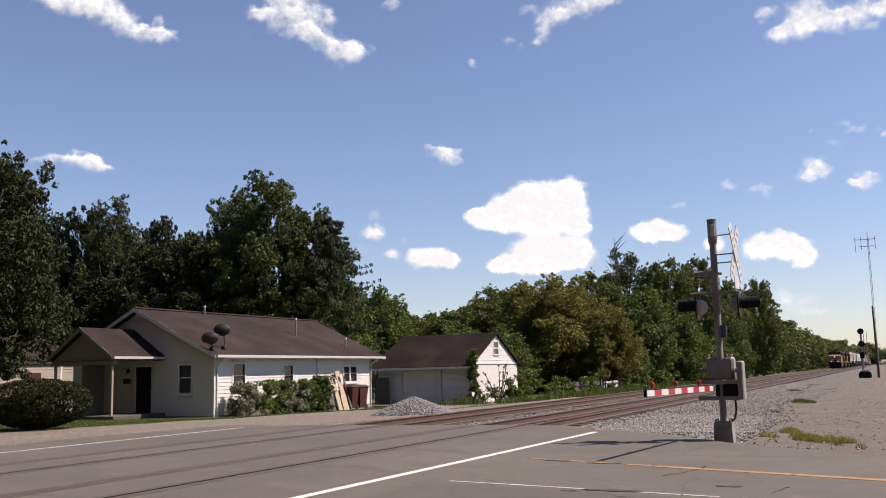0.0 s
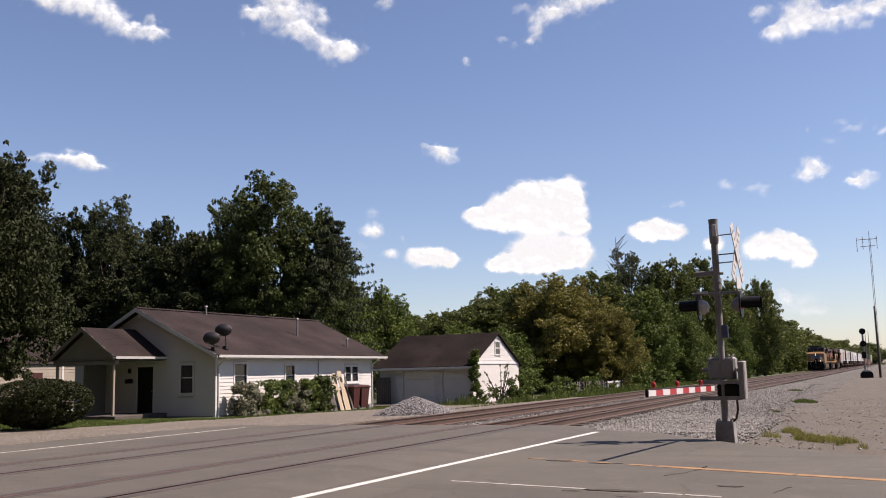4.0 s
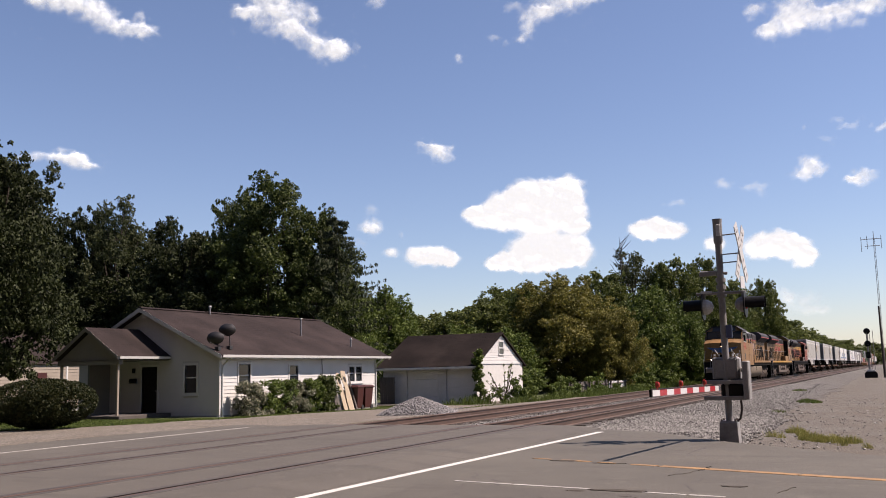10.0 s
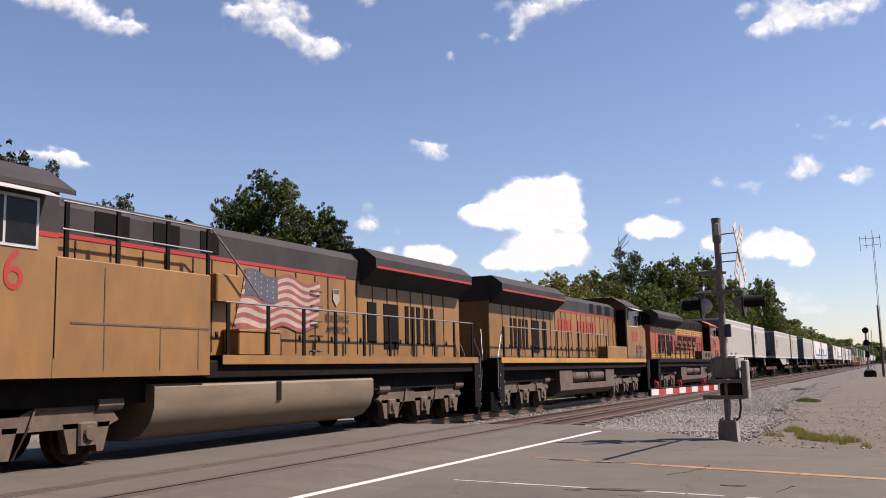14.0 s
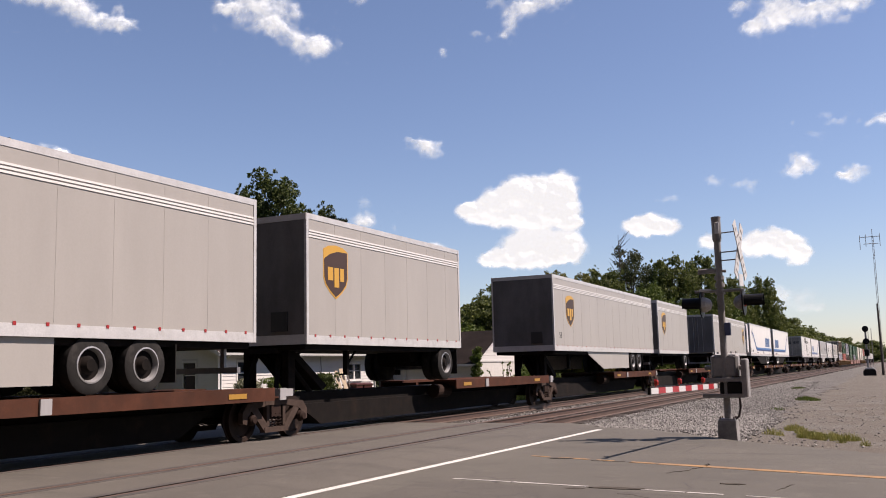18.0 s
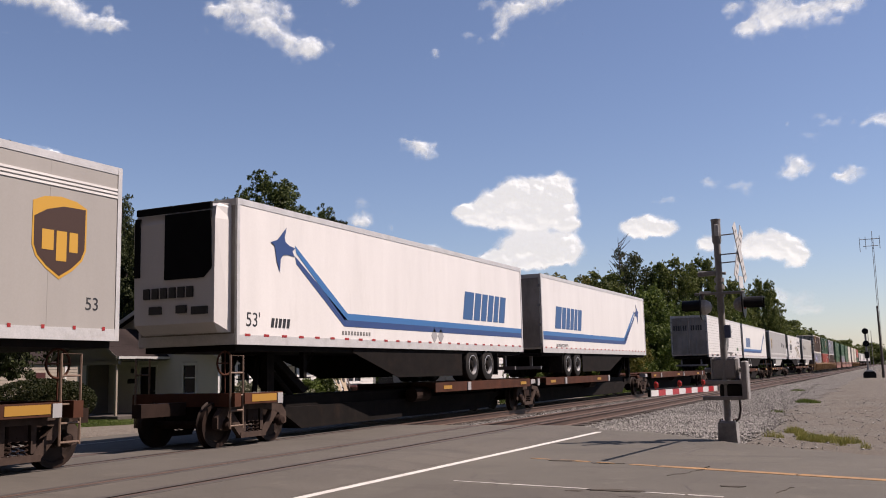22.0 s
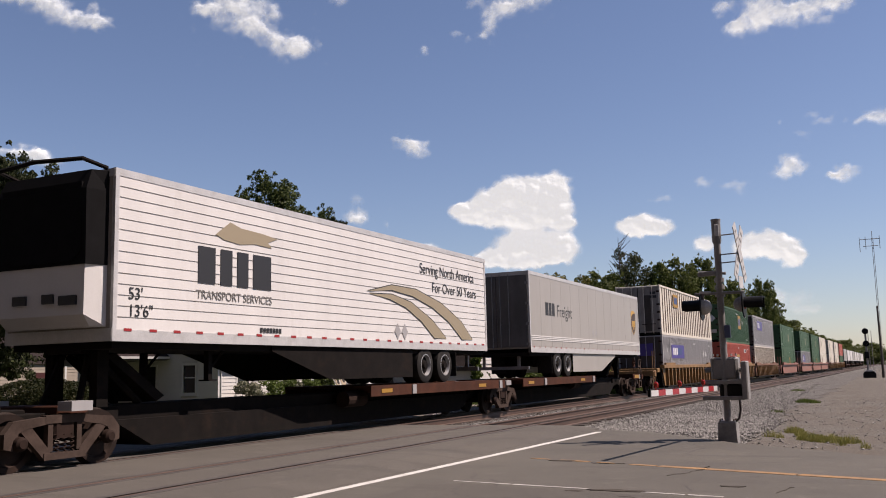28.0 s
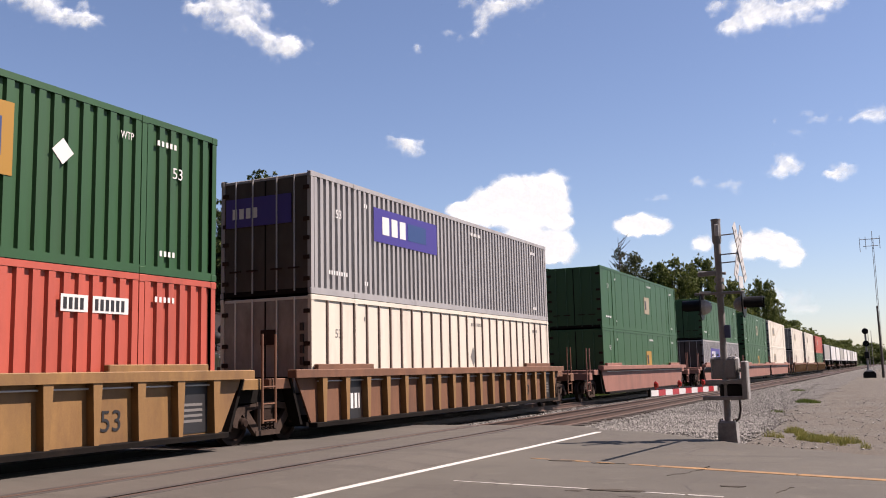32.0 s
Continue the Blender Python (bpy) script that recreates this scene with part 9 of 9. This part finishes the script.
    both(t, "radiator_stripe", lambda sx: Shape().box(min(sx * 1.52, sx * 1.53), max(sx * 1.52, sx * 1.53), r0 + 0.05, 20.9, 4.12, 4.18), M["stripe_red"] if body == "up_yellow" else M["engine_black"])
    for y in (15.3, 17.0, 18.7):
        part("roof_hatch", Shape().cbox(-0.9, 0.9, y, y + 1.4, 4.66, 4.71, 0.02), M["engine_black"], t)
    part("exhaust_stack", Shape().cbox(-0.35, 0.35, 11.5, 12.6, 4.5, 4.62, 0.03), M["engine_black"], t)
    part("horn", Shape().tube([(-0.3, 10.0, 4.6), (-0.3, 9.6, 4.66)], [0.04, 0.09], 8).tube([(0.1, 10.0, 4.6), (0.1, 9.55, 4.66)], [0.04, 0.1], 8).box(-0.4, 0.2, 9.95, 10.1, 4.45, 4.6), M["engine_black"], t)
    part("antenna_dome", Shape().cbox(-0.5, 0.5, 3.4, 4.4, 4.85, 4.93, 0.03), M["engine_grey"], t)
    if wide_body:
        for sx in (-1, 1):
            xa, xb = sorted((sx * 1.0, sx * 1.53))
            b = part("equipment_cabinet", Shape().cbox(xa, xb, 4.95, 8.65, 1.5, 3.4, 0.02), M[body], t, "wide yellow equipment cabinet")
            for y in (6.0, 7.3, 8.3):
                part("panel_seam", Shape().box(min(sx * 1.53, sx * 1.538), max(sx * 1.53, sx * 1.538), y - 0.01, y + 0.01, 1.6, 2.35), M["dusty"], b)
            part("panel_seam", Shape().box(min(sx * 1.53, sx * 1.54), max(sx * 1.53, sx * 1.54), 5.3, 8.6, 2.35, 2.38), M["dusty"], b)
            part("panel_seam", Shape().box(min(sx * 1.53, sx * 1.54), max(sx * 1.53, sx * 1.54), 5.98, 6.0, 2.38, 3.3), M["dusty"], b)
            rl = Shape().tube([(sx * 1.5, 5.1, 4.3), (sx * 1.5, 8.7, 4.3), (sx * 1.48, 9.5, 3.7), (sx * 1.48, 10.2, 3.1)], 0.02, 6).tube([(sx * 1.5, 5.1, 3.85), (sx * 1.5, 8.7, 3.85)], 0.02, 6)
            part("upper_handrail", rl, M["grey"], t)
            for y in (5.2, 6.3, 7.5, 8.6):
                part("stanchion", Shape().box(sx * 1.49 - 0.02, sx * 1.49 + 0.02, y - 0.04, y + 0.04, 3.38, 4.3), M["engine_black"], t)
            tb = part("tool_box", Shape().cbox(min(sx * 1.06, sx * 1.46), max(sx * 1.06, sx * 1.46), 9.6, 11.0, 1.9, 2.36, 0.02), M[body], t, "tan box on the walkway")
            part("box_lid", Shape().cbox(min(sx * 1.04, sx * 1.48), max(sx * 1.04, sx * 1.48), 9.57, 11.03, 2.36, 2.41, 0.01), M[body], tb)
            hb = part("hood_box", Shape().cbox(min(sx * 1.03, sx * 1.3), max(sx * 1.03, sx * 1.3), 9.1, 9.85, 2.95, 3.5, 0.02), M[body], t)
            for z in (2.0, 2.35, 2.7, 3.05, 3.4):
                part("hood_rung", Shape().tube([(sx * 1.04, 12.72, z), (sx * 1.12, 12.72, z), (sx * 1.12, 13.12, z), (sx * 1.04, 13.12, z)], 0.018, 5), M["dusty"], t)
            part("lower_skirt", Shape().box(min(sx * 1.50, sx * 1.535), max(sx * 1.50, sx * 1.535), 1.45, 4.95, 1.5, 1.85), M[body], t)
            part("cab_door_panel", Shape().box(min(sx * 1.53, sx * 1.545), max(sx * 1.53, sx * 1.545), 3.3, 3.75, 2.0, 2.5), M["dark_mark"], t)
    else:
        for sx in (-1, 1):
            part("battery_box", Shape().cbox(min(sx * 1.0, sx * 1.5), max(sx * 1.0, sx * 1.5), 5.0, 8.4, 1.8, 2.45, 0.02), M[body if body != "engine_orange" else "dusty_brown"], t)
            part("cab_recess", Shape().box(min(sx * 1.05, sx * 1.5), max(sx * 1.05, sx * 1.5), 5.0, 5.1, 2.45, 4.25), M["engine_black"], t)
            for y in (2.1, 2.8):
                lv = part("louvre", Shape().box(min(sx * 1.53, sx * 1.54), max(sx * 1.53, sx * 1.54), y - 0.04, y + 0.56, 1.9, 2.6), M[cab_paint], t)
                sl = Shape()
                for q in range(10):
                    sl.prism_y([(sx * 1.54, 1.94 + 0.065 * q), (sx * 1.565, 1.94 + 0.065 * q), (sx * 1.54, 1.99 + 0.065 * q)], y, y + 0.52)
                part("slats", sl, M["dusty_brown"] if body == "engine_orange" else M["dusty"], lv)
            part("cab_grime", Shape().box(min(sx * 1.531, sx * 1.536), max(sx * 1.531, sx * 1.536), 1.45, 4.98, 1.8, 2.02), M["dusty_brown"] if body == "engine_orange" else M["dusty"], t, "dirty lower cab side")
            hg = Shape().box(min(sx * 1.03, sx * 1.05), max(sx * 1.03, sx * 1.05), 8.4, 20.9, 1.88, 1.96)
            part("lower_grime", hg, M["dusty_brown"], t)
    # walkways, handrails
    w0 = 9.0 if wide_body else 8.4
    for sx in (-1, 1):
        xa, xb = sorted((sx * 1.0, sx * 1.53))
        part("walkway", Shape().box(xa, xb, w0, 21.25, 1.78, 1.88), M["chassis"], t)
        xa, xb = sorted((sx * 1.525, sx * 1.54))
        part("sill_stripe", Shape().box(xa, xb, 1.45 if not wide_body else w0, 21.25, 1.70, 1.88), M[sill_paint], t)
        n = 10
        for k in range(n):
            y = w0 + 0.2 + k * (20.9 - w0 - 0.2) / (n - 1)
            part("stanchion", shared(("stanchion", sx), lambda: Shape().box(sx * 1.5 - 0.015, sx * 1.5 + 0.015, -0.05, 0.05, 1.78, 2.92).mesh("stanchion")), M["engine_black"], t, at=(0, y, 0))
        part("handrail", Shape().tube([(sx * 1.5, w0 + 0.1, 2.92), (sx * 1.5, 20.95, 2.92)], 0.02, 6), M[rail_paint], t)
        for y0, o in ((0.95, -1), (21.2, 1)):
            st = Shape()
            for k, z in enumerate((0.42, 0.85, 1.28)):
                st.box(min(sx * 0.95, sx * 1.5), max(sx * 0.95, sx * 1.5), y0 - 0.12 + 0.1 * o * (2 - k) * 0.3, y0 + 0.14 + 0.1 * o * (2 - k) * 0.3, z, z + 0.04)
            st.box(sx * 1.5 - 0.015, sx * 1.5 + 0.015, y0 - 0.2, y0 + 0.22, 0.35, 1.8)
            part("steps", st, M["engine_black"], t)
            ed = Shape()
            for k, z in enumerate((0.42, 0.85, 1.28)):
                yq = y0 + 0.15 * o + 0.1 * o * (2 - k) * 0.3
                ed.box(min(sx * 1.0, sx * 1.52), max(sx * 1.0, sx * 1.52), yq - 0.012, yq + 0.012, z + 0.01, z + 0.045)
            part("step_edges", ed, M["alu"], t)
            part("grab_rail", Shape().tube([(sx * 1.5, y0 + 0.3 * o, 0.9), (sx * 1.5, y0 + 0.28 * o, 1.9), (sx * 1.42, y0 - 0.3 * o, 2.75)], 0.02, 6), M[rail_paint], t)
            part("grab_rail", Shape().tube([(sx * 0.95, y0 + 0.3 * o, 1.2), (sx * 0.95, y0 + 0.28 * o, 2.0), (sx * 0.75, y0 - 0.1 * o, 2.85)], 0.02, 6), M[rail_paint], t)
    # pilots, couplers, lights
    for y0, o in ((0.75, -1), (21.45, 1)):
        part("pilot", Shape().loft([[(x, y0 + d * o, z) for x, d in ((-1.45, 0.0), (-1.3, 0.25), (0, 0.5), (1.3, 0.25), (1.45, 0.0), (1.45, -0.15), (-1.45, -0.15))] for z in (0.15, 0.75)]), M["engine_black"], t, "black plow")
        part("end_plate", Shape().box(-1.5, 1.5, y0 - 0.06, y0 + 0.06, 0.6, 1.8), M["engine_black"], t)
        part("coupler", Shape().cbox(-0.16, 0.16, min(y0, y0 + 0.75 * o), max(y0, y0 + 0.75 * o), 0.7, 1.0, 0.03), M["truck"], t)
        for q in (-0.8, -0.5, 0.5, 0.8):
            part("air_hose", Shape().tube([(q, y0 + 0.06 * o, 1.3), (q * 1.05, y0 + 0.3 * o, 1.1), (q * 0.9, y0 + 0.32 * o, 0.55)], 0.025, 6), M["rubber"], t)
        part("platform", Shape().box(-1.5, 1.5, min(y0, y0 - 0.6 * o), max(y0, y0 - 0.6 * o), 1.74, 1.8), M["engine_grey"], t)
    engine_truck(t, 4.2, frame_paint)
    engine_truck(t, 18.2, frame_paint)
    if wide_body:
        part("fuel_tank", Shape().prism_y([(-0.8, 0.36), (0.8, 0.36), (1.1, 0.46), (1.32, 0.68), (1.42, 0.95), (1.42, 1.3), (1.36, 1.36), (-1.36, 1.36), (-1.42, 1.3), (-1.42, 0.95), (-1.32, 0.68), (-1.1, 0.46)], 7.3, 14.95), M[tank_paint], t, "dusty tan fuel tank", smooth=True)
        for sx in (-1, 1):
            part("fuel_gauge", Shape().box(min(sx * 1.42, sx * 1.44), max(sx * 1.42, sx * 1.44), 10.9, 11.05, 0.95, 1.34), M["engine_black"], t)
    else:
        part("fuel_tank", Shape().prism_y([(-1.05, 0.38), (1.05, 0.38), (1.42, 0.62), (1.42, 0.86), (-1.42, 0.86), (-1.42, 0.62)], 7.2, 15.0).box(-1.4, 1.4, 7.2, 8.6, 0.86, 1.4).box(-1.4, 1.4, 13.4, 15.0, 0.86, 1.4), M[tank_paint], t, "dusty stepped fuel tank")
        for sx in (-1, 1):
            for y0 in (8.75, 11.15):
                r = part("air_reservoir", Shape().wheel(0, 0, 0, [(-1.05, 0.02), (-1.05, 0.2), (-0.98, 0.27), (0.98, 0.27), (1.05, 0.2), (1.05, 0.02)], 16), M[tank_paint], t, at=(sx * 1.12, y0 + 1.05, 1.16, 0, 0, 90), smooth=True)
                for q in (-0.7, 0.7):
                    part("strap", Shape().wheel(q, 0, 0, [(-0.03, 0.275), (-0.03, 0.285), (0.03, 0.285), (0.03, 0.275)], 16), M["dusty"], r)
    part("marker_housing", Shape().cbox(-0.16, 0.16, 1.1, 1.25, 3.0, 3.42, 0.02), M["engine_black"], t)
    return t


def round_lamp(t, x, y, z, r, material):
    part("headlight", Shape().tube([(x, y + 0.05, z), (x, y, z)], r * 0.82, 14), M[material], t, "round headlight")


def build_engines():
    a = build_engine("dusty yellow road locomotive with grey roof and flag on its hood", "up_yellow", "engine_grey", "dusty", "tank_tan", 1, True, "up_yellow", "up_yellow", "grey")
    for z in (3.12, 3.3):
        round_lamp(a, 0.0, 1.08, z, 0.065, "lamp")
    for x in (-0.8, 0.8):
        part("ditch_light_bracket", Shape().box(x - 0.12, x + 0.12, 0.6, 0.8, 1.8, 2.12), M["engine_black"], a)
        round_lamp(a, x, 0.58, 1.98, 0.07, "lamp")
    lettering("5466", 0.88, 2.78, 2.82, 1.536, M["letter_red"], a, wide=0.92)
    lettering("5466", 0.2, 0.4, 4.4, 0, M["white_mark"], a).matrix_basis = pose(0.38, 2.615, 4.52, 58, 0, 0)
    # winged emblem across the nose
    for sx in (-1, 1):
        for k in range(4):
            z, tip = 2.93 - 0.10 * k, 1.28 - 0.19 * k
            part("wing_edge", Shape().prism_y([(sx * 0.25, z - 0.085), (sx * tip * 0.9, z - 0.015), (sx * (tip + 0.03), z + 0.13), (sx * 0.25, z + 0.03)], 1.19, 1.24), M["grey_mark"], a)
            part("wing_feather", Shape().prism_y([(sx * 0.25, z - 0.06), (sx * tip * 0.88, z + 0.01), (sx * (tip - 0.03), z + 0.10), (sx * 0.25, z + 0.01)], 1.18, 1.235), M["blue_mark"], a, "blue wing emblem")
    part("nose_shield", Shape().prism_y([(-0.26, 3.0), (0.26, 3.0), (0.26, 2.7), (0, 2.45), (-0.26, 2.7)], 1.18, 1.25), M["blue_mark"], a, "blue shield emblem")
    part("nose_band", Shape().box(-1.4, 1.4, 1.22, 1.30, 1.98, 2.08), M["stripe_yellow"], a)
    part("nose_door", Shape().cbox(-0.32, 0.32, 1.16, 1.25, 1.85, 2.4, 0.02), M["engine_black"], a)
    for x in (-0.6, 0.75):
        part("nose_rail", Shape().tube([(x, 1.0, 2.9), (x + 0.1, 0.75, 2.75), (x + 0.55, 0.7, 2.05), (x + 0.55, 0.7, 1.4)], 0.02, 6), M["alu"], a)
    # waving flag on the hood side
    n = 28

    def wave(u):
        return 0.075 * math.sin(u * 13.0 + 0.6) - 0.10 * u - 0.16 * max(0.0, 0.25 - u)
    y0, y1, top, ht = 10.3, 13.1, 3.70, 1.08
    for k in range(13):
        edge = [[(y0 - 0.42 * q ** 1.5 + (y1 - y0 + 0.3 * q) * i / n, top - ht * q - 0.22 * q * q * (1 - i / n) + wave(i / n)) for i in range(n + 1)] for q in (k / 13, (k + 1) / 13)]
        up, lo = edge[0], edge[1][::-1]
        patch("flag_stripe", up + lo, 1.05, M["flag_red" if k % 2 == 0 else "flag_white"], a)
    up = [(y0 - 0.01 + (1.15) * i / 6, top + 0.005 + wave(1.15 * i / 6 / (y1 - y0))) for i in range(7)]
    patch("flag_canton", up + [(y, z - ht * 7 / 13) for y, z in reversed(up)], 1.056, M["flag_blue"], a)
    for i in range(5):
        for j in range(4):
            y, z = y0 + 0.12 + i * 0.21, top - 0.09 - j * 0.12 + wave((0.12 + i * 0.21) / (y1 - y0))
            patch("flag_star", [(y - 0.022, z), (y, z - 0.022), (y + 0.022, z), (y, z + 0.022)], 1.061, M["flag_white"], a)
    lettering("BUILDING", 0.24, 13.35, 2.72, 1.052, M["dark_mark"], a)
    lettering("AMERICA", 0.24, 13.4, 2.45, 1.052, M["dark_mark"], a)
    patch("side_shield", [(13.7, 3.52), (13.98, 3.52), (13.98, 3.25), (13.84, 3.1), (13.7, 3.25)], 1.052, M["flag_white"], a)
    patch("side_shield", [(13.72, 3.5), (13.96, 3.5), (13.96, 3.4), (13.72, 3.4)], 1.056, M["flag_blue"], a)
    MOVERS.append((a, 267.1, 0))
    b = build_engine("yellow locomotive with grey roof coupled facing backwards", "up_yellow", "engine_grey", "dusty", "dusty", -1, False, "up_yellow", "stripe_yellow", "grey")
    letter_bars(13.9, 3.0, 0.5, [0.26, 0.26, 0.1, 0.28, 0.26], 0.17, 1.05, M["letter_red"], b, -1)
    letter_bars(11.3, 3.0, 0.5, [0.24, 0.24, 0.24, 0.1, 0.22, 0.1, 0.22], 0.17, 1.05, M["letter_red"], b, -1)
    letter_bars(4.1, 2.75, 0.5, [0.22, 0.22, 0.22, 0.22], 0.1, 1.535, M["letter_red"], b, -1)
    MOVERS.append((b, 311.5, 180))
    c = build_engine("orange and black locomotive with yellow stripes facing backwards", "engine_orange", "engine_black", "dusty_brown", "dusty_brown", -1, False, "engine_orange", "engine_black", "engine_grey")
    lettering("7894", 0.78, 4.3, 2.72, 1.536, M["engine_grey"], c, -1, wide=0.95)
    for k, w_ in enumerate((1.25, 1.25, 1.25, 1.1)):
        y = 14.0 - k * 1.55
        patch("letter_shape", [(y, 2.72), (y - w_, 2.72), (y - w_ - 0.25, 3.36), (y - 0.25, 3.36)], 1.05, M["engine_black"], c, -1)
        patch("letter_cut", [(y - 0.3, 2.86), (y - w_ + 0.18, 2.86), (y - w_ + 0.08, 3.05), (y - 0.38, 3.05)], 1.055, M["engine_orange"], c, -1)
    patch("swoosh", [(14.7, 2.42), (8.6, 2.52), (8.6, 2.56), (14.4, 2.66)], 1.05, M["engine_black"], c, -1)
    for ob in list(c.children):
        if ob.name.split(".")[0] in ("cab_shell", "cab_roof", "windscreen", "windscreen_surround", "number_board", "side_window", "sun_shade", "mirror", "antenna_dome", "cab_recess"):
            for q in [ob, *ob.children]:
                for v in q.data.vertices:
                    if v.co.z > 3.74:
                        v.co.z = 3.74 + (v.co.z - 3.74) * 0.78
    for sx in (-1, 1):
        for y in (5.6, 6.6):
            part("louvre", Shape().box(min(sx * 1.5, sx * 1.51), max(sx * 1.5, sx * 1.51), y, y + 0.55, 2.05, 2.3), M["engine_black"], c)
        part("rear_grille", Shape().box(min(sx * 1.035, sx * 1.06), max(sx * 1.035, sx * 1.06), 5.4, 6.1, 3.9, 4.4), M["vent_black"], c)
    MOVERS.append((c, 334.4, 180))


build_engines()


def motions():
    for ob, s, turn, *z in MOVERS:
        h = z[0] if z else 0.0
        walk(ob, [(0, pose(TRACK, s, h, 0, 0, turn)), (32, pose(TRACK, s - 18.7 * 32, h, 0, 0, turn))])
    for ob, rows in CLOUD_PATHS:
        walk(ob, rows)


motions()
